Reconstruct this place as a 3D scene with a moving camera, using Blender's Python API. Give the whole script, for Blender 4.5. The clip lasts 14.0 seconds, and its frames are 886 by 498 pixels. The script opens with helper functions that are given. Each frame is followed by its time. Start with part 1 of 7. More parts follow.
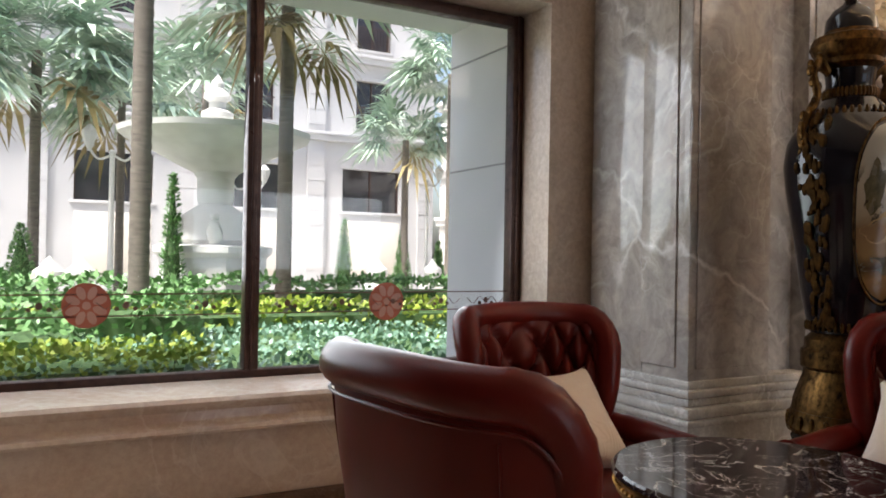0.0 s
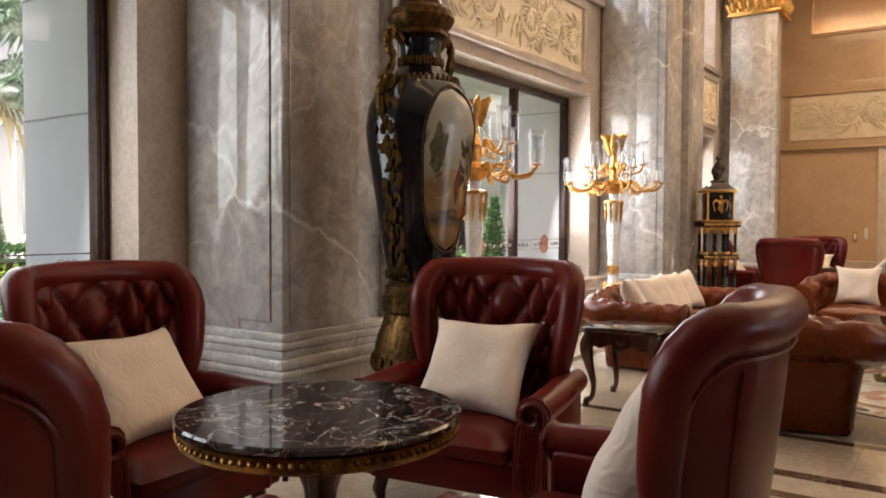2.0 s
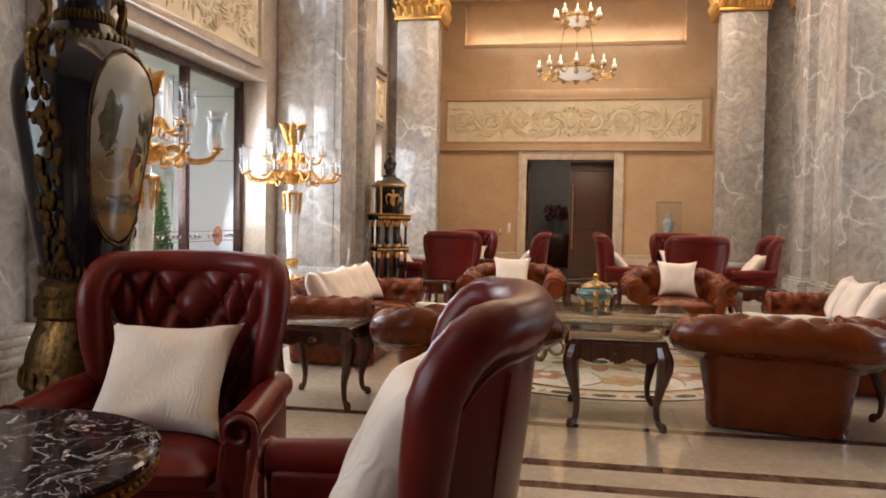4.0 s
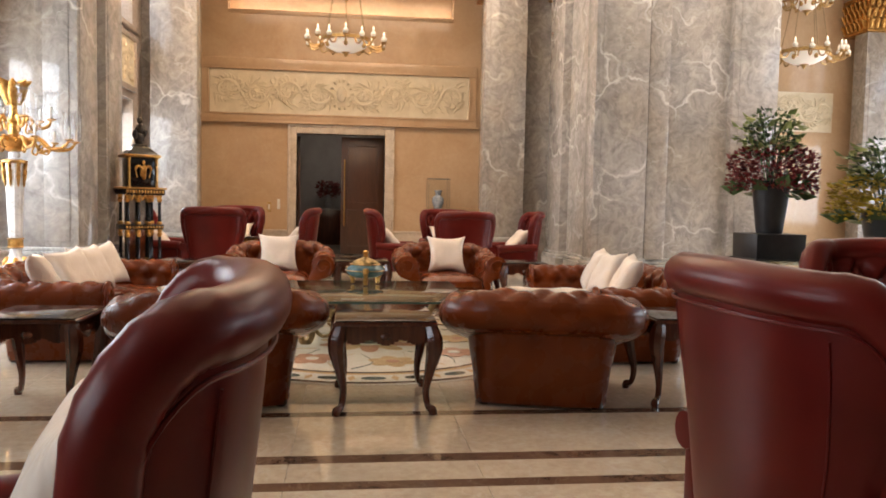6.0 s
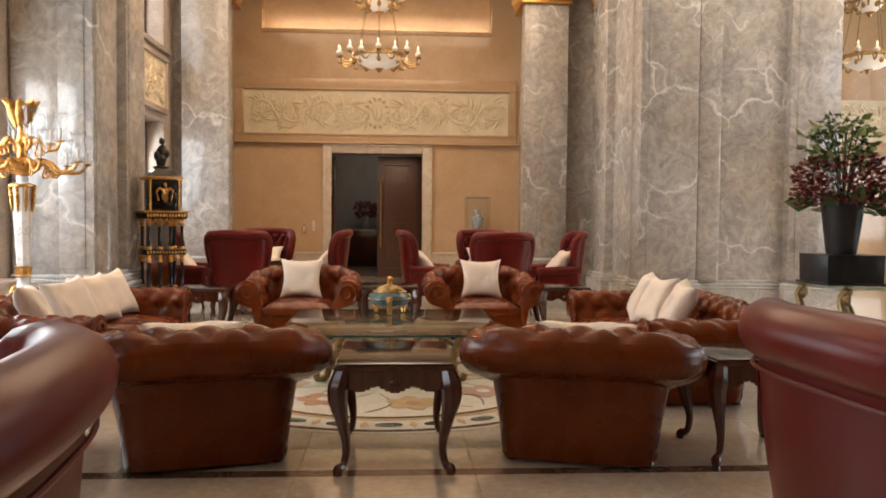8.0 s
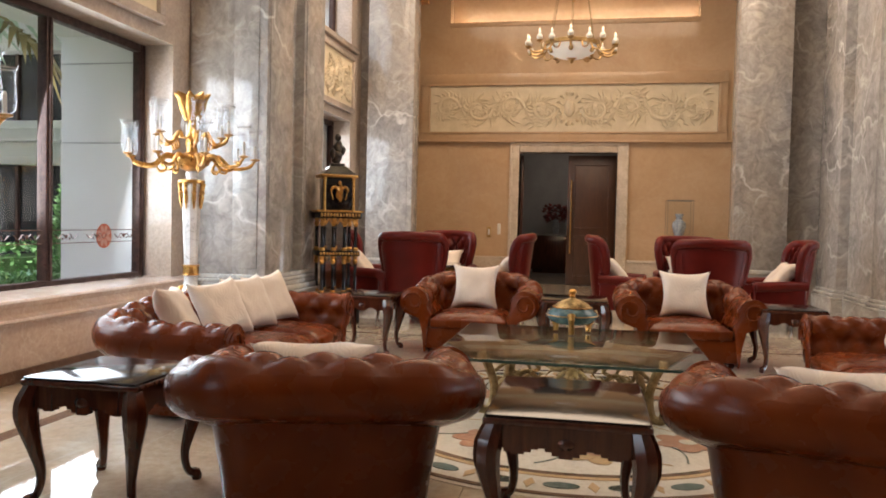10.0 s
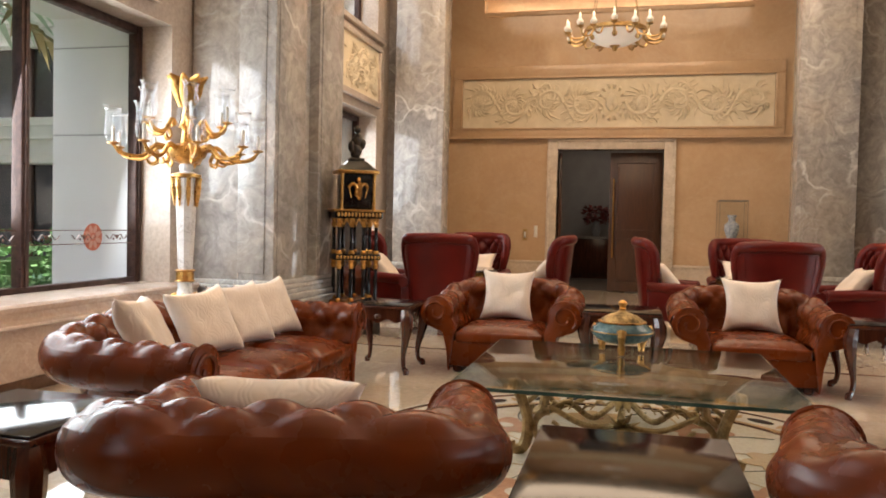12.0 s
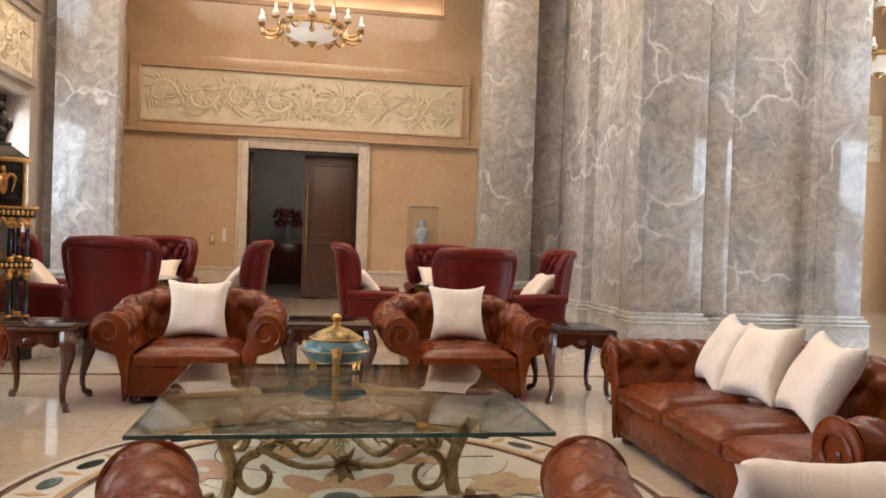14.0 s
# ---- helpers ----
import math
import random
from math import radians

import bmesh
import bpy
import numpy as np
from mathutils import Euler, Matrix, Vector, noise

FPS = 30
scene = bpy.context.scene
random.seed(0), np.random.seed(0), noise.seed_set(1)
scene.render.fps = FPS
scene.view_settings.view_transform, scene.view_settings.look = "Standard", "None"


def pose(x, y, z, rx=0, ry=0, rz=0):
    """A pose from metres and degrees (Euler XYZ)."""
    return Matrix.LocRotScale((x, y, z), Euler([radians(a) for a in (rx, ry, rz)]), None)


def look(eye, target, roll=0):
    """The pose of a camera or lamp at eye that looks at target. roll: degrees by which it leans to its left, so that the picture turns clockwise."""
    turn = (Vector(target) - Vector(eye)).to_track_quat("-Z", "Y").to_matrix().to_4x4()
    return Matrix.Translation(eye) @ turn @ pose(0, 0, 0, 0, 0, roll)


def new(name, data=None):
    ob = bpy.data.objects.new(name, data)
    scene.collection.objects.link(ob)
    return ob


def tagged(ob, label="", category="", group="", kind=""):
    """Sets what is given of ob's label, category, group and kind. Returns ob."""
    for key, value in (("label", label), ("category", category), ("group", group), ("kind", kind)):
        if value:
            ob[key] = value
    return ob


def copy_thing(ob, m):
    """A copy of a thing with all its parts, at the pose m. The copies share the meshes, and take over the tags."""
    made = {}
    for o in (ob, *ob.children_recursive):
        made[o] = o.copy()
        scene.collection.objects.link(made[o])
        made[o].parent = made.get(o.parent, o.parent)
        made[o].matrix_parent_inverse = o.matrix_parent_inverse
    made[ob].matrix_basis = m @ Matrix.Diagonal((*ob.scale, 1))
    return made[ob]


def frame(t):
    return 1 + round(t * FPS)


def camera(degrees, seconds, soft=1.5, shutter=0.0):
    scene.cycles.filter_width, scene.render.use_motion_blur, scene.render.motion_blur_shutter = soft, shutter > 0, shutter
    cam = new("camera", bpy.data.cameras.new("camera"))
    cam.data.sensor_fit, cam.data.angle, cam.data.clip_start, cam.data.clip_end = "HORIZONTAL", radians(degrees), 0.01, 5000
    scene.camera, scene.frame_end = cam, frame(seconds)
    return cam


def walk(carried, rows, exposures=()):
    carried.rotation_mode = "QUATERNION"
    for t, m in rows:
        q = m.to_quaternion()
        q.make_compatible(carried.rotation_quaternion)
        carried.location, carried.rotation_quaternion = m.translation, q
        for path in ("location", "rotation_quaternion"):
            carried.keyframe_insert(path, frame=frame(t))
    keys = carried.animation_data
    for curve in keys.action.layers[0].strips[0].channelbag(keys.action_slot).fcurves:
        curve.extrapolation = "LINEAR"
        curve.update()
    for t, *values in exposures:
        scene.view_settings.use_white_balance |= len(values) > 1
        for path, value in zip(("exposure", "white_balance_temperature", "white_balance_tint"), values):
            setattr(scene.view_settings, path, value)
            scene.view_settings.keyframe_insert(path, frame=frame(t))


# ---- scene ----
cam = camera(60.2, 14.0, soft=1.8, shutter=0.0)
PATH = [
    (0, (0.102, 0.075, 1.421), (1.058, 1.832, 1.438), 1.0),
    (0.5, (0.17, 0.034, 1.383), (1.358, 1.643, 1.379), 1.1),
    (1, (0.227, -0.035, 1.362), (1.515, 1.495, 1.339), 1.0),
    (1.5, (0.234, -0.081, 1.354), (1.623, 1.357, 1.304), 0.7),
    (2, (0.315, -0.075, 1.368), (1.959, 1.063, 1.304), 0.2),
    (2.5, (0.37, -0.005, 1.405), (2.123, 0.958, 1.39), -1.6),
    (3, (0.39, 0.077, 1.402), (2.235, 0.85, 1.406), -1.6),
    (3.5, (0.459, 0.147, 1.375), (2.404, 0.612, 1.368), -0.2),
    (4, (0.529, 0.224, 1.356), (2.499, 0.564, 1.281), 1.0),
    (6.5, (1.116, 0.133, 1.327), (3.091, -0.16, 1.209), 1.0),
    (7, (1.283, 0.087, 1.345), (3.266, -0.157, 1.253), 0.5),
    (7.5, (1.428, -0.011, 1.352), (3.419, -0.178, 1.274), 0.4),
    (10, (2.72, -0.139, 1.328), (4.683, 0.239, 1.257), 1.3),
    (10.5, (2.97, -0.132, 1.327), (4.797, 0.678, 1.255), 0.3),
    (11, (3.186, -0.103, 1.321), (4.952, 0.833, 1.231), 0.3),
    (11.5, (3.429, -0.040, 1.313), (5.209, 0.868, 1.227), 0.7),
    (12, (3.687, -0.041, 1.29), (5.629, 0.432, 1.227), 1.3),
    (12.5, (3.902, -0.011, 1.3), (5.863, 0.376, 1.255), 1.7),
    (13, (4.074, 0.091, 1.304), (6.066, 0.270, 1.277), 2.1),
    (13.5, (4.202, 0.127, 1.293), (6.199, 0.016, 1.271), 1.8),
    (14, (4.352, 0.138, 1.289), (6.324, -0.194, 1.26), 2.0),
]
EXPOSE = [(0.0, 1.1, 6600, 15), (1.5, 1.28, 6700, 15), (2.0, 1.34, 6900, 16), (2.5, 1.27, 7000, 16), (3.5, 1.3, 7050, 16), (4.0, 1.42, 6500, 15), (6.5, 1.47, 6600, 14), (7.5, 1.27, 6800, 14),
          (10.0, 1.25, 6350, 13), (11.0, 1.28, 6000, 13), (11.5, 1.24, 6150, 13), (12.0, 1.3, 6700, 13), (13.0, 1.48, 6750, 13), (13.5, 1.5, 6350, 13), (14.0, 1.53, 6050, 12)]
walk(cam, [(t, look(eye, target, roll)) for t, eye, target, roll in PATH], EXPOSE)

# ---- world and lights ----
world = bpy.data.worlds.new("overcast_sky")
scene.world = world
world.use_nodes = True
wn = world.node_tree.nodes
sky = wn.new("ShaderNodeTexSky")
sky.sky_type = "NISHITA"
sky.sun_disc = False
sky.sun_elevation, sky.sun_rotation = radians(63.5), radians(245.8)
sky.air_density, sky.dust_density = 1.0, 4.0
world.node_tree.links.new(sky.outputs[0], wn["Background"].inputs[0])
wn["Background"].inputs[1].default_value = 0.15


def lamp(name, kind, m, energy, colour, **kw):
    data = bpy.data.lights.new(name, kind)
    data.energy, data.color = energy, colour
    for k, v in kw.items():
        if k == "size":
            data.size = v
        elif k == "size_y":
            data.shape, data.size_y = "RECTANGLE", v
        elif k == "angle":
            data.angle = v
        elif k == "radius":
            data.shadow_soft_size = v
    ob = new(name, data)
    ob.matrix_world = m
    return ob


lamp("sun", "SUN", look((-20, -9, 44), (0, 0, 0)), 5.0, (1.0, 0.97, 0.92), angle=radians(9))
# skylight in the openings of the window wall
WIN_ENERGY = 72
for cx, cz, w, h in ((0.6, 2.1, 5.0, 2.0), (8.1, 2.1, 4.5, 2.0), (15.0, 2.1, 3.8, 2.0), (8.1, 5.7, 4.2, 2.0), (0.6, 5.7, 4.5, 2.0), (15.0, 5.7, 3.6, 2.0)):
    lamp("skylight", "AREA", look((cx, 4.84, cz), (cx, 2.4, cz - 0.6)), WIN_ENERGY * (0.58 if cz > 4 else 1.05) * (0.6 if cx < 2 else 0.6 if cx > 12 else 1.12) * w / 4.5, (0.86, 0.94, 1.0), size=w - 0.5, size_y=1.8)
# skylight in the side hall's glazed openings; first one added to brighten the pillar
for cx, w, k in ((7.6, 6.4, 20), (15.5, 4.0, 22)):
    lamp("skylight", "AREA", look((cx, -14.3, 2.1), (cx + 1.5, 0, 1.8)), k * w, (0.80, 0.91, 1.0), size=w, size_y=2.4)
# cove light of the ceiling tray and warm light washing the end wall
lamp("ceiling_fill", "AREA", look((8.0, 0.3, 7.4), (8.0, 0.3, 0)), 34, (1.0, 0.82, 0.62), size=8.0, size_y=4.0)
lamp("ceiling_fill", "AREA", pose(14.7, 0.2, 6.90), 140, (1.0, 0.77, 0.54), size=3.6, size_y=6.4)
# fill added over the side hall, under a flat ceiling with no tray
lamp("ceiling_fill", "AREA", look((13.0, -9.0, 6.9), (13.5, -9.0, 0)), 210, (1.0, 0.88, 0.74), size=9, size_y=4.5)

# ---- materials ----
def material(name):
    m = bpy.data.materials.new(name)
    m.use_nodes = True
    return m, m.node_tree.nodes, m.node_tree.links, m.node_tree.nodes["Principled BSDF"]


def coords(n, l, scale=1.0, stretch=(1, 1, 1), each=False):
    """Object-space coordinates, shifted from piece to piece where each is set."""
    tc = n.new("ShaderNodeTexCoord")
    mp = n.new("ShaderNodeMapping")
    mp.inputs["Scale"].default_value = [scale * s for s in stretch]
    l.new(tc.outputs["Object"], mp.inputs["Vector"])
    if each:
        oi = n.new("ShaderNodeObjectInfo")
        mul = n.new("ShaderNodeVectorMath")
        mul.operation = "MULTIPLY"
        mul.inputs[1].default_value = (37.0, 23.0, 51.0)
        comb = n.new("ShaderNodeCombineXYZ")
        for k in range(3):
            l.new(oi.outputs["Random"], comb.inputs[k])
        l.new(comb.outputs[0], mul.inputs[0])
        l.new(mul.outputs[0], mp.inputs["Location"])
    return mp.outputs[0]


def tex(n, l, vec, scale, detail=4.0, rough=0.55, distort=0.0):
    t = n.new("ShaderNodeTexNoise")
    t.inputs["Scale"].default_value, t.inputs["Detail"].default_value = scale, detail
    t.inputs["Roughness"].default_value, t.inputs["Distortion"].default_value = rough, distort
    l.new(vec, t.inputs["Vector"])
    return t.outputs["Fac"]


def ramp(n, l, fac, stops, ease="LINEAR"):
    r = n.new("ShaderNodeValToRGB")
    r.color_ramp.interpolation = ease
    while len(r.color_ramp.elements) < len(stops):
        r.color_ramp.elements.new(0.5)
    for e, (p, c) in zip(r.color_ramp.elements, stops):
        e.position, e.color = p, (*c, 1) if len(c) == 3 else c
    l.new(fac, r.inputs[0])
    return r.outputs[0]


def mix(n, l, fac, a, b, mode="MIX"):
    x = n.new("ShaderNodeMix")
    x.data_type, x.blend_type = "RGBA", mode
    for sock, v in ((0, fac), (6, a), (7, b)):
        if isinstance(v, (int, float)):
            x.inputs[sock].default_value = v
        elif isinstance(v, tuple):
            x.inputs[sock].default_value = (*v, 1)
        else:
            l.new(v, x.inputs[sock])
    return x.outputs[2]


def bump(n, l, b, height, strength, distance=0.01):
    x = n.new("ShaderNodeBump")
    x.inputs["Strength"].default_value, x.inputs["Distance"].default_value = strength, distance
    l.new(height, x.inputs["Height"])
    l.new(x.outputs[0], b.inputs["Normal"])


def grey(v):
    return (v, v, v)


def veins(n, l, vec, scale, width, distort=1.2, detail=6.0):
    """A thin network of veins: where a distorted noise crosses its middle."""
    f = tex(n, l, vec, scale, detail, 0.55, distort)
    return ramp(n, l, f, [(0.5 - width, grey(0)), (0.5, grey(1)), (0.5 + width, grey(0))])


def stone(name, dark, light, vein, scale=1.0, rough=0.12, vein_mix=0.7, width=0.018, each=False, tint=None, coat=0.0, sparse=False):
    m, n, l, b = material(name)
    v = coords(n, l, scale, each=each)
    cloud = tex(n, l, v, 1.6, 6.0, 0.62, 0.6)
    c = ramp(n, l, cloud, [(0.32, dark), (0.68, light)])
    if tint:
        c = mix(n, l, ramp(n, l, tex(n, l, v, 0.7, 3.0), [(0.42, grey(0)), (0.7, grey(0.85))]), c, tint)
    grain = tex(n, l, v, 22.0, 4.0, 0.7)
    c = mix(n, l, 0.10 if coat < 0 else 0.28, c, ramp(n, l, grain, [(0.3, grey(0.25)), (0.7, grey(0.75))]), "OVERLAY")
    vv = veins(n, l, v, 0.8 if sparse else 1.1, width, 0.5 if sparse else 1.6)
    if sparse:
        vv = mix(n, l, 1.0, vv, ramp(n, l, tex(n, l, v, 1.3, 3.0), [(0.44, grey(0.06)), (0.58, grey(1))]), "MULTIPLY")
    v2 = veins(n, l, v, 3.1, width * 0.8, 0.5 if sparse else 1.0)
    gate = ramp(n, l, tex(n, l, v, 0.9, 2.0), [(0.42, grey(0)), (0.62, grey(1))])
    v2 = mix(n, l, 1.0, v2, gate, "MULTIPLY")
    k = mix(n, l, 1.0, vv, v2, "ADD")
    k = mix(n, l, 1.0, k, grey(vein_mix), "MULTIPLY")
    c = mix(n, l, k, c, vein)
    l.new(c, b.inputs["Base Color"])
    r = ramp(n, l, tex(n, l, v, 5.0, 5.0), [(0.3, grey(rough * 0.7)), (0.7, grey(rough * 1.5))])
    l.new(r, b.inputs["Roughness"])
    b.inputs["Coat Weight"].default_value = max(0.0, coat)
    bump(n, l, b, grain, 0.004 if coat else 0.02, 0.002)
    return m


def leather(name, dark, light, rough=0.36):
    m, n, l, b = material(name)
    v = coords(n, l)
    big = tex(n, l, v, 3.0, 2.0, 0.5)
    c = ramp(n, l, big, [(0.3, dark), (0.72, light)])
    wear = ramp(n, l, tex(n, l, v, 11.0, 6.0, 0.7), [(0.62, grey(0)), (0.9, grey(0.08))])
    c = mix(n, l, wear, c, tuple(min(1, x * 1.7 + 0.01) for x in light))
    l.new(c, b.inputs["Base Color"])
    vo = n.new("ShaderNodeTexVoronoi")
    vo.inputs["Scale"].default_value = 260.0
    l.new(v, vo.inputs["Vector"])
    fold = tex(n, l, v, 26.0, 3.0, 0.5, 0.8)
    h = mix(n, l, 0.35, vo.outputs["Distance"], fold)
    bump(n, l, b, h, 0.05, 0.003)
    l.new(ramp(n, l, tex(n, l, v, 7.0, 4.0), [(0.3, grey(rough * 0.92)), (0.7, grey(rough * 1.1))]), b.inputs["Roughness"])
    b.inputs["Specular IOR Level"].default_value = 0.2
    return m


def metal(name, dark, light, rough=0.25, metallic=1.0):
    m, n, l, b = material(name)
    v = coords(n, l)
    f = tex(n, l, v, 18.0, 5.0, 0.65)
    l.new(ramp(n, l, f, [(0.3, dark), (0.65, light)]), b.inputs["Base Color"])
    l.new(ramp(n, l, f, [(0.3, grey(rough * 1.6)), (0.7, grey(rough * 0.7))]), b.inputs["Roughness"])
    b.inputs["Metallic"].default_value = metallic
    bump(n, l, b, tex(n, l, v, 70.0, 3.0), 0.12, 0.003)
    return m


def plain(name, dark, light, rough=0.5, scale=6.0, bumpy=0.1, each=False, dist=0.004, stretch=(1, 1, 1)):
    m, n, l, b = material(name)
    v = coords(n, l, 1.0, stretch, each)
    f = tex(n, l, v, scale, 6.0, 0.6)
    c = ramp(n, l, f, [(0.3, dark), (0.7, light)])
    if each:
        oi = n.new("ShaderNodeObjectInfo")
        c = mix(n, l, 0.5, c, ramp(n, l, oi.outputs["Random"], [(0.0, grey(0.42)), (1.0, grey(0.58))]), "OVERLAY")
    l.new(c, b.inputs["Base Color"])
    l.new(ramp(n, l, tex(n, l, v, scale * 0.4, 4.0), [(0.3, grey(rough * 0.85)), (0.7, grey(min(1, rough * 1.2)))]), b.inputs["Roughness"])
    bump(n, l, b, tex(n, l, v, scale * 9, 4.0), bumpy, dist)
    return m


def wood(name, dark, light, rough=0.22, along=(1, 1, 0.12)):
    m, n, l, b = material(name)
    v = coords(n, l, 1.0, along)
    f = tex(n, l, v, 24.0, 6.0, 0.6, 1.0)
    l.new(ramp(n, l, f, [(0.3, dark), (0.7, light)]), b.inputs["Base Color"])
    b.inputs["Roughness"].default_value = rough
    b.inputs["Coat Weight"].default_value = 0.4
    b.inputs["Coat Roughness"].default_value = 0.12
    bump(n, l, b, f, 0.05, 0.002)
    return m


def thin_glass(name, tint=(1, 1, 1), gloss=0.06):
    """Window glass: sees straight through, with a faint sharp reflection."""
    m, n, l, b = material(name)
    tr, gl, mx = n.new("ShaderNodeBsdfTransparent"), n.new("ShaderNodeBsdfGlossy"), n.new("ShaderNodeMixShader")
    tr.inputs[0].default_value = (*tint, 1)
    gl.inputs["Roughness"].default_value = 0.01
    lw = n.new("ShaderNodeLayerWeight")
    lw.inputs["Blend"].default_value = 0.5
    pw = n.new("ShaderNodeMath")
    pw.operation = "POWER"
    pw.inputs[1].default_value = 3.0
    l.new(lw.outputs["Facing"], pw.inputs[0])
    ma = n.new("ShaderNodeMath")
    ma.operation = "MULTIPLY_ADD"
    ma.inputs[1].default_value, ma.inputs[2].default_value = gloss * 6, gloss
    l.new(pw.outputs[0], ma.inputs[0])
    l.new(ma.outputs[0], mx.inputs[0])
    l.new(tr.outputs[0], mx.inputs[1])
    l.new(gl.outputs[0], mx.inputs[2])
    l.new(mx.outputs[0], n["Material Output"].inputs[0])
    return m


def glow(name, colour, strength):
    m, n, l, b = material(name)
    b.inputs["Base Color"].default_value = (*colour, 1)
    b.inputs["Emission Color"].default_value = (*colour, 1)
    b.inputs["Emission Strength"].default_value = strength
    return m


def leafy(name, dark, light, rough=0.5):
    m, n, l, b = material(name)
    g = n.new("ShaderNodeNewGeometry")
    c = ramp(n, l, g.outputs["Random Per Island"], [(0.0, dark), (1.0, light)])
    v = coords(n, l)
    c = mix(n, l, 0.4, c, ramp(n, l, tex(n, l, v, 2.0, 3.0), [(0.3, grey(0.3)), (0.7, grey(0.7))]), "OVERLAY")
    l.new(c, b.inputs["Base Color"])
    b.inputs["Roughness"].default_value = rough
    b.inputs["Subsurface Weight"].default_value = 0.0
    return m


def breccia(name, dark, light, tint, vein, rough):
    """Grey marble: soft mottling, broken by an angular net of thin pale veins."""
    m, n, l, b = material(name)
    v = coords(n, l)
    wt = n.new("ShaderNodeTexNoise")
    wt.inputs["Scale"].default_value, wt.inputs["Detail"].default_value = 1.7, 5.0
    l.new(v, wt.inputs["Vector"])
    off = n.new("ShaderNodeVectorMath")
    off.operation = "MULTIPLY_ADD"
    off.inputs[1].default_value = (0.9, 0.9, 0.9)
    l.new(wt.outputs["Color"], off.inputs[0])
    l.new(v, off.inputs[2])
    w = off.outputs[0]
    cloud = tex(n, l, w, 1.1, 5.0, 0.6)
    c = ramp(n, l, cloud, [(0.34, dark), (0.66, light)])
    c = mix(n, l, ramp(n, l, tex(n, l, w, 0.55, 3.0), [(0.45, grey(0)), (0.66, grey(0.8))]), c, tint)
    mott = tex(n, l, w, 7.5, 6.0, 0.65)
    c = mix(n, l, 0.55, c, ramp(n, l, mott, [(0.34, grey(0.28)), (0.66, grey(0.72))]), "OVERLAY")

    def net(scale, width, lo, hi, gate_scale, amount):
        vo = n.new("ShaderNodeTexVoronoi")
        vo.feature = "DISTANCE_TO_EDGE"
        vo.inputs["Scale"].default_value = scale
        l.new(w, vo.inputs["Vector"])
        line = ramp(n, l, vo.outputs["Distance"], [(0.0, grey(amount)), (width * 0.35, grey(amount * 0.6)), (width, grey(0))])
        gate = ramp(n, l, tex(n, l, v, gate_scale, 3.0), [(lo, grey(0)), (hi, grey(1))])
        return mix(n, l, 1.0, line, gate, "MULTIPLY")
    k = mix(n, l, 1.0, net(0.85, 0.030, 0.45, 0.60, 1.1, 0.72), net(3.3, 0.035, 0.48, 0.66, 1.6, 0.34), "ADD")
    c = mix(n, l, k, c, vein)
    l.new(c, b.inputs["Base Color"])
    l.new(ramp(n, l, mott, [(0.3, grey(rough * 0.8)), (0.7, grey(rough * 1.4))]), b.inputs["Roughness"])
    b.inputs["Specular IOR Level"].default_value = 0.6
    bump(n, l, b, mott, 0.012, 0.002)
    return m


GREY_MARBLE = breccia("grey_veined_marble", (0.285, 0.265, 0.25), (0.50, 0.475, 0.45), (0.36, 0.305, 0.25), (0.80, 0.78, 0.75), 0.09)
BASE_MARBLE = stone("pale_grey_marble", (0.36, 0.34, 0.31), (0.55, 0.53, 0.49), (0.75, 0.73, 0.7), 1.6, 0.12, 0.5)
BEIGE_STONE = stone("beige_marble", (0.45, 0.36, 0.29), (0.55, 0.45, 0.37), (0.64, 0.55, 0.47), 1.2, 0.14, 0.3)
DADO_STONE = stone("rose_beige_marble", (0.53, 0.40, 0.325), (0.64, 0.515, 0.43), (0.74, 0.65, 0.57), 1.0, 0.10, 0.45)
TAN_STONE = stone("honey_limestone", (0.53, 0.345, 0.195), (0.62, 0.43, 0.265), (0.66, 0.5, 0.33), 0.5, 0.08, 0.2, coat=-1)
TAN_TRIM = stone("pale_limestone_trim", (0.56, 0.45, 0.33), (0.66, 0.55, 0.43), (0.7, 0.6, 0.5), 1.2, 0.25, 0.2)
RELIEF = plain("carved_cream_plaster", (0.67, 0.56, 0.38), (0.79, 0.68, 0.49), 0.55, 5.0, 0.1)
FLOOR = stone("cream_floor_marble", (0.50, 0.405, 0.30), (0.60, 0.50, 0.385), (0.66, 0.59, 0.5), 0.9, 0.035, 0.35, each=True, coat=0.5)
STRIPE = stone("brown_floor_marble", (0.10, 0.055, 0.035), (0.17, 0.10, 0.065), (0.3, 0.22, 0.16), 1.5, 0.06, 0.3)
INLAY_ROSE = stone("rose_inlay_marble", (0.36, 0.18, 0.11), (0.48, 0.26, 0.17), (0.6, 0.42, 0.3), 2.0, 0.07, 0.3)
INLAY_TAN = stone("ochre_inlay_marble", (0.42, 0.27, 0.14), (0.52, 0.36, 0.2), (0.6, 0.48, 0.3), 2.0, 0.07, 0.3)
INLAY_BLACK = stone("black_inlay_marble", (0.02, 0.03, 0.03), (0.045, 0.055, 0.05), (0.2, 0.22, 0.2), 2.0, 0.06, 0.3)
INLAY_GREEN = stone("green_inlay_marble", (0.06, 0.09, 0.08), (0.12, 0.15, 0.13), (0.3, 0.33, 0.3), 2.0, 0.06, 0.3)
BURGUNDY = leather("burgundy_leather", (0.080, 0.0062, 0.0042), (0.132, 0.0112, 0.0076), 0.30)
COGNAC = leather("cognac_leather", (0.100, 0.0170, 0.0028), (0.165, 0.032, 0.0050), 0.27)
DARK_WOOD = wood("dark_mahogany", (0.040, 0.010, 0.005), (0.095, 0.024, 0.011), 0.22)
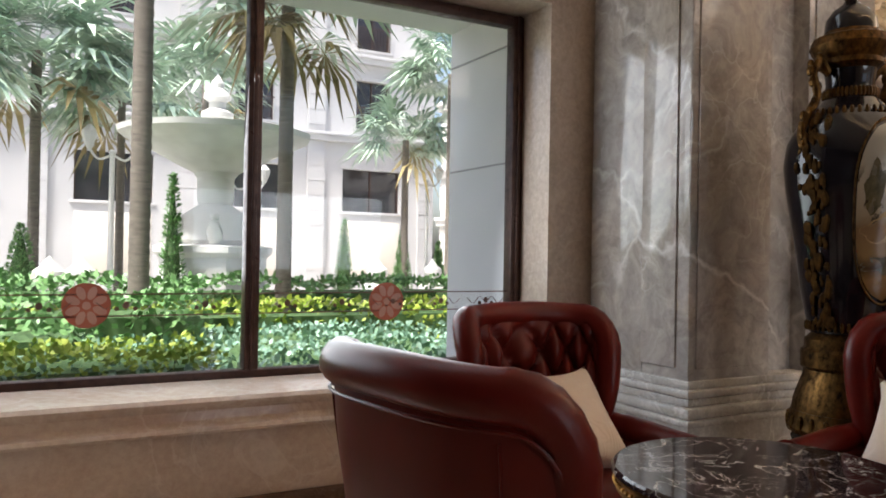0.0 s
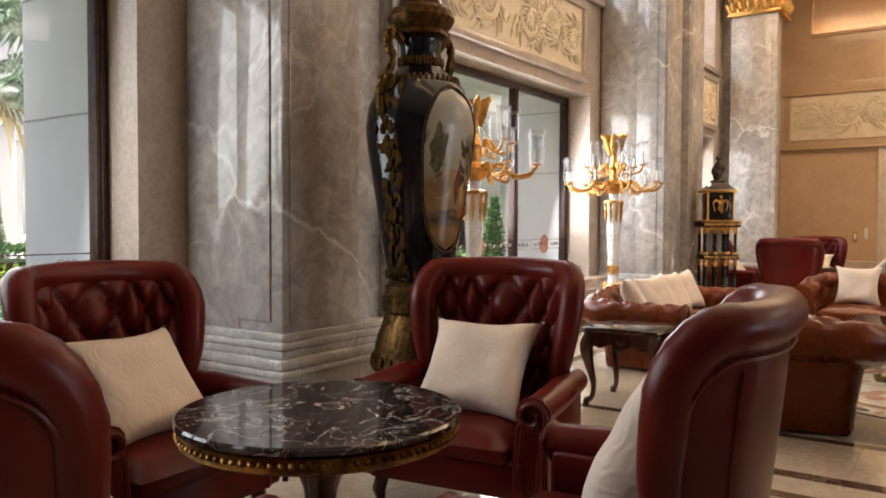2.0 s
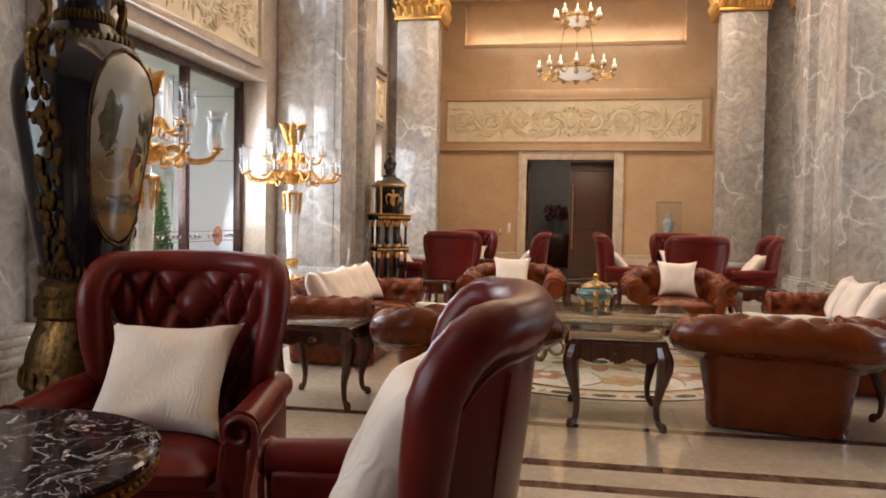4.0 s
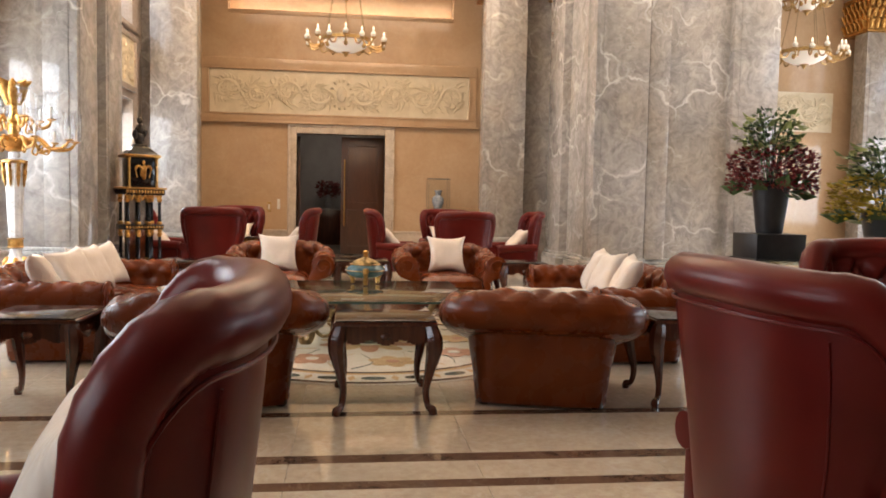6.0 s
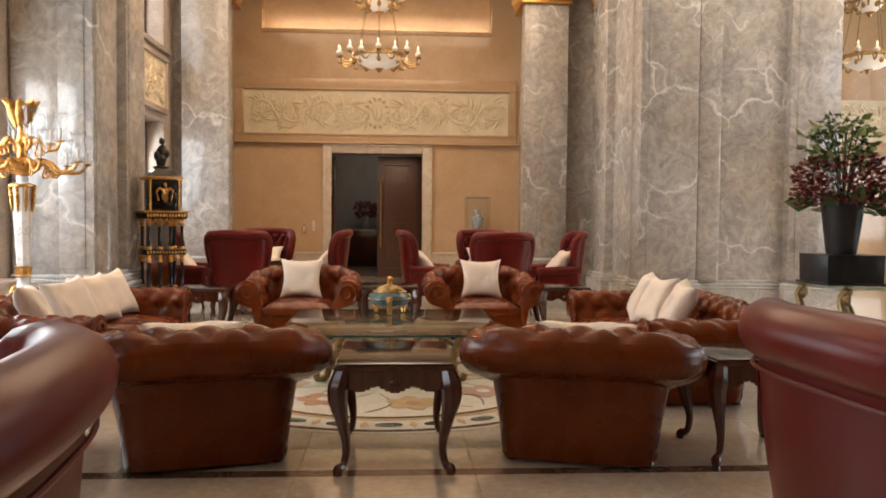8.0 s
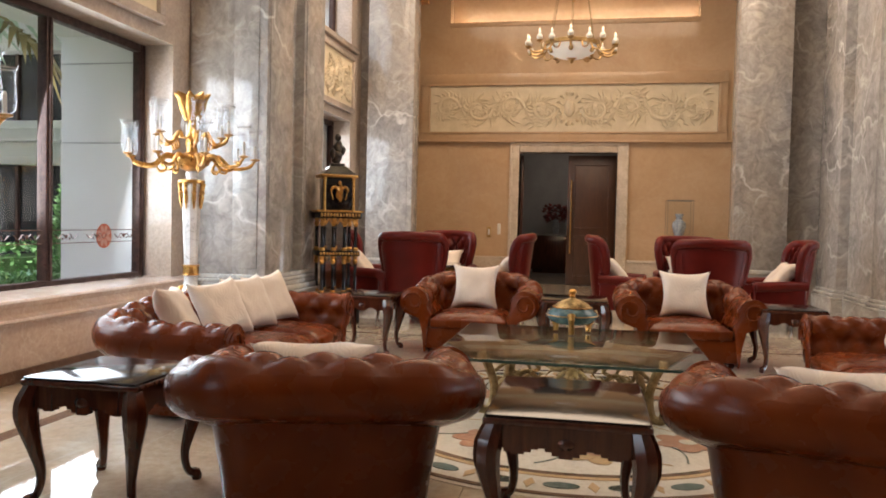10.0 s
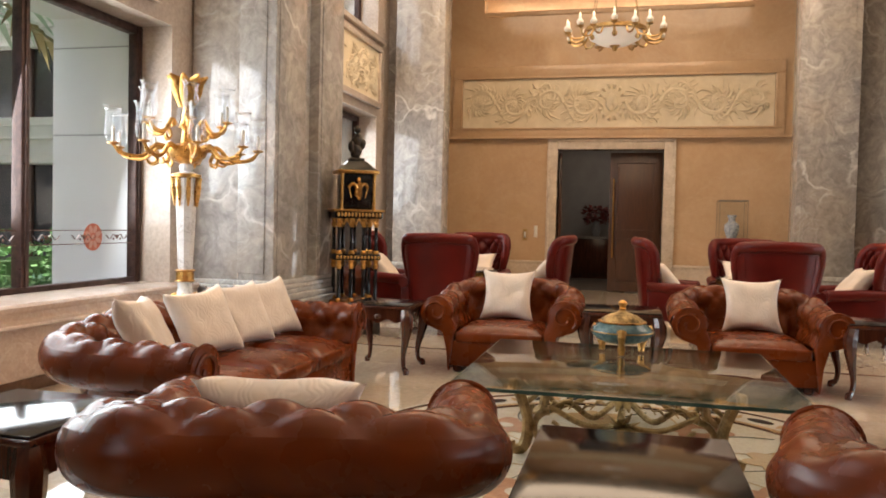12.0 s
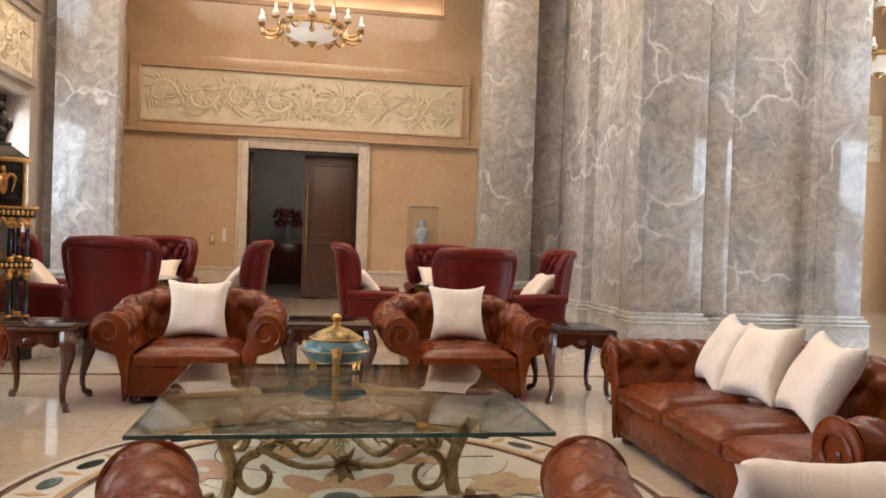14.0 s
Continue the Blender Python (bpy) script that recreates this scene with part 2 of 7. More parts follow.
DOOR_WOOD = wood("brown_door_wood", (0.05, 0.02, 0.011), (0.09, 0.038, 0.02), 0.3)
FRAME_WOOD = metal("dark_bronze", (0.035, 0.016, 0.012), (0.075, 0.035, 0.026), 0.35, 0.35)
BLACK_MARBLE = stone("black_veined_marble", (0.010, 0.008, 0.009), (0.04, 0.022, 0.022), (0.6, 0.56, 0.52), 3.2, 0.05, 0.85, 0.010)
WHITE_MARBLE = stone("white_veined_marble", (0.66, 0.64, 0.62), (0.8, 0.79, 0.77), (0.34, 0.31, 0.29), 2.2, 0.10, 0.75, 0.008)
GOLD = metal("gilt_bronze", (0.36, 0.17, 0.045), (0.76, 0.44, 0.14), 0.30)
OLD_GOLD = metal("aged_gilt_iron", (0.16, 0.10, 0.045), (0.42, 0.30, 0.15), 0.42, 0.8)
DULL_GOLD = metal("antique_gilding", (0.05, 0.022, 0.006), (0.34, 0.17, 0.045), 0.38)
BLACK_LACQUER = plain("black_lacquer", (0.006, 0.005, 0.005), (0.016, 0.012, 0.010), 0.10, 8.0, 0.02)
BLACK_PLASTIC = plain("black_plastic", (0.008, 0.008, 0.009), (0.02, 0.02, 0.021), 0.35, 8.0, 0.05)
TEAL = plain("teal_enamel", (0.03, 0.075, 0.085), (0.11, 0.19, 0.19), 0.18, 30.0, 0.1)
CRYSTAL = thin_glass("crystal_shade", (0.93, 0.94, 0.95), 0.05)
TABLE_GLASS = thin_glass("clear_table_glass", (0.76, 0.82, 0.79), 0.11)
PANE = thin_glass("window_pane", (0.97, 0.985, 0.985), 0.02)

# ---- geometry helpers ----
def add_box(bm, lo, hi, bevel=0.0, seg=2, taper=0.0):
    geo = bmesh.ops.create_cube(bm, size=1.0)["verts"]
    for v in geo:
        k = 1.0 - taper * (v.co.z + 0.5)
        v.co = Vector([(lo[i] + hi[i]) / 2 + v.co[i] * (hi[i] - lo[i]) * (k if i < 2 else 1) for i in range(3)])
    if bevel:
        edges = list({e for v in geo for e in v.link_edges})
        bmesh.ops.bevel(bm, geom=edges, offset=bevel, segments=seg, affect="EDGES", profile=0.5)
    return bm


def boxed(lo, hi, bevel=0.0, seg=2, taper=0.0):
    return add_box(bmesh.new(), lo, hi, bevel, seg, taper)


def add_rings(bm, rings, close_u=True, cap=True):
    """A skin over rings of points, all of one length."""
    rows = [[bm.verts.new(p) for p in ring] for ring in rings]
    k = len(rows[0])
    for a, b in zip(rows, rows[1:]):
        for i in range(k if close_u else k - 1):
            j = (i + 1) % k
            bm.faces.new((a[i], a[j], b[j], b[i]))
    if cap and close_u:
        bm.faces.new(rows[0][::-1])
        bm.faces.new(rows[-1])
    return rows


def add_lathe(bm, profile, seg=24, at=(0, 0, 0), flute=None):
    rings = []
    for r, z in profile:
        ring = []
        for i in range(seg):
            a = 2 * math.pi * i / seg
            rr = max(r, 0.0004) * (flute(a, z) if flute else 1.0)
            ring.append((at[0] + rr * math.cos(a), at[1] + rr * math.sin(a), at[2] + z))
        rings.append(ring)
    add_rings(bm, rings)
    return bm


def lathed(profile, seg=24, at=(0, 0, 0), flute=None):
    return add_lathe(bmesh.new(), profile, seg, at, flute)


def add_tube(bm, pts, radii, seg=8, flat=1.0):
    pts = [Vector(p) for p in pts]
    if isinstance(radii, (int, float)):
        radii = [radii] * len(pts)
    rings, up = [], None
    for i, p in enumerate(pts):
        d = (pts[min(i + 1, len(pts) - 1)] - pts[max(i - 1, 0)]).normalized()
        if up is None:
            up = Vector((0, 0, 1)) if abs(d.z) < 0.9 else Vector((1, 0, 0))
        side = d.cross(up).normalized()
        up = side.cross(d).normalized()
        rings.append([p + (side * math.cos(2 * math.pi * k / seg) + up * math.sin(2 * math.pi * k / seg) * flat) * radii[i] for k in range(seg)])
    add_rings(bm, rings)
    return bm


def tubed(pts, radii, seg=8, flat=1.0):
    return add_tube(bmesh.new(), pts, radii, seg, flat)


def add_grid(bm, nu, nv, f):
    rows = [[bm.verts.new(f(i / nu, j / nv)) for i in range(nu + 1)] for j in range(nv + 1)]
    for a, b in zip(rows, rows[1:]):
        for i in range(nu):
            bm.faces.new((a[i], a[i + 1], b[i + 1], b[i]))
    return rows


def spline(pts, n=8):
    """A smooth line through the points."""
    p = [Vector(q) for q in pts]
    p = [2 * p[0] - p[1], *p, 2 * p[-1] - p[-2]]
    out = []
    for a, b, c, d in zip(p, p[1:], p[2:], p[3:]):
        for i in range(n):
            t = i / n
            out.append(0.5 * (2 * b + (c - a) * t + (2 * a - 5 * b + 4 * c - d) * t * t + (3 * b - a - 3 * c + d) * t ** 3))
    out.append(p[-2])
    return out


def add_ball(bm, at, r, seg=10, squash=(1, 1, 1)):
    geo = bmesh.ops.create_uvsphere(bm, u_segments=seg, v_segments=max(4, seg * 2 // 3), radius=1.0)["verts"]
    for v in geo:
        v.co = Vector([at[i] + v.co[i] * r * squash[i] for i in range(3)])
    return bm


def add_blob(bm, at, r, amount=0.25, seed=0, sub=2, squash=(1, 1, 1)):
    geo = bmesh.ops.create_icosphere(bm, subdivisions=sub, radius=1.0)["verts"]
    for v in geo:
        k = 1 + amount * noise.noise(v.co * 2.2 + Vector((seed * 3.1, seed * 1.7, 0)))
        v.co = Vector([at[i] + v.co[i] * r * k * squash[i] for i in range(3)])
    return bm


def to_mesh(bm, name, mat, smooth=38.0):
    bmesh.ops.recalc_face_normals(bm, faces=bm.faces)
    me = bpy.data.meshes.new(name)
    bm.to_mesh(me)
    bm.free()
    if smooth:
        me.shade_smooth()
        me.set_sharp_from_angle(angle=radians(smooth))
    me.materials.append(mat)
    return me


def part(name, bm, mat, parent=None, label="", smooth=38.0):
    """One mesh object, under a thing or a part of one."""
    me = bm if isinstance(bm, bpy.types.Mesh) else to_mesh(bm, name, mat, smooth)
    ob = new(name, me)
    ob.parent = parent
    return tagged(ob, label)


def thing(name, m, label, category, group="", kind=""):
    ob = new(name)
    ob.matrix_world = m
    return tagged(ob, label, category, group, kind)


def structure(name, bm, mat, label, smooth=38.0):
    return tagged(part(name, bm, mat, None, label, smooth), label, "", "", "structure")

# ---- the large structure ----
CEIL = 6.95
GLASS_Y = 4.80
WALL_Y = 4.42
OUT_Y = 5.75
END_X = 19.45
WINDOWS = ((-2.2, 3.30, (-0.55, 1.32)), (5.82, 10.46, (6.95, 8.94)), (13.1, 16.75, (14.3, 15.6)))


def wall_with_openings(y0, y1, xs, zs, name, mat, label):
    """A wall along x with the same row of openings at each of the heights zs."""
    bm = bmesh.new()
    edges = [-7.0] + [e for a, b in xs for e in (a, b)] + [END_X + 0.4]
    for a, b in zip(edges[::2], edges[1::2]):
        add_box(bm, (a, y0, -0.5), (b, y1, CEIL + 0.6))
    hs = [-0.5] + [e for a, b in zs for e in (a, b)] + [CEIL + 0.6]
    for a, b in xs:
        for z0, z1 in zip(hs[::2], hs[1::2]):
            add_box(bm, (a, y0, z0), (b, y1, z1))
    return structure(name, bm, mat, label)


FACADE = plain("white_facade_stone", (0.72, 0.71, 0.70), (0.80, 0.79, 0.78), 0.6, 2.0, 0.15)
wall_with_openings(WALL_Y, 4.86, [(a, b) for a, b, _ in WINDOWS], ((0.60, 3.20), (4.62, 6.6)), "wall_north", BEIGE_STONE, "polished beige marble wall with tall window openings")
wall_with_openings(4.864, OUT_Y, [(a - 0.05, b - 0.06) for a, b, _ in WINDOWS], ((0.45, 3.30), (4.55, 6.7)), "wall_outer", FACADE, "white stone outside of the window wall")
# joints of the outside stone
bm = bmesh.new()
for x in (3.235, 10.395):
    for z in (2.12, 3.0):
        add_box(bm, (x - 0.004, 4.87, z - 0.006), (x + 0.006, OUT_Y - 0.01, z + 0.006))
structure("trim", bm, plain("joint_grey", (0.3, 0.3, 0.3), (0.4, 0.4, 0.4)), "grey joints in the white window reveals")

# dado and sills under the windows
PIERS = ((3.65, 5.48), (10.78, 12.62))
for a, b in ((-6.9, PIERS[0][0] - 0.1), (PIERS[0][1] + 0.1, PIERS[1][0] - 0.1), (PIERS[1][1] + 0.1, 16.9)):
    bm = bmesh.new()
    add_box(bm, (a, 4.22, 0.0), (b, WALL_Y - 0.002, 0.47))
    structure("dado", bm, DADO_STONE, "polished rose-beige marble dado under the window")
    bm = bmesh.new()
    prof = [(WALL_Y, 0.47), (4.17, 0.47), (4.16, 0.485), (4.17, 0.505), (4.215, 0.515), (4.235, 0.53), (4.245, 0.575), (4.225, 0.60), (4.215, 0.625), (4.235, 0.645), (4.30, 0.65), (4.74, 0.655), (4.74, 0.55), (WALL_Y, 0.55)]
    add_rings(bm, [[(x, y, z) for y, z in prof] for x in (a, b)])
    structure("window_sill", bm, DADO_STONE, "moulded beige marble window sill", 30)
    bm = bmesh.new()
    add_box(bm, (a, 4.19, 0.0), (b, 4.218, 0.10), 0.006)
    structure("baseboard", bm, STRIPE, "dark brown marble skirting")


def window(index, x0, x1, mulls, z0, z1):
    ob = new("window_%d" % index)
    tagged(ob, "tall window in a dark bronze frame with clear panes", "window", "", "structure")
    for a, b, c, d, nm in ((x0, x0 + 0.09, z0, z1, "frame_side"), (x1 - 0.09, x1, z0, z1, "frame_side"), (x0 + 0.09, x1 - 0.09, z0, z0 + 0.06, "frame_bottom"), (x0 + 0.09, x1 - 0.09, z1 - 0.08, z1, "frame_top")):
        bm = boxed((a, GLASS_Y - 0.05, c), (b, GLASS_Y + 0.05, d), 0.008)
        if nm == "frame_side":
            add_box(bm, ((a + b) / 2 - 0.012, GLASS_Y - 0.065, c), ((a + b) / 2 + 0.012, GLASS_Y - 0.048, d), 0.004)
        part(nm, bm, FRAME_WOOD, ob)
    for m in mulls:
        bm = boxed((m - 0.045, GLASS_Y - 0.05, z0 + 0.06), (m + 0.045, GLASS_Y + 0.05, z1 - 0.08), 0.008)
        add_box(bm, (m - 0.014, GLASS_Y - 0.066, z0 + 0.06), (m + 0.014, GLASS_Y - 0.048, z1 - 0.08), 0.004)
        part("mullion", bm, FRAME_WOOD, ob)
    edges = [x0 + 0.09, *[e for m in mulls for e in (m - 0.045, m + 0.045)], x1 - 0.09]
    for a, b in zip(edges[::2], edges[1::2]):
        p = part("pane", boxed((a, GLASS_Y - 0.004, z0 + 0.06), (b, GLASS_Y + 0.004, z1 - 0.08)), PANE, ob)
        p.visible_shadow = False
    return ob


for i, (a, b, mulls) in enumerate(WINDOWS):
    window(i + 1, a, b, mulls, 0.64, 3.19)
    window(i + 4, a, b, mulls, 4.62, 6.6)


# stone piers between the windows
def pier_base(bm, x0, x1, y0, y1):
    """The moulded foot of a pier, in steps."""
    for z0, z1, o, bv in ((0.0, 0.42, 0.09, 0.0), (0.42, 0.46, 0.105, 0.012), (0.46, 0.53, 0.085, 0.02), (0.53, 0.58, 0.05, 0.01), (0.58, 0.63, 0.06, 0.015), (0.63, 0.68, 0.025, 0.008)):
        add_box(bm, (x0 - o, y0 - o, z0), (x1 + o, y1, z1), bv)


def pier(x0, x1, y0=3.45, y1=5.0, name="pier", top=CEIL):
    ob = thing(name, pose(0, 0, 0), "grey veined marble pier on a moulded base", "pier", "piers", "structure")
    part("core", boxed((x0 + 0.05, y0 + 0.12, 0.0), (x1 - 0.05, y1, top)), GREY_MARBLE, ob)
    w = (x1 - x0) * 0.40
    for a, b in ((x0, x0 + w), (x1 - w, x1)):
        part("pilaster", boxed((a, y0, 0.6), (b, y0 + 0.4, top), 0.012), GREY_MARBLE, ob)
        bm = bmesh.new()
        add_box(bm, (a + 0.06, y0 - 0.012, 0.75), (b - 0.06, y0 + 0.01, top), 0.006)
        part("panel", bm, GREY_MARBLE, ob)
    for sx in (x0, x1):
        o = -1 if sx == x0 else 1
        part("side_panel", boxed((min(sx, sx + o * 0.014), y0 + 0.10, 0.75), (max(sx, sx + o * 0.014), y0 + 0.40, top), 0.005), GREY_MARBLE, ob)
        part("side_pilaster", boxed((min(sx - o * 0.2, sx), y0 + 0.4, 0.6), (max(sx - o * 0.2, sx), y1 - 0.62, top), 0.012), GREY_MARBLE, ob)
    bm = bmesh.new()
    pier_base(bm, x0, x1, y0, y1 - 0.6)
    part("base", bm, BASE_MARBLE, ob)
    return ob


for a, b in PIERS:
    pier(a, b)


def capital(cx, y, w, d, x_face=True):
    """A gilded capital with rows of curling leaves."""
    ob = thing("capital", pose(cx, y, 0), "gilded leaf capital on a marble pilaster", "capital", "capitals", "structure")
    part("block", boxed((-d / 2, -w / 2, 5.75), (d / 2, w / 2, 6.5), 0.02), GOLD, ob)
    part("abacus", boxed((-d / 2 - 0.08, -w / 2 - 0.08, 6.5), (d / 2 + 0.08, w / 2 + 0.08, 6.6), 0.02), GOLD, ob)
    part("ring", boxed((-d / 2 - 0.04, -w / 2 - 0.04, 5.70), (d / 2 + 0.04, w / 2 + 0.04, 5.77), 0.02), GOLD, ob)
    bm = bmesh.new()
    for row, z in enumerate((5.80, 6.05, 6.28)):
        n = 6
        for k in range(n):
            yy = -w / 2 + w * (k + 0.5 + 0.5 * (row % 2)) / n
            if yy < w / 2 + 0.01:
                add_tube(bm, [(-d / 2, yy, z), (-d / 2 - 0.05, yy, z + 0.13), (-d / 2 - 0.11, yy, z + 0.22), (-d / 2 - 0.14, yy, z + 0.16)], [0.05, 0.075, 0.05, 0.02], 6, 0.5)
            xx = -d / 2 + d * (k + 0.5) / n
            for sy in (-1, 1):
                add_tube(bm, [(xx, sy * w / 2, z), (xx, sy * (w / 2 + 0.05), z + 0.13), (xx, sy * (w / 2 + 0.1), z + 0.2)], [0.04, 0.06, 0.03], 6, 0.5)
    part("leaves", bm, GOLD, ob)
    return ob


# end wall pilasters
def end_pilaster(y0, y1, x0=17.0, cap=True):
    ob = thing("pilaster", pose(0, 0, 0), "grey veined marble pilaster against the end wall", "pilaster", "end wall pilasters", "structure")
    part("shaft", boxed((x0, y0, 0.0), (min(x0 + 0.5, END_X - 0.01), y1, CEIL), 0.01), GREY_MARBLE, ob)
    part("panel", boxed((x0 - 0.012, y0 + 0.1, 0.68), (x0 + 0.02, y1 - 0.1, 5.7), 0.005), GREY_MARBLE, ob)
    bm = bmesh.new()
    add_box(bm, (x0 - 0.05, y0 - 0.04, 0.0), (x0 + 0.06, y1 + 0.04, 0.52), 0.008)
    add_box(bm, (x0 - 0.08, y0 - 0.06, 0.52), (x0 + 0.08, y1 + 0.06, 0.60), 0.02)
    part("base", bm, BASE_MARBLE, ob)
    if cap:
        capital(x0 + 0.45, (y0 + y1) / 2, y1 - y0 + 0.06, 0.96)


end_pilaster(3.25, 4.16)
end_pilaster(-3.51, -2.62)
end_pilaster(-5.1, -4.15, 17.0)
bm = boxed((17.5, -4.16, 0), (END_X - 0.02, -3.5, CEIL))
structure("wall_recess", bm, GREY_MARBLE, "recessed grey marble between the pilasters")
bm = boxed((17.4, 4.15, 0), (END_X - 0.02, 4.9, CEIL))
structure("wall_corner", bm, GREY_MARBLE, "grey marble in the corner beside the window")

# end wall with the doorway
DY0, DY1, DZ = -0.66, 1.43, 2.88
bm = bmesh.new()
NY0, NY1, NZ = -2.25, 3.02, 5.66
add_box(bm, (END_X, -16.0, -0.2), (END_X + 0.3, DY0, NZ))
add_box(bm, (END_X, DY1, -0.2), (END_X + 0.3, 5.8, NZ))
add_box(bm, (END_X, DY0, DZ), (END_X + 0.3, DY1, NZ))
add_box(bm, (END_X, -16.0, NZ), (END_X + 0.3, NY0, CEIL + 0.6))
add_box(bm, (END_X, NY1, NZ), (END_X + 0.3, 5.8, CEIL + 0.6))
add_box(bm, (END_X + 0.3, NY0 - 0.1, NZ - 0.1), (END_X + 0.5, NY1 + 0.1, CEIL + 0.6))
structure("wall_east", bm, TAN_STONE, "honey-coloured limestone end wall with a lit niche at the top")
structure("niche_lip", boxed((END_X - 0.02, NY0, NZ - 0.05), (END_X + 0.04, NY1, NZ + 0.05), 0.01), TAN_STONE, "low stone lip of the lit niche")
structure("niche_light", boxed((END_X + 0.07, NY0 + 0.05, NZ + 0.004), (END_X + 0.12, NY1 - 0.05, NZ + 0.03)), glow("niche_strip", (1.0, 0.84, 0.62), 5.5), "warm light strip behind the niche lip")
bm = bmesh.new()
add_box(bm, (END_X - 0.05, DY1, 0), (END_X + 0.25, DY1 + 0.20, DZ + 0.2), 0.012)
add_box(bm, (END_X - 0.05, DY0 - 0.22, 0), (END_X + 0.25, DY0, DZ + 0.2), 0.012)
add_box(bm, (END_X - 0.05, DY0, DZ), (END_X + 0.25, DY1, DZ + 0.2), 0.012)
add_box(bm, (END_X - 0.075, DY1 + 0.15, 0), (END_X - 0.04, DY1 + 0.205, DZ + 0.2), 0.01)
add_box(bm, (END_X - 0.075, DY0 - 0.225, 0), (END_X - 0.04, DY0 - 0.17, DZ + 0.2), 0.01)
add_box(bm, (END_X - 0.075, DY0 - 0.225, DZ + 0.15), (END_X - 0.04, DY1 + 0.205, DZ + 0.205), 0.01)
structure("door_frame", bm, TAN_TRIM, "pale limestone door surround")
# wainscot line and panels of the end wall
for a, b in ((DY1 + 0.21, 4.1), (-3.48, DY0 - 0.23)):
    bm = bmesh.new()
    add_box(bm, (END_X - 0.05, a, 0.54), (END_X, b, 0.60), 0.015)
    add_box(bm, (END_X - 0.025, a, 0.0), (END_X, b, 0.54))
    add_box(bm, (END_X - 0.05, a, 0.0), (END_X - 0.02, b, 0.16), 0.01)
    structure("wainscot", bm, TAN_TRIM, "low limestone wainscot with a moulded cap")
# upper wall field standing proud, with the relief frame
bm = bmesh.new()
for a, b, c, d in ((-2.84, 3.63, 3.14, 3.30), (-2.84, 3.63, 4.34, 4.58), (-2.84, -2.66, 3.30, 4.34), (3.43, 3.63, 3.30, 4.34)):
    add_box(bm, (END_X - 0.07, a, c), (END_X, b, d), 0.012)
for a, b, c, d in ((-2.70, 3.47, 3.28, 3.32), (-2.70, 3.47, 4.32, 4.36), (-2.70, -2.66, 3.32, 4.32), (3.43, 3.47, 3.32, 4.32)):
    add_box(bm, (END_X - 0.10, a, c), (END_X - 0.06, b, d), 0.01)
add_box(bm, (END_X - 0.13, -3.0, 3.09), (END_X, 3.78, 3.14), 0.015)
structure("relief_frame", bm, TAN_STONE, "moulded limestone frame round the carved frieze")


def relief(length, height, seed, density=1.0):
    """Curling leaf scrolls in low relief on a plain slab, in the plane x, z, facing -y."""
    rnd = random.Random(seed)
    bm = bmesh.new()
    n = max(2, int(length / (height * 0.78)))
    for side in (-1, 1):
        for k in range(n // 2 + 1):
            cx = side * (0.32 + (k + 0.35) * (length / 2 - 0.3) / (n // 2 + 0.9))
            up = 1 if k % 2 else -1
            r0 = height * 0.30
            pts, rad = [], []
            for i in range(26):
                a = i / 25 * 2.1 * math.pi
                r = r0 * (1 - i / 27)
                pts.append((cx - side * r * math.cos(a), -0.008 - 0.012 * i / 25, height * 0.5 + up * r * math.sin(a)))
                rad.append(0.05 * height * (1.1 - 0.6 * i / 25) + 0.006)
            add_tube(bm, pts, rad, 6, 0.9)
            add_ball(bm, (cx, -0.02, height * 0.5), height * 0.09, 8, (1, 0.6, 1))
            for i in range(0, 24, 1):
                p, q = Vector(pts[i]), Vector(pts[i + 1])
                d = (q - p).normalized()
                for flip in (-1, 1):
                    s = Vector((d.z, 0, -d.x)) * flip
                    ln = height * rnd.uniform(0.13, 0.30)
                    tip = p + s * ln + d * ln * 0.7
                    if 0.04 < tip.z < height - 0.04 and abs(tip.x) < length / 2 - 0.03:
                        mid = p + s * ln * 0.55 + d * ln * 0.15
                        add_tube(bm, [p, mid + Vector((0, -0.012, 0)), tip], [0.014, height * 0.062, 0.008], 5, 0.45)
            stem = [(cx - side * r0 * 1.1, -0.012, height * 0.5), (cx - side * r0 * 1.7, -0.014, height * (0.5 - 0.3 * up)), (cx - side * r0 * 2.3, -0.01, height * (0.5 - 0.38 * up))]
            if abs(stem[2][0]) > 0.2:
                add_tube(bm, spline(stem, 5), height * 0.045, 6, 0.8)
                for q in spline(stem, 5)[2::2]:
                    q = Vector(q)
                    for ang in (0.6, 2.1, 3.8, 5.3):
                        tip = q + Vector((math.cos(ang), 0, math.sin(ang))) * height * 0.2
                        if 0.04 < tip.z < height - 0.04 and abs(tip.x) < length / 2 - 0.03:
                            add_tube(bm, [q, (q + tip) / 2 + Vector((0, -0.01, 0)), tip], [0.012, height * 0.05, 0.008], 5, 0.45)
    for k in range(int(14 * density * length / 4)):
        x, z = rnd.uniform(-length / 2 + 0.1, length / 2 - 0.1), rnd.uniform(0.08, height - 0.08)
        a = rnd.uniform(0, 6.28)
        ln = height * rnd.uniform(0.06, 0.13)
        d = Vector((math.cos(a), 0, math.sin(a)))
        c = Vector((x, -0.006, z))
        t1, t2 = c - d * ln, c + d * ln
        if min(t1.z, t2.z) > 0.03 and max(t1.z, t2.z) < height - 0.03:
            add_tube(bm, [t1, c + Vector((0, -0.014, 0)), t2], [0.005, height * 0.04, 0.004], 5, 0.6)
    bmesh.ops.scale(bm, vec=(1, 0.6, 1), verts=bm.verts)
    return bm


bm = relief(6.08, 1.0, 3)
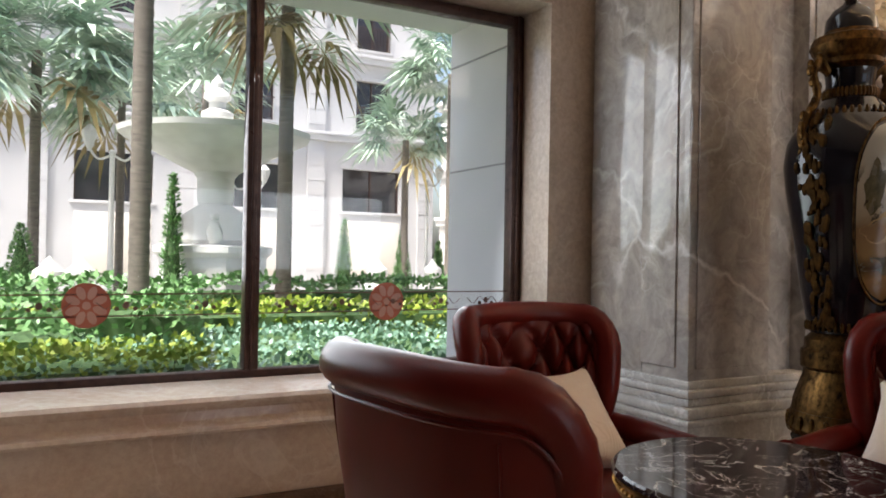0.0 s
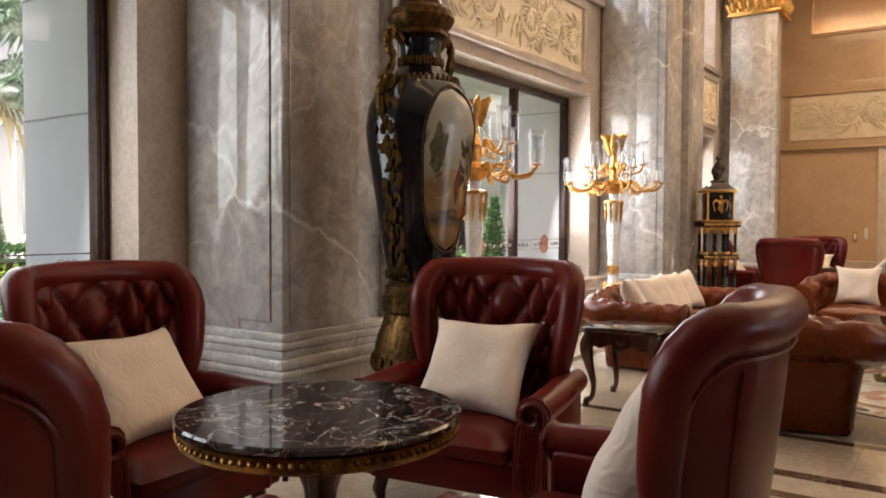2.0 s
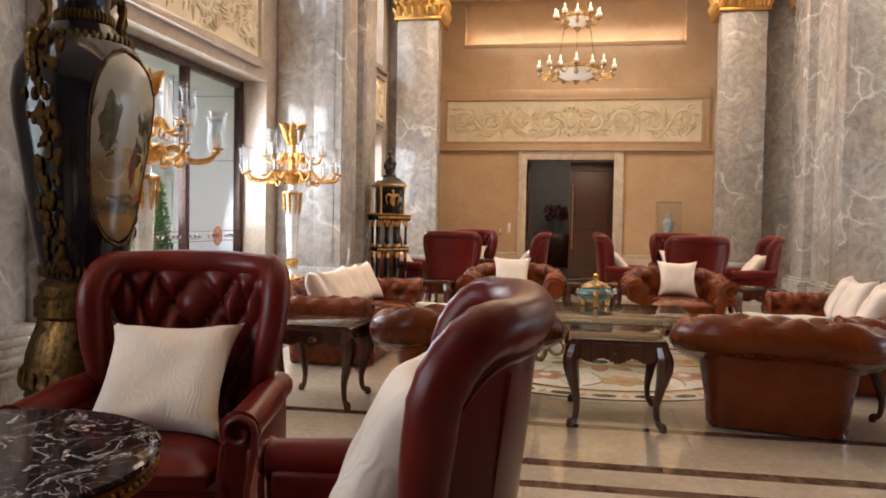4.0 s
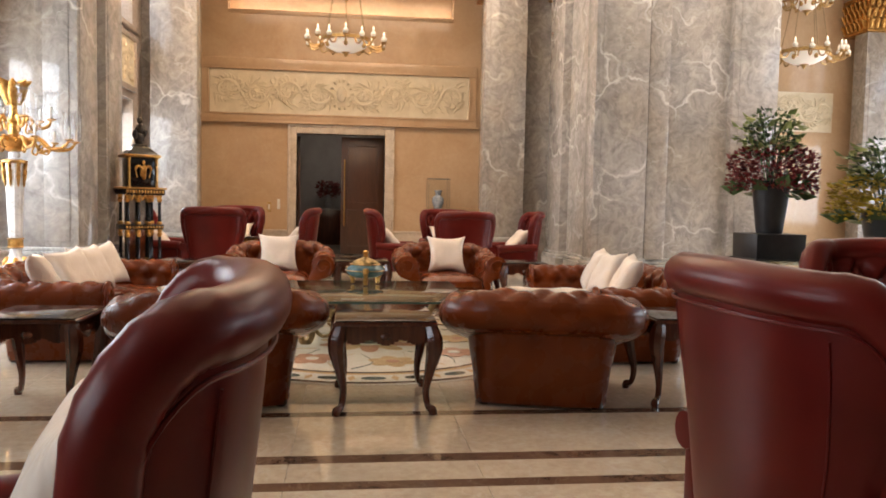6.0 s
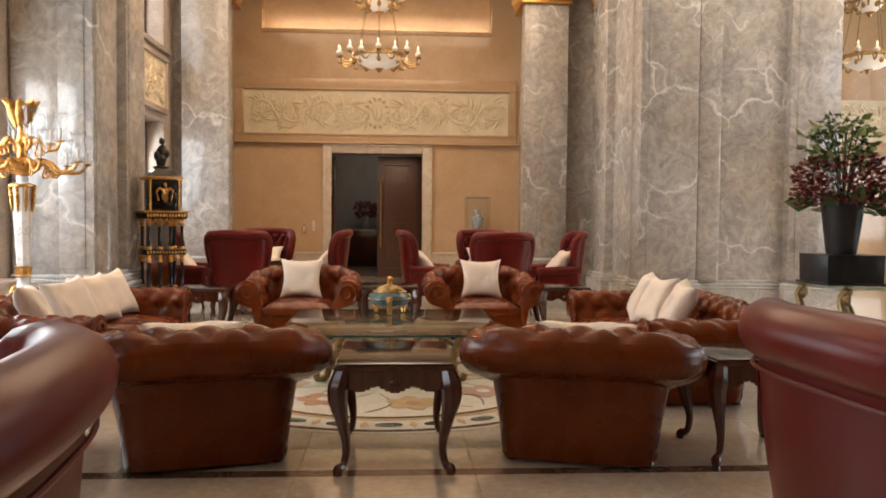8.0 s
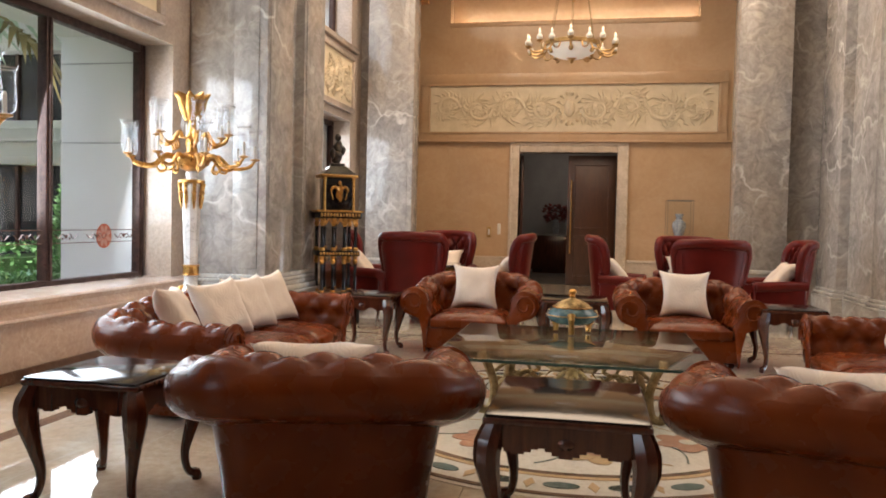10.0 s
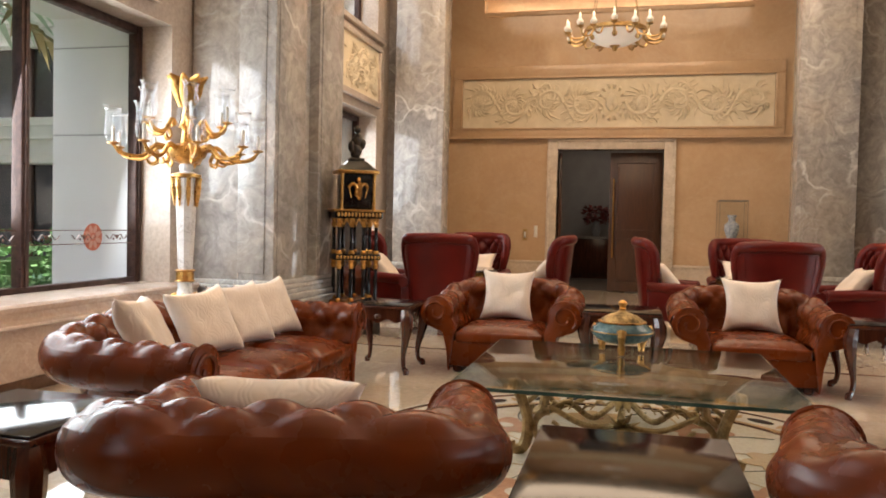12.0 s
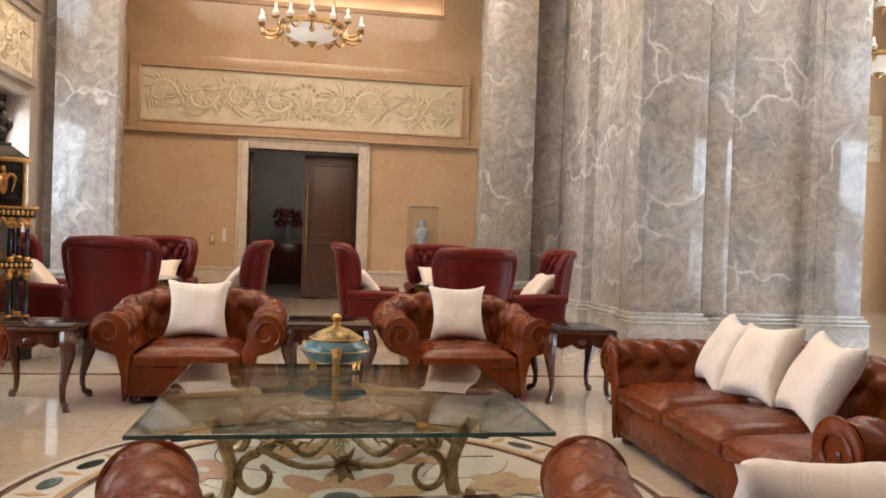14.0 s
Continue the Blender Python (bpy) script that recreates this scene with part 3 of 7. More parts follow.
# oval boss in the middle with a plain mask-like shape and a wreath of leaves
add_ball(bm, (0, -0.02, 0.5), 0.15, 14, (0.8, 0.45, 1.25))
add_ball(bm, (0, -0.075, 0.48), 0.03, 8, (0.8, 1, 1.8))
for k in range(14):
    a = k / 14 * 2 * math.pi
    c = Vector((0.2 * math.cos(a), -0.01, 0.5 + 0.27 * math.sin(a)))
    add_tube(bm, [c, c * 1.0 + Vector((0.05 * math.cos(a), -0.03, 0.06 * math.sin(a))), c + Vector((0.1 * math.cos(a + 0.4), 0, 0.12 * math.sin(a + 0.4)))], [0.02, 0.04, 0.008], 6, 0.7)
ob = thing("relief_panel", pose(END_X - 0.035, 0.385, 3.32, 0, 0, -90), "cream frieze carved with curling leaf scrolls", "relief")
part("slab", boxed((-3.04, 0.0, 0), (3.04, 0.03, 1.0)), RELIEF, ob)
part("carving", bm, RELIEF, ob, "leaf scrolls in relief")["kind"] = "stuff"
for cx, ln, seed in ((8.05, 4.0, 5), (14.95, 3.4, 6), (0.6, 4.6, 7)):
    ob = thing("relief_panel", pose(cx, WALL_Y - 0.05, 3.43), "cream plaster panel carved with figures of leaves", "relief", "window wall reliefs")
    part("slab", boxed((-ln / 2, 0.0, 0), (ln / 2, 0.03, 0.88)), RELIEF, ob)
    part("carving", relief(ln, 0.88, seed, 2.0), RELIEF, ob, "leaf scrolls in relief")["kind"] = "stuff"
    bm = bmesh.new()
    for a, b, c, d in ((-ln / 2 - 0.10, ln / 2 + 0.10, -0.10, 0), (-ln / 2 - 0.10, ln / 2 + 0.10, 0.88, 0.98), (-ln / 2 - 0.10, -ln / 2, 0, 0.88), (ln / 2, ln / 2 + 0.10, 0, 0.88)):
        add_box(bm, (a, -0.05, c), (b, 0.04, d), 0.012)
    part("frame", bm, BEIGE_STONE, ob)

# ledge between lower and upper windows
for a, b in ((-6.9, 3.64), (5.49, 10.77), (12.63, 17.0)):
    structure("ledge", boxed((a, WALL_Y - 0.09, 4.50), (b, WALL_Y, 4.60), 0.02), BEIGE_STONE, "moulded marble ledge under the upper windows")

# big marble pillar on the far side, with pilasters and a recess
BX, BY0, BY1 = 13.75, -7.3, -3.98
ob = thing("pillar", pose(0, 0, 0), "huge grey veined marble pillar with pilasters", "pillar", "", "structure")
part("core", boxed((BX + 0.16, BY0 + 0.1, 0), (BX + 2.6, BY1 - 0.06, CEIL)), GREY_MARBLE, ob)
for a, b in ((BY1 - 0.95, BY1), (BY0, BY0 + 0.85)):
    part("pilaster", boxed((BX, a, 0.4), (BX + 0.5, b, CEIL), 0.012), GREY_MARBLE, ob)
    part("panel", boxed((BX - 0.014, a + 0.12, 0.5), (BX + 0.02, b - 0.12, CEIL), 0.006), GREY_MARBLE, ob)
part("panel", boxed((BX + 0.06, BY1 - 1.35, 0.4), (BX + 0.3, BY1 - 0.98, CEIL), 0.012), GREY_MARBLE, ob)
part("side_pilaster", boxed((BX + 1.7, BY1 - 0.3, 0.4), (BX + 2.7, BY1 + 0.10, CEIL), 0.012), GREY_MARBLE, ob)
bm = bmesh.new()
for z0, z1, o, bv in ((0.0, 0.26, 0.08, 0.0), (0.26, 0.30, 0.095, 0.012), (0.30, 0.36, 0.07, 0.02), (0.36, 0.41, 0.03, 0.01)):
    add_box(bm, (BX - o, BY1 - 0.95 - o, z0), (BX + 0.5, BY1 + o, z1), bv)
    add_box(bm, (BX - o, BY0 - o, z0), (BX + 0.5, BY0 + 0.85 + o, z1), bv)
    add_box(bm, (BX + 0.16 - o, BY0 + 0.8, z0), (BX + 0.6, BY1 - 0.9, z1 - 0.002), bv)
    add_box(bm, (BX + 1.7 - o, BY1 - 0.3, z0), (BX + 2.7, BY1 + 0.10 + o, z1), bv)
    add_box(bm, (BX + 0.49, BY1 - 0.5, z0), (BX + 1.7, BY1 - 0.06 + o, z1 - 0.002), bv)
part("base", bm, BASE_MARBLE, ob)

# closing walls and ceiling
# unseen closing wall, kept dark to bounce little light onto the chair backs
structure("wall_west", boxed((-7.3, -16.3, -0.2), (-7.0, 5.8, CEIL + 0.6)), DOOR_WOOD, "plain dark brown closing wall, unseen")
bm = bmesh.new()
# first opening is unseen, added to let light onto the pillar
SOUTH_OPENINGS = ((4.2, 11.0), (13.4, 17.6))
edges = [-7.0] + [e for q in SOUTH_OPENINGS for e in q] + [31.0]
for a, b in zip(edges[::2], edges[1::2]):
    add_box(bm, (a, -14.6, -0.2), (b, -14.2, CEIL + 0.6))
for a, b in SOUTH_OPENINGS:
    for z0, z1 in ((-0.2, 0.05), (3.4, 4.6), (6.6, CEIL + 0.6)):
        add_box(bm, (a, -14.6, z0), (b, -14.2, z1))
structure("wall_south", bm, BEIGE_STONE, "beige marble wall of the side hall with a glazed opening and an added one")
bm = bmesh.new()
for a, b in SOUTH_OPENINGS:
    for z0, z1 in ((0.05, 3.4), (4.6, 6.6)):
        for x in (a, (a * 2 + b) / 3, (a + b * 2) / 3, b - 0.1):
            add_box(bm, (x, -14.45, z0), (x + 0.1, -14.35, z1), 0.01)
        add_box(bm, (a + 0.1, -14.44, z1 - 0.1), (b - 0.1, -14.36, z1), 0.01)
structure("window_frame", bm, FRAME_WOOD, "dark bronze frames of the side hall opening and the added one")
end_pilaster(-13.3, -12.4, 18.6)
end_pilaster(-9.4, -8.6, 18.9, False)
ob = thing("relief_panel", pose(15.5, -14.17, 3.36, 0, 0, 180), "cream relief panel over the side hall opening", "relief", "window wall reliefs")
part("slab", boxed((-1.9, 0.0, 0), (1.9, 0.03, 0.95)), RELIEF, ob)
part("carving", relief(3.8, 0.95, 12, 1.0), RELIEF, ob, "leaf scrolls in relief")["kind"] = "stuff"
ob = thing("relief_panel", pose(END_X - 0.04, -11.0, 3.3, 0, 0, -90), "cream relief panel on the end wall of the side hall", "relief", "window wall reliefs")
part("slab", boxed((-1.1, 0.0, 0), (1.1, 0.03, 1.0)), RELIEF, ob)
part("carving", relief(2.2, 1.0, 13, 1.0), RELIEF, ob, "leaf scrolls in relief")["kind"] = "stuff"
CEILING = plain("cream_ceiling_plaster", (0.62, 0.55, 0.45), (0.70, 0.63, 0.53), 0.7, 3.0, 0.05)
TX0, TX1, TY0, TY1 = 2.6, 12.6, -2.0, 2.7
bm = bmesh.new()
for lo, hi in (((-7.0, -16.0), (TX0, 5.7)), ((TX1, -16.0), (END_X + 0.3, 5.7)), ((TX0, -16.0), (TX1, TY0)), ((TX0, TY1), (TX1, 5.7))):
    add_box(bm, (*lo, CEIL), (*hi, CEIL + 0.1))
add_box(bm, (TX0 - 0.6, TY0 - 0.6, 7.45), (TX1 + 0.6, TY1 + 0.6, 7.55))
for a, b, c, d in ((TX0 - 0.6, TX1 + 0.6, TY0 - 0.7, TY0 - 0.6), (TX0 - 0.6, TX1 + 0.6, TY1 + 0.6, TY1 + 0.7), (TX0 - 0.7, TX0 - 0.6, TY0 - 0.7, TY1 + 0.7), (TX1 + 0.6, TX1 + 0.7, TY0 - 0.7, TY1 + 0.7)):
    add_box(bm, (a, c, CEIL + 0.1), (b, d, 7.45))
structure("ceiling", bm, CEILING, "cream plaster ceiling with a lit tray")
# lit cove strips round the tray
COVE = glow("cove_light", (1.0, 0.80, 0.56), 12.0)
for a, b, c, d in ((TX0, TX1, TY0 - 0.25, TY0 - 0.15), (TX0, TX1, TY1 + 0.15, TY1 + 0.25), (TX0 - 0.25, TX0 - 0.15, TY0, TY1), (TX1 + 0.15, TX1 + 0.25, TY0, TY1)):
    structure("cove_strip", boxed((a, c, CEIL + 0.12), (b, d, CEIL + 0.16)), COVE, "warm light strip hidden in the ceiling cove")
# coffers with teal panels and gilded rims along the ceiling's edge
TEAL_PAINT = plain("teal_paint", (0.05, 0.12, 0.11), (0.09, 0.18, 0.16), 0.5, 6.0, 0.05)
bm, bg = bmesh.new(), bmesh.new()
for k in range(8):
    y = 3.2 - k * 0.92
    for x in (18.55, 13.6):
        add_box(bm, (x, y - 0.62, CEIL - 0.035), (x + 0.55, y, CEIL - 0.006))
        for q in ((x - 0.06, y - 0.68, x, y + 0.06), (x + 0.55, y - 0.68, x + 0.61, y + 0.06), (x, y - 0.68, x + 0.55, y - 0.62), (x, y, x + 0.55, y + 0.06)):
            add_box(bg, (q[0], q[1], CEIL - 0.06), (q[2], q[3], CEIL - 0.004), 0.01)
structure("ceiling_panels", bm, TEAL_PAINT, "teal painted ceiling panels")
structure("ceiling_trim", bg, GOLD, "gilded rims of the ceiling panels")
bm = bmesh.new()
add_box(bm, (19.2, -3.0, CEIL - 0.2), (END_X, 3.8, CEIL - 0.002), 0.05)
structure("cornice", bm, TAN_TRIM, "pale cornice along the end wall")

# floor sub-base, pieces laid last
structure("floor", boxed((-7.0, -16.0, -0.25), (31.0, WALL_Y, -0.012)), plain("floor_bed", (0.35, 0.3, 0.24), (0.42, 0.36, 0.3), 0.3), "polished cream marble floor with brown bands")

# room behind the doorway
GREY_WALL = plain("grey_plaster", (0.30, 0.29, 0.28), (0.36, 0.35, 0.34), 0.7, 3.0, 0.05)
bm = bmesh.new()
add_box(bm, (24.5, -5, 0), (24.7, 5, 4))
add_box(bm, (19.8, 3.0, 0), (24.5, 3.2, 4))
add_box(bm, (19.8, -3.2, 0), (24.5, -3.0, 4))
structure("wall_passage", bm, GREY_WALL, "grey wall of the passage behind the door")
structure("ceiling_passage", boxed((19.76, -5, 4.0), (24.7, 5, 4.1)), CEILING, "ceiling of the passage")

# ---- upholstery ----
def tuft(s, t, a=0.18, b=0.21):
    """Height of deep-buttoned upholstery: 0 at the buttons, 1 on the pads."""
    p, q = s / a + t / b, s / a - t / b
    return (abs(math.sin(math.pi * p)) * abs(math.sin(math.pi * q))) ** 0.42


def smooth(a, b, x):
    k = min(1, max(0, (x - a) / (b - a)))
    return k * k * (3 - 2 * k)


def pillow_mesh():
    """A square scatter cushion standing in the plane x, z."""
    bm = bmesh.new()
    size, n = 0.26, 22
    for side in (-1, 1):
        def f(u, v, side=side):
            a, b = 2 * u - 1, 2 * v - 1
            pinch = 1 - 0.20 * (1 - b * b) * abs(a) ** 3
            pinch2 = 1 - 0.20 * (1 - a * a) * abs(b) ** 3
            puff = (max(0, 1 - a ** 4) * max(0, 1 - b ** 4)) ** 0.55
            wob = 0.014 * noise.noise(Vector((a * 2, b * 2, side * 3.0))) * puff
            return (size * a * pinch, side * (0.088 * puff + 0.002) + wob, size * (b * pinch2 + 1))
        add_grid(bm, n, n, f)
    bmesh.ops.remove_doubles(bm, verts=bm.verts, dist=0.0045)
    return bm


def fabric():
    m, n, l, b = material("cream_silk")
    v = coords(n, l)
    c = ramp(n, l, tex(n, l, v, 4.0, 4.0), [(0.3, (0.68, 0.55, 0.44)), (0.7, (0.78, 0.655, 0.54))])
    l.new(c, b.inputs["Base Color"])
    w = n.new("ShaderNodeTexWave")
    w.wave_type, w.bands_direction = "BANDS", "X"
    w.inputs["Scale"].default_value, w.inputs["Distortion"].default_value = 11.0, 22.0
    w.inputs["Detail"].default_value, w.inputs["Detail Scale"].default_value = 1.0, 0.9
    l.new(v, w.inputs["Vector"])
    fine = tex(n, l, v, 300.0, 2.0)
    h = mix(n, l, 0.25, w.outputs["Fac"], fine)
    bump(n, l, b, h, 0.35, 0.005)
    b.inputs["Roughness"].default_value = 0.55
    b.inputs["Sheen Weight"].default_value = 0.35
    return m


SILK = fabric()
PILLOW = to_mesh(pillow_mesh(), "cushion", SILK, 80)


def cushion(m, label="square cream silk cushion with a wavy weave", group="scatter cushions"):
    ob = new("cushion", PILLOW)
    ob.matrix_world = m
    return tagged(ob, label, "cushion", group)


# ---- wing-backed armchair, front towards -y ----
HALF_ARC, WING_TOP, WING_CORNER = 0.56, 1.125, 0.18


def wing_at(u, z, o):
    """A point of the barrel-shaped back: u across, z up, o outwards."""
    th = radians(76) * u
    wide = 0.325 + 0.100 * smooth(0.30, 1.05, z)
    lean = 0.30 + 0.12 * (z - 0.3)
    c, s = math.cos(th), math.sin(th)
    x = wide * math.copysign(abs(s) ** 0.80, s)
    y = lean - 0.31 * (1 - max(0.0, c) ** 0.72) * (0.62 + 0.38 * smooth(0.40, 0.8, z))
    return (x + s * o, y + c * o, z)


def wing_limit(z):
    k = max(0.0, z - (WING_TOP - WING_CORNER)) / WING_CORNER
    return (HALF_ARC - WING_CORNER * (1 - math.sqrt(max(0.0, 1 - k * k)))) / HALF_ARC


def wing_panel(outside):
    bm = bmesh.new()
    nu, nz = (36, 22) if outside else (72, 44)

    def f(a, b):
        z = 0.24 + (WING_TOP - 0.24) * b
        u = (2 * a - 1) * wing_limit(z)
        if outside:
            return wing_at(u, z, 0.022 + 0.012 * (1 - abs(2 * a - 1) ** 6) * (1 - b ** 6))
        edge = (1 - smooth(0.74, 0.97, abs(u))) * smooth(0.46, 0.54, z) * (1 - smooth(WING_TOP - 0.10, WING_TOP - 0.01, z))
        d = 0.088 * (tuft(u * 0.60, z - 0.005, 0.185, 0.27) - 0.62) * edge
        return wing_at(u, z, -0.046 - d)
    add_grid(bm, nu, nz, f)
    return bm


def wing_seam():
    """Piping where the roll meets the smooth outer back."""
    line = [(-0.93, 0.30 + 0.55 * i / 8) for i in range(9)]
    for i in range(1, 9):
        a = math.pi * (1 - 0.5 * i / 8)
        line.append((-0.93 + 0.30 * (1 + math.cos(a)), 0.87 + 0.185 * math.sin(a)))
    line += [(-0.63 + 0.63 * i / 8, 1.055 + 0.008 * i / 8) for i in range(1, 9)]
    line += [(-u, z) for u, z in reversed(line[:-1])]
    return tubed([wing_at(u, z, 0.040) for u, z in line], 0.005, 6)


def wing_roll():
    """The fat roll that frames the back, pleated round the shoulders."""
    line = []
    for i in range(15):
        line.append((-1.0, 0.26 + (WING_TOP - WING_CORNER - 0.26) * i / 15))
    for i in range(11):
        a = math.pi * (1 - 0.5 * i / 11)
        line.append((-1 + (WING_CORNER / HALF_ARC) * (1 + math.cos(a)), WING_TOP - WING_CORNER + WING_CORNER * math.sin(a)))
    edge = 1 - WING_CORNER / HALF_ARC
    for i in range(13):
        line.append((-edge + edge * i / 12, WING_TOP + 0.012 * smooth(0, 1, i / 12)))
    line += [(-u, z) for u, z in reversed(line[:-1])]
    pts = [wing_at(u, z, 0.0) for u, z in line]
    rad = []
    for i, (u, z) in enumerate(line):
        pleat = 0.003 * (i % 2) if 14 < i < 27 or 14 < len(line) - 1 - i < 27 else 0.002
        rad.append(0.064 * (0.80 + 0.20 * smooth(0.55, 0.95, z)) - pleat)
    return tubed(pts, rad, 16)


BUTTON = to_mesh(add_ball(bmesh.new(), (0, 0, 0), 0.015, 8, (1, 0.7, 1)), "button", BURGUNDY, 80)


def wing_chair(m, label="burgundy leather wing armchair with a button-tufted back", cushioned=True, group="burgundy armchairs"):
    ob = thing("wing_armchair", m, label, "armchair", group)
    back = part("backrest", wing_panel(False), BURGUNDY, ob, "button-tufted backrest", 75)
    part("outer_back", wing_panel(True), BURGUNDY, back, "smooth leather outer back", 75)
    part("piping", wing_seam(), BURGUNDY, back, "piped seam under the roll")
    part("edge_roll", wing_roll(), BURGUNDY, back, "padded roll framing the back", 75)
    for sx in (-1, 1):
        part("seam", tubed([wing_at(sx * 0.60, 0.25 + 0.78 * k / 12, 0.034) for k in range(13)], 0.0035, 5), BURGUNDY, back, "piped seam of the outer back")
    for k in range(-3, 4):
        for row in range(2, 5):
            z = 0.005 + 0.27 * (2 * row - 1 if k % 2 else 2 * row) / 2
            u = 0.0925 * k / 0.60
            if 0.62 < z < WING_TOP - 0.10 and abs(u) < 0.66:
                p = wing_at(u, z, -0.002)
                o = new("button", BUTTON)
                o.parent = back
                o.location = p
    part("seat_base", boxed((-0.385, -0.40, 0.19), (0.385, 0.28, 0.35), 0.025), BURGUNDY, ob)
    bm = bmesh.new()

    def top(u, v):
        a, b = 2 * u - 1, 2 * v - 1
        return (0.31 * a, -0.075 + 0.345 * b, 0.455 + 0.03 * (1 - a * a) * (1 - b * b) - 0.05 * max(abs(a), abs(b)) ** 8)
    add_grid(bm, 14, 14, top)
    add_box(bm, (-0.31, -0.42, 0.345), (0.31, 0.27, 0.41), 0.012)
    part("seat", bm, BURGUNDY, ob, "", 60)
    for sx in (-1, 1):
        bm = boxed((sx * 0.40 - 0.055, -0.375, 0.19), (sx * 0.40 + 0.055, 0.24, 0.56), 0.02)
        roll = [(sx * 0.415, 0.26, 0.60), (sx * 0.42, 0.05, 0.592), (sx * 0.425, -0.18, 0.58), (sx * 0.43, -0.36, 0.572), (sx * 0.43, -0.40, 0.57)]
        add_tube(bm, spline(roll, 5), [0.062] * 5 + [0.07] * 12 + [0.078] * 3 + [0.06], 14)
        part("armrest", bm, BURGUNDY, ob, "", 60)
        bm = bmesh.new()
        pts = []
        for i in range(22):
            a = math.pi * (-0.15 + 2.35 * i / 21)
            r = 0.066 * (1 - 0.62 * i / 21)
            pts.append((sx * (0.43 + r * math.cos(a)), -0.412, 0.567 + r * math.sin(a)))
        add_tube(bm, [(sx * 0.455, -0.395, 0.2), (sx * 0.462, -0.40, 0.36), (sx * 0.49, -0.41, 0.50), *pts], 0.015, 6)
        add_tube(bm, [(sx * 0.35, -0.392, 0.2), (sx * 0.355, -0.40, 0.38), (sx * 0.372, -0.41, 0.52), (sx * 0.40, -0.415, 0.545)], 0.012, 6)
        part("arm_front", bm, BURGUNDY, ob, "scrolled arm front with piping", 60)
        for y in (-0.34, 0.27):
            bm = tubed([(sx * 0.33, y, 0.20), (sx * 0.345, y - 0.015, 0.13), (sx * 0.34, y - 0.005, 0.06), (sx * 0.35, y - 0.02, 0.02), (sx * 0.352, y - 0.025, 0.0)], [0.035, 0.034, 0.02, 0.024, 0.026], 8)
            part("leg", bm, DARK_WOOD, ob, "dark wooden leg")
    if cushioned:
        cushion(m @ pose(0.0, -0.17, 0.455, -40, 0, 3) @ Matrix.Diagonal((1.12, 1.05, 1.08, 1)))
    return ob


# ---- cognac club seats with rolled arms, front towards -y ----
def u_path(w, d, r, step):
    """Points and outward normals along arm, back and arm."""
    pts = []

    def line(a, b, nrm):
        n = max(2, int((Vector(b) - Vector(a)).length / step))
        for i in range(n):
            pts.append((Vector(a).lerp(Vector(b), i / n), Vector(nrm)))
    line((-w, -d), (-w, d - r), (-1, 0))
    n = max(6, int(1.57 * r / step))
    for i in range(n):
        a = math.pi - i / n * math.pi / 2
        pts.append((Vector((-w + r + r * math.cos(a), d - r + r * math.sin(a))), Vector((math.cos(a), math.sin(a)))))
    line((-w + r, d), (w - r, d), (0, 1))
    for i in range(n):
        a = math.pi / 2 - i / n * math.pi / 2
        pts.append((Vector((w - r + r * math.cos(a), d - r + r * math.sin(a))), Vector((math.cos(a), math.sin(a)))))
    line((w, d - r), (w, -d), (1, 0))
    pts.append((Vector((w, -d)), Vector((1, 0))))
    return pts


ROLL = 0.135


def club_profile(h, n=26):
    """Outer side, roll and inner side: offset outwards, height, share of tufting."""
    out = [(-0.035, 0.022, 0), (-0.018, 0.2, 0), (0.022, h - 0.30, 0)]
    co, cz = 0.085, h - ROLL
    for i in range(n):
        a = radians(-62 + 262 * i / (n - 1))
        out.append((co + ROLL * math.cos(a), cz + ROLL * math.sin(a), smooth(5, 80, -62 + 262 * i / (n - 1))))
    for i in range(1, 7):
        out.append((-0.045 - 0.04 * i / 6, (cz - 0.05) + (0.38 - cz + 0.05) * i / 6, 1 - 0.6 * i / 6))
    return out


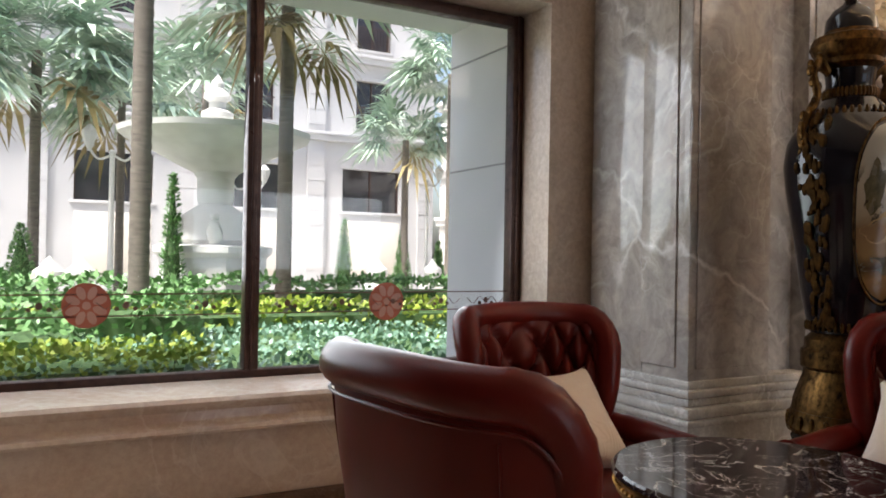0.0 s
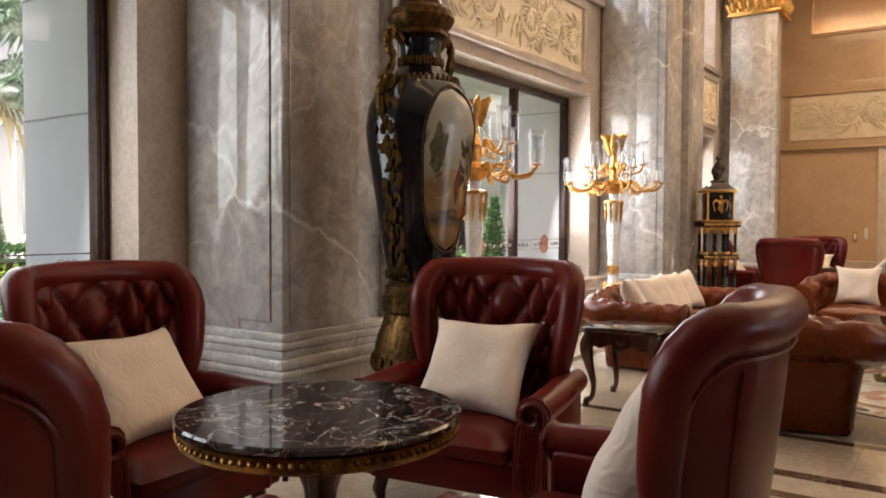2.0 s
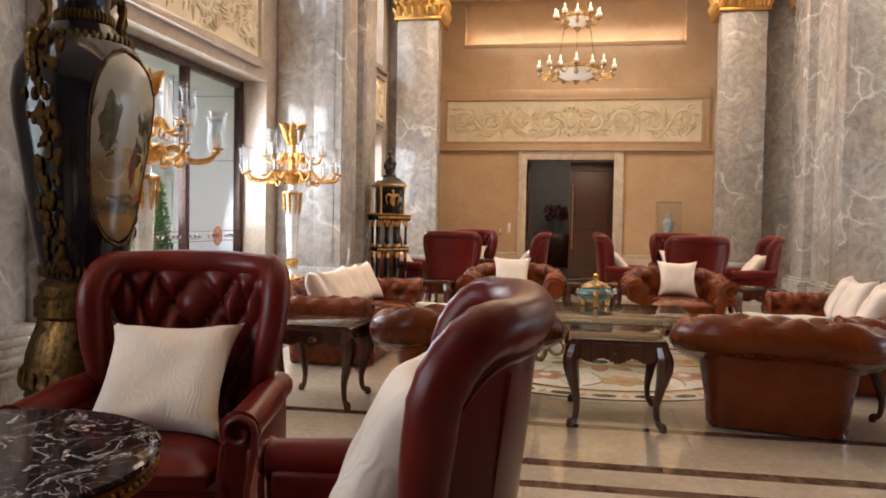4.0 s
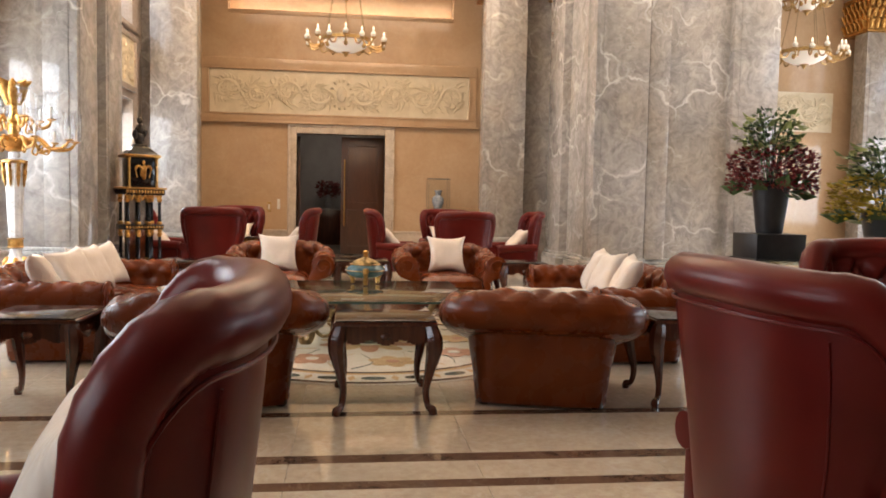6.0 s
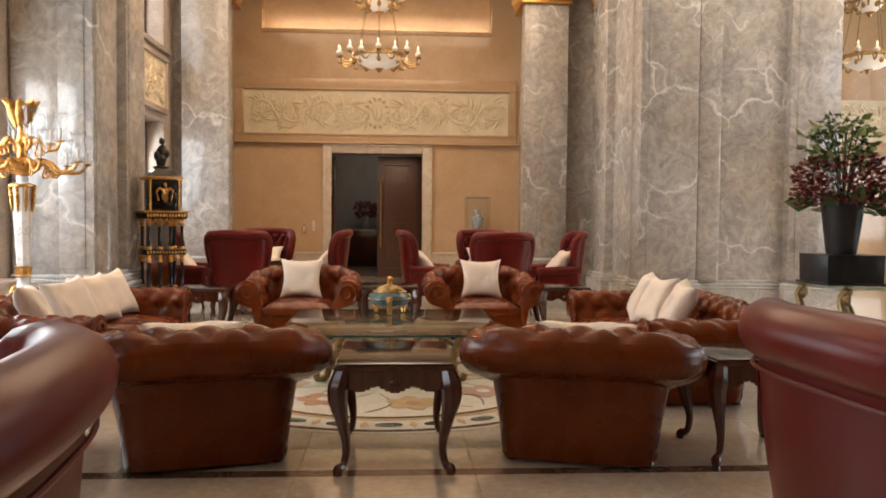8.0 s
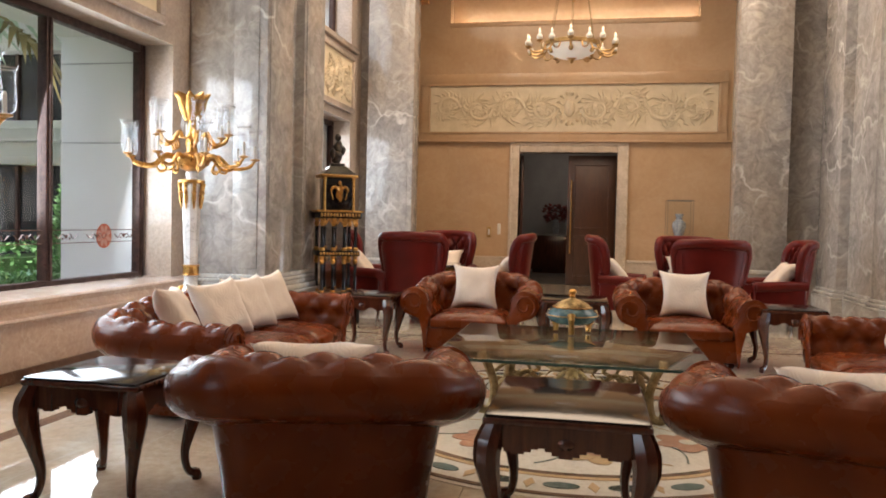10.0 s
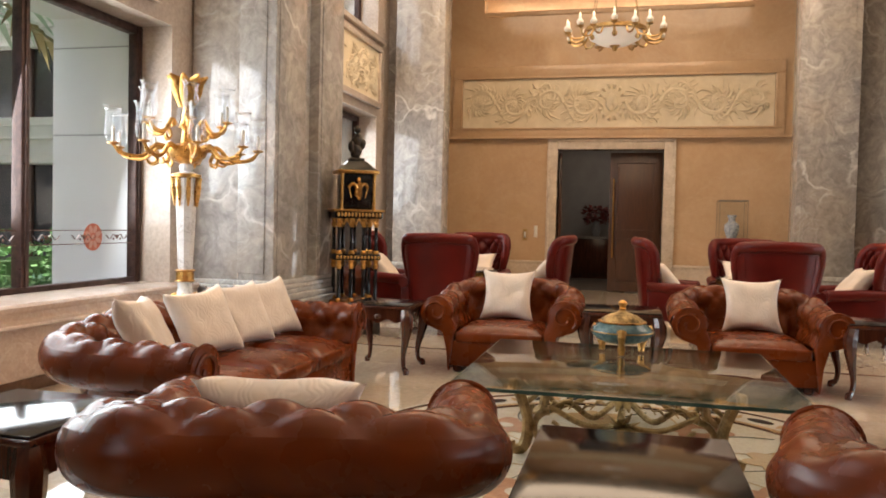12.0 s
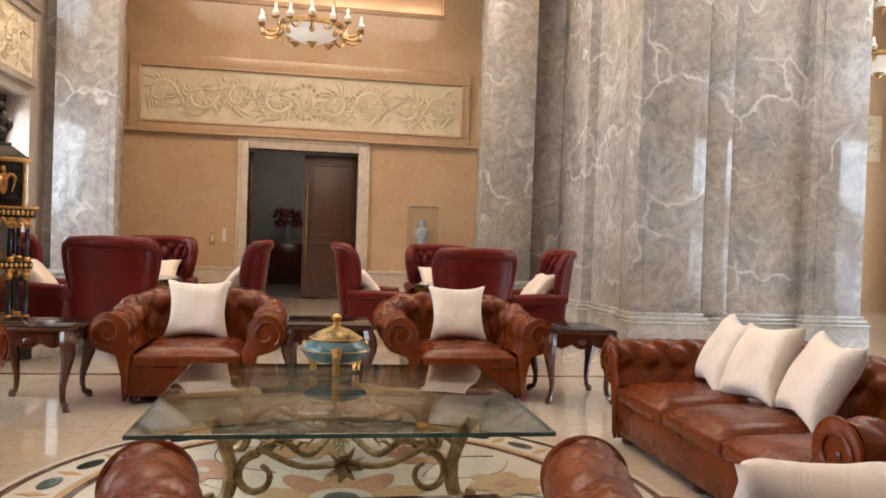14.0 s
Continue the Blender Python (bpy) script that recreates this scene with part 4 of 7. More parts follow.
def club_seat(name, m, half, deep, seats, rise, label, group, category, feet_x):
    ob = thing(name, m, label, category, group)
    path = u_path(half, deep, 0.19, 0.022)
    amp = 0.048 if seats == 1 else 0.046
    total = sum((b[0] - a[0]).length for a, b in zip(path, path[1:]))
    rows, s = [], 0.0
    for k, (p, nrm) in enumerate(path):
        if k:
            s += (p - path[k - 1][0]).length
        mid = 1 - abs(2 * s / total - 1)
        h = 0.66 + rise * smooth(0.30, 0.80, mid)
        prof = club_profile(h)
        row, t = [], 0.0
        fold = s - total / 2
        for i, (o, z, w) in enumerate(prof):
            if i:
                t += math.hypot(o - prof[i - 1][0], z - prof[i - 1][1])
            j0, j1 = max(0, i - 1), min(len(prof) - 1, i + 1)
            tn = Vector((prof[j1][0] - prof[j0][0], prof[j1][1] - prof[j0][1]))
            nn = Vector((tn.y, -tn.x)).normalized()
            deep_w = amp * (1 - (0.62 if seats == 1 else 0.25) * (1 - smooth(0.22, 0.42, mid)))
            d = deep_w * (tuft(fold, t - 0.62, 0.235 if seats == 1 else 0.20, 0.255) - 0.8) * w
            o2, z2 = o + nn.x * d, z + nn.y * d
            row.append((p.x + nrm.x * o2, p.y + nrm.y * o2, z2))
        rows.append(row)
    cut = 12
    bm = bmesh.new()
    add_rings(bm, [r[:cut + 1] for r in rows], False)
    part("outer_shell", bm, COGNAC, ob, "smooth leather outside", 60)
    bm = bmesh.new()
    add_rings(bm, [r[cut:] for r in rows], False)
    part("tufted_roll", bm, COGNAC, ob, "button-tufted rolled back and arms", 75)
    # closed bottom so that the body stands on the feet
    add = boxed((-half + 0.07, -deep + 0.02, 0.05), (half - 0.07, deep - 0.07, 0.28), 0.01)
    part("base", add, COGNAC, ob)
    prof = club_profile(0.66)
    for sx in (-1, 1):
        bm = bmesh.new()
        ring = [(sx * (half + o), z) for o, z, _ in prof]
        cx, cz = sx * (half + 0.03), 0.42
        add_rings(bm, [[(x, -deep - 0.004, z) for x, z in ring], [(x, -deep - 0.02, z) for x, z in ring], [(cx + (x - cx) * 0.86, -deep - 0.032, cz + (z - cz) * 0.93) for x, z in ring]], True)
        add_tube(bm, [(x, -deep - 0.018, z) for x, z in ring], 0.009, 5)
        pts = []
        for i in range(26):
            a = math.pi * (1.25 - 2.4 * i / 25)
            r = 0.112 * (1 - 0.72 * i / 25)
            pts.append((sx * (half + 0.085 - r * math.cos(a)), -deep - 0.034, 0.66 - ROLL + r * math.sin(a)))
        add_tube(bm, pts, 0.013, 6)
        part("arm_front", bm, COGNAC, ob, "scrolled arm front", 50)
    w = 2 * (half - 0.085) / seats
    for k in range(seats):
        a = -half + 0.085 + k * w
        bm = bmesh.new()

        def top(u, v, a=a):
            p, q = 2 * u - 1, 2 * v - 1
            edge = max(abs(p) ** 10, abs(q) ** 10)
            return (a + w * u, -deep - 0.03 + (2 * deep - 0.06) * v, 0.405 + 0.028 * (1 - p * p) * (1 - q * q) - 0.06 * edge + 0.004 * noise.noise(Vector((a + u * 3, v * 3, 1))))
        add_grid(bm, 12, 12, top)
        add_box(bm, (a + 0.003, -deep - 0.032, 0.27), (a + w - 0.003, deep - 0.1, 0.365), 0.02)
        part("seat_cushion", bm, COGNAC, ob, "", 60)
    part("front_rail", boxed((-half + 0.04, -deep - 0.012, 0.06), (half - 0.04, -deep + 0.03, 0.285), 0.012), COGNAC, ob)
    for x in feet_x:
        for y in (-deep + 0.05, deep - 0.11):
            part("foot", lathed([(0.03, 0.0), (0.042, 0.015), (0.04, 0.04), (0.034, 0.056)], 10, (x, y, 0)), DARK_WOOD, ob, "dark turned foot")
    return ob


def club_chair(m, label="cognac leather club armchair with a tufted rolled back"):
    return club_seat("club_armchair", m, 0.47, 0.44, 1, 0.13, label, "cognac armchairs", "armchair", (-0.37, 0.37))


def sofa(m, label="long cognac leather sofa with tufted rolled back and arms"):
    return club_seat("sofa", m, 1.04, 0.43, 3, 0.08, label, "cognac sofas", "sofa", (-0.94, 0.0, 0.94))


# ---- tables ----
def cabriole(sx, sy, hx, hy, h):
    d = Vector((sx, sy, 0)).normalized()
    base = Vector((sx * hx, sy * hy, 0))
    pts = [base + d * o + Vector((0, 0, z)) for o, z in ((0.0, h), (0.03, h - 0.08), (0.035, h - 0.15), (0.005, h * 0.5), (-0.025, h * 0.27), (-0.01, h * 0.1), (0.03, 0.03), (0.035, 0.0))]
    rad = [0.042, 0.056, 0.052, 0.034, 0.022, 0.019, 0.028, 0.024]
    line = spline(pts, 4)
    rr = [rad[min(7, i // 4)] + (rad[min(7, i // 4 + 1)] - rad[min(7, i // 4)]) * (i % 4) / 4 for i in range(len(line))]
    return tubed(line, rr, 8)


def side_table(m, hx=0.29, hy=0.29, h=0.59, label="dark mahogany side table with cabriole legs and glass top"):
    ob = thing("side_table", m, label, "side table", "side tables")
    part("tabletop", boxed((-hx, -hy, h - 0.035), (hx, hy, h - 0.006), 0.010), DARK_WOOD, ob)
    part("glass_plate", boxed((-hx + 0.01, -hy + 0.01, h - 0.005), (hx - 0.01, hy - 0.01, h + 0.003), 0.002), BLACK_LACQUER, ob, "dark glass plate on top")
    for a, b, ax in ((-1, 0, 0), (1, 0, 0), (0, -1, 1), (0, 1, 1)):
        bm = bmesh.new()
        ln = (hy if ax == 0 else hx) - 0.03
        n = 22
        for k in range(n):
            t0, t1 = -1 + 2 * k / n, -1 + 2 * (k + 1) / n
            t = (t0 + t1) / 2
            z = h - 0.036 - 0.07 - 0.035 * abs(math.cos(t * math.pi * 1.5)) ** 1.5 - 0.015 * (1 - t * t)
            if ax == 0:
                x = a * (hx - 0.035)
                add_box(bm, (x - 0.01, ln * t0, z), (x + 0.01, ln * t1, h - 0.036))
            else:
                y = b * (hy - 0.035)
                add_box(bm, (ln * t0, y - 0.01, z), (ln * t1, y + 0.01, h - 0.036))
        bmesh.ops.remove_doubles(bm, verts=bm.verts, dist=0.0005)
        c = (a * (hx - 0.03), 0, h - 0.10) if ax == 0 else (0, b * (hy - 0.03), h - 0.10)
        add_ball(bm, c, 0.03, 8, (0.6 if ax == 0 else 1.3, 1.3 if ax == 0 else 0.6, 0.8))
        part("apron", bm, DARK_WOOD, ob, "carved scalloped apron")
    for sx in (-1, 1):
        for sy in (-1, 1):
            part("leg", cabriole(sx, sy, hx - 0.045, hy - 0.045, h - 0.035), DARK_WOOD, ob)
    return ob


def round_table(m, r=0.495, h=0.72, label="round table with a black veined marble top and gilt rim"):
    ob = thing("round_table", m, label, "table", "round tables")
    part("tabletop", lathed([(0.0, h - 0.03), (r - 0.012, h - 0.03), (r, h - 0.022), (r, h - 0.008), (r - 0.008, h), (0.0, h)], 64), BLACK_MARBLE, ob, "polished black veined marble top")
    bm = lathed([(r - 0.06, h - 0.088), (r - 0.03, h - 0.09), (r - 0.014, h - 0.08), (r - 0.02, h - 0.06), (r - 0.012, h - 0.036), (r - 0.02, h - 0.031), (r - 0.06, h - 0.031)], 64)
    for k in range(96):
        a = k / 96 * 2 * math.pi
        add_ball(bm, ((r - 0.014) * math.cos(a), (r - 0.014) * math.sin(a), h - 0.056), 0.011, 6)
    part("rim", bm, DULL_GOLD, ob, "beaded gilt rim")
    part("column", lathed([(0.05, 0.16), (0.075, 0.2), (0.06, 0.26), (0.045, 0.34), (0.06, 0.44), (0.085, 0.5), (0.06, 0.56), (0.05, 0.6), (0.12, 0.63), (0.2, 0.64)], 20), DARK_WOOD, ob)
    for k in range(4):
        a = radians(45 + 90 * k)
        d = Vector((math.cos(a), math.sin(a), 0))
        pts = [d * o + Vector((0, 0, z)) for o, z in ((0.03, 0.30), (0.12, 0.33), (0.2, 0.24), (0.26, 0.10), (0.33, 0.045), (0.36, 0.02))]
        part("leg", tubed(spline(pts, 4), [0.05] * 5 + [0.042] * 6 + [0.03] * 7 + [0.025] * 3, 8), DARK_WOOD, ob)
    return ob


def coffee_table(m, hx=0.905, hy=0.87, h=0.45):
    """Long side along x."""
    ob = thing("coffee_table", m, "low glass table on a scrolled gilt iron base", "coffee table")
    top = part("tabletop", boxed((-hx, -hy, h - 0.022), (hx, hy, h), 0.004), TABLE_GLASS, ob, "clear glass top with a bevelled green edge")
    bm = bmesh.new()
    for lo, hi in (((-hx - 0.003, -hy - 0.003), (hx + 0.003, -hy + 0.001)), ((-hx - 0.003, hy - 0.001), (hx + 0.003, hy + 0.003)), ((-hx - 0.003, -hy + 0.001), (-hx + 0.001, hy - 0.001)), ((hx - 0.001, -hy + 0.001), (hx + 0.003, hy - 0.001))):
        add_box(bm, (*lo, h - 0.020), (*hi, h - 0.002))
    part("glass_edge", bm, plain("green_glass_rim", (0.02, 0.05, 0.04), (0.05, 0.1, 0.08), 0.08), ob, "dark green glass edge")
    lx, ly = 0.52, 0.46
    for sx in (-1, 1):
        for sy in (-1, 1):
            pts = [(sx * (lx + 0.09), sy * (ly + 0.05), h - 0.025), (sx * (lx + 0.04), sy * (ly + 0.03), 0.33), (sx * lx, sy * ly, 0.18), (sx * (lx + 0.02), sy * ly, 0.05), (sx * (lx + 0.08), sy * (ly + 0.02), 0.02), (sx * (lx + 0.10), sy * (ly + 0.02), 0.07)]
            bm = tubed(spline(pts, 5), [0.026] * 10 + [0.03] * 10 + [0.024] * 6, 8, 1.2)
            add_ball(bm, (sx * (lx + 0.09), sy * (ly + 0.05), h - 0.03), 0.032, 8, (1, 1, 0.5))
            part("leg", bm, OLD_GOLD, ob, "scrolled leg of aged gilt iron")
            # C-scrolls between leg and middle
            spiral = []
            for i in range(24):
                a = math.pi * (0.5 + 1.9 * i / 23)
                r = 0.10 * (1 - 0.55 * i / 23)
                spiral.append((sx * (0.40 + r * math.cos(a) * -1), sy * ly, 0.15 + r * math.sin(a) * 1.05))
            bm = tubed(spiral, [0.022 - 0.010 * i / 23 for i in range(24)], 7)
            add_tube(bm, spline([(sx * 0.40, sy * ly, 0.255), (sx * 0.30, sy * (ly - 0.05), 0.30), (sx * 0.17, sy * (ly - 0.15), 0.20), (sx * 0.06, sy * 0.10, 0.235)], 6), 0.018, 7)
            add_tube(bm, spline([(sx * lx, sy * ly, 0.30), (sx * 0.44, sy * ly, 0.36), (sx * 0.30, sy * (ly - 0.02), 0.38), (sx * 0.22, sy * (ly - 0.06), 0.33), (sx * 0.26, sy * (ly - 0.05), 0.30)], 5), 0.014, 7)
            for i in range(5):
                q = Vector((sx * (0.42 - 0.06 * i), sy * (ly - 0.02 * i), 0.26 - 0.02 * (i % 2)))
                add_tube(bm, [q, q + Vector((-sx * 0.04, 0, 0.05)), q + Vector((-sx * 0.08, 0, 0.045))], [0.006, 0.02, 0.004], 5, 0.5)
            part("scroll", bm, OLD_GOLD, ob)
    bm = bmesh.new()
    for k in range(10):
        a = k / 10 * 2 * math.pi
        add_tube(bm, [(0, 0, 0.20), (0.06 * math.cos(a), 0.06 * math.sin(a), 0.235), (0.12 * math.cos(a), 0.12 * math.sin(a), 0.20)], [0.02, 0.03, 0.006], 6, 0.5)
    add_ball(bm, (0, 0, 0.23), 0.05, 10, (1, 1, 0.7))
    add_tube(bm, [(0, -0.44, 0.16), (0, -0.2, 0.20), (0, 0, 0.2), (0, 0.2, 0.20), (0, 0.44, 0.16)], 0.016, 7)
    for sy in (-1, 1):
        for k in range(9):
            a = k / 9 * 2 * math.pi
            add_tube(bm, [(0, sy * ly, 0.2), (0.05 * math.cos(a), sy * (ly + 0.03), 0.2 + 0.05 * math.sin(a)), (0.10 * math.cos(a), sy * (ly + 0.005), 0.2 + 0.09 * math.sin(a))], [0.014, 0.024, 0.005], 6, 0.5)
        add_tube(bm, spline([(-0.4, sy * ly, 0.28), (-0.2, sy * ly, 0.19), (0, sy * ly, 0.2), (0.2, sy * ly, 0.19), (0.4, sy * ly, 0.28)], 6), 0.016, 7)
    part("rosette", bm, OLD_GOLD, ob, "leafy rosette between the scrolls")
    return ob


def tureen(m):
    ob = thing("tureen", m, "teal enamel tureen with gilt lid and animal-head feet", "tureen")
    part("bowl", lathed([(0.0, 0.07), (0.12, 0.075), (0.185, 0.10), (0.22, 0.14), (0.225, 0.165), (0.21, 0.195), (0.165, 0.235)], 36, (0, 0, 0), lambda a, z: 1 + 0.012 * math.cos(12 * a)), TEAL, ob, "teal enamel bowl")
    bm = bmesh.new()
    for z, r in ((0.238, 0.170), (0.165, 0.222)):
        add_lathe(bm, [(r - 0.01, z - 0.006), (r + 0.006, z - 0.004), (r + 0.006, z + 0.004), (r - 0.01, z + 0.006)], 36)
    part("band", bm, GOLD, ob, "gilt bands")
    part("lid", lathed([(0.155, 0.24), (0.148, 0.258), (0.12, 0.280), (0.075, 0.300), (0.035, 0.315), (0.02, 0.33)], 36, (0, 0, 0), lambda a, z: 1 + 0.02 * math.cos(20 * a)), metal("pierced_gilt", (0.09, 0.055, 0.02), (0.50, 0.34, 0.14), 0.5, 0.7), ob, "pierced gilt lid")
    part("finial", lathed([(0.018, 0.325), (0.03, 0.34), (0.018, 0.352), (0.034, 0.372), (0.034, 0.385), (0.018, 0.402), (0.0, 0.408)], 14), GOLD, ob)
    for k in range(3):
        a = radians(180 + 120 * k)
        d = Vector((math.cos(a), math.sin(a), 0))
        bm = tubed([d * 0.215 + Vector((0, 0, 0.185)), d * 0.235 + Vector((0, 0, 0.15)), d * 0.19 + Vector((0, 0, 0.085)), d * 0.165 + Vector((0, 0, 0.05)), d * 0.165 + Vector((0, 0, 0.0))], [0.036, 0.030, 0.020, 0.028, 0.022], 8)
        part("foot", bm, GOLD, ob, "gilt animal-head foot")
    return ob


# ---- seats and tables in place ----
wing_chair(pose(1.255, 1.814, 0, 0, 0, 99))
wing_chair(pose(2.27, 2.85, 0, 0, 0, 2))
wing_chair(pose(3.47, 1.90, 0, 0, 0, -82))
wing_chair(pose(2.47, 0.735, 0, 0, 0, 187), cushioned=False)
cushion(pose(2.47, 0.735, 0, 0, 0, 187) @ pose(0.02, -0.07, 0.47, -26, 0, 4) @ Matrix.Diagonal((1.12, 1.25, 1.1, 1)))
wing_chair(pose(2.91, -1.225, 0, 0, 0, 4))
wing_chair(pose(3.98, -2.32, 0, 0, 0, -112))
round_table(pose(2.27, 1.80, 0))
for cy in (2.13, -1.58):
    round_table(pose(13.65, cy, 0, 0, 0, 0), label="round table with a dark top among the armchairs")
    for dx, dy, rz in ((-1.02, 0, 90), (1.05, 0, -90), (0, 1.06, 0), (0, -1.06, 180)):
        wing_chair(pose(13.65 + dx, cy + dy, 0, 0, 0, rz))
club_chair(pose(6.12, 1.025, 0, 0, 0, 104))
club_chair(pose(6.12, -1.175, 0, 0, 0, 76))
club_chair(pose(10.63, 1.03, 0, 0, 0, -90))
club_chair(pose(10.66, -1.08, 0, 0, 0, -88))
sofa(pose(8.24, 2.46, 0, 0, 0, 0))
sofa(pose(8.06, -2.28, 0, 0, 0, 180))
side_table(pose(5.98, 2.055, 0))
side_table(pose(6.0, -0.07, 0), 0.39, 0.32)
side_table(pose(6.0, -2.125, 0))
side_table(pose(10.2, 2.05, 0))
side_table(pose(10.55, 0.0, 0), 0.33, 0.33)
side_table(pose(10.45, -2.0, 0))
coffee_table(pose(8.455, -0.033, 0, 0, 0, 90))
tureen(pose(9.03, -0.01, 0.452) @ Matrix.Diagonal((0.92, 0.92, 0.87, 1)))

# ---- cushions on the seats ----
for x, rz, tip in ((7.52, 18, 3), (8.10, -16, -5), (8.57, -14, -2), (9.00, -20, -6)):
    cushion(pose(x, 2.50, 0.405, -27, tip, rz) @ Matrix.Diagonal((0.93, 1.0, 0.95, 1)))
for x, rz, tip in ((8.82, 166, 4), (8.38, 186, -3), (7.92, 168, 5)):
    cushion(pose(x, -2.32, 0.405, -27, tip, rz) @ Matrix.Diagonal((0.95, 1.0, 0.97, 1)))
cushion(pose(10.70, 1.05, 0.40, -22, 0, -88))
cushion(pose(10.74, -1.10, 0.40, -22, 0, -90))
cushion(pose(6.36, 1.155, 0.37, -42, 0, 102) @ Matrix.Diagonal((1.15, 1, 1, 1)))
cushion(pose(6.36, -1.265, 0.37, -42, 0, 78) @ Matrix.Diagonal((1.15, 1, 1, 1)))


# ---- standing candelabra ----
def gilt_leaf(bm, base, out, h, w, curl=0.5):
    base, out = Vector(base), Vector(out)
    add_tube(bm, [base, base + out * 0.35 + Vector((0, 0, h * 0.45)), base + out * 0.75 + Vector((0, 0, h * 0.85)), base + out * (1 + curl) + Vector((0, 0, h))], [w * 0.6, w, w * 0.8, w * 0.15], 6, 0.35)


def hurricane(bm, at, r=0.064, h=0.30):
    """A blown glass shade, open at the top, flared."""
    x, y, z = at
    prof = [(r * 0.45, 0), (r * 0.9, h * 0.08), (r * 1.05, h * 0.3), (r * 0.88, h * 0.6), (r * 0.92, h * 0.85), (r * 1.22, h)]
    rings = [[(x + q * math.cos(2 * math.pi * k / 16), y + q * math.sin(2 * math.pi * k / 16), z + d) for k in range(16)] for q, d in prof]
    add_rings(bm, rings, True, False)
    return bm


GLASS_RIM = plain("etched_rim", (0.25, 0.22, 0.2), (0.4, 0.37, 0.34), 0.2)
IVORY = plain("ivory_candle", (0.72, 0.68, 0.6), (0.8, 0.76, 0.68), 0.4)


def candelabrum(m):
    ob = thing("candelabrum", m, "tall white marble and gilt candelabrum with glass shades", "floor lamp", "candelabra by the window")
    for sx in (-1, 1):
        for sy in (-1, 1):
            part("foot", tubed([(sx * 0.19, sy * 0.19, 0.05), (sx * 0.225, sy * 0.225, 0.03), (sx * 0.26, sy * 0.26, 0.008)], [0.035, 0.03, 0.018], 8, 0.7), DULL_GOLD, ob, "gilt paw foot")
    part("plinth_slab", boxed((-0.245, -0.245, 0.04), (0.245, 0.245, 0.085), 0.010), WHITE_MARBLE, ob)
    bm = bmesh.new()
    add_rings(bm, [[(sx * w, sy * w, z) for sx, sy in ((-1, -1), (1, -1), (1, 1), (-1, 1))] for z, w in ((0.085, 0.215), (0.16, 0.21), (0.50, 0.16), (0.515, 0.162))])
    part("plinth", bm, WHITE_MARBLE, ob, "tapered white veined marble plinth")
    bm = boxed((-0.218, -0.218, 0.092), (0.218, 0.218, 0.155), 0.008)
    for k in range(14):
        t = -0.2 + 0.4 * k / 13
        for a, b in ((t, -0.22), (t, 0.22), (-0.22, t), (0.22, t)):
            add_ball(bm, (a, b, 0.124), 0.018, 6, (1, 1, 1.3))
    part("gilt_band", bm, DULL_GOLD, ob, "gilt leaf band")
    for k in range(4):
        bm = bmesh.new()
        for u, z, s in ((0, 0.34, 1.0), (-0.035, 0.30, 0.8), (0.035, 0.30, 0.8), (0, 0.38, 0.7), (-0.05, 0.275, 0.6), (0.05, 0.275, 0.6)):
            add_ball(bm, (u, -0.186 + (z - 0.3) * 0.15, z), 0.026 * s, 8, (1, 0.4, 1.1))
        for u in (-0.13, 0.13):
            add_ball(bm, (u, -0.166, 0.475), 0.026, 8, (1, 0.5, 1.0))
        add_ball(bm, (-0.16, -0.16, 0.46), 0.03, 8, (0.8, 0.8, 1.2))
        o = part("mount", bm, DULL_GOLD, ob, "gilt mount")
        o["kind"] = "stuff"
        o.rotation_euler[2] = k * math.pi / 2
    part("lower_shaft", lathed([(0.11, 0.515), (0.125, 0.53), (0.125, 0.56), (0.10, 0.60), (0.07, 0.65), (0.06, 0.70), (0.065, 0.74), (0.08, 0.75)], 24), WHITE_MARBLE, ob)
    bm = lathed([(0.118, 0.575), (0.122, 0.585), (0.112, 0.60)], 24)
    for k in range(6):
        a = k * math.pi / 3
        gilt_leaf(bm, (0.125 * math.cos(a), 0.125 * math.sin(a), 0.55), (-0.05 * math.cos(a), -0.05 * math.sin(a), 0), 0.1, 0.03, 0.1)
    part("leaf_ring", bm, GOLD, ob)
    part("collar", lathed([(0.075, 0.75), (0.088, 0.755), (0.074, 0.765), (0.074, 0.835), (0.088, 0.845), (0.072, 0.855)], 24, (0, 0, 0), lambda a, z: 1 + 0.03 * math.cos(10 * a)), GOLD, ob)
    part("shaft", lathed([(0.062, 0.855), (0.064, 0.88), (0.096, 1.60), (0.10, 1.64), (0.08, 1.66)], 8), WHITE_MARBLE, ob, "faceted white marble shaft widening upwards")
    bm = lathed([(0.10, 1.645), (0.125, 1.655), (0.125, 1.675), (0.09, 1.685)], 24)
    for k in range(8):
        a = (k + 0.5) * math.pi / 4
        d = Vector((math.cos(a), math.sin(a), 0))
        add_tube(bm, [d * 0.092 + Vector((0, 0, 1.40)), d * 0.10 + Vector((0, 0, 1.50)), d * 0.108 + Vector((0, 0, 1.6)), d * 0.115 + Vector((0, 0, 1.65))], [0.006, 0.02, 0.016, 0.02], 6, 0.6)
        add_ball(bm, d * 0.106 + Vector((0, 0, 1.56)), 0.022, 6)
    part("capital", bm, GOLD, ob)
    part("neck", lathed([(0.09, 1.685), (0.05, 1.70), (0.06, 1.74), (0.05, 1.765)], 20), WHITE_MARBLE, ob)
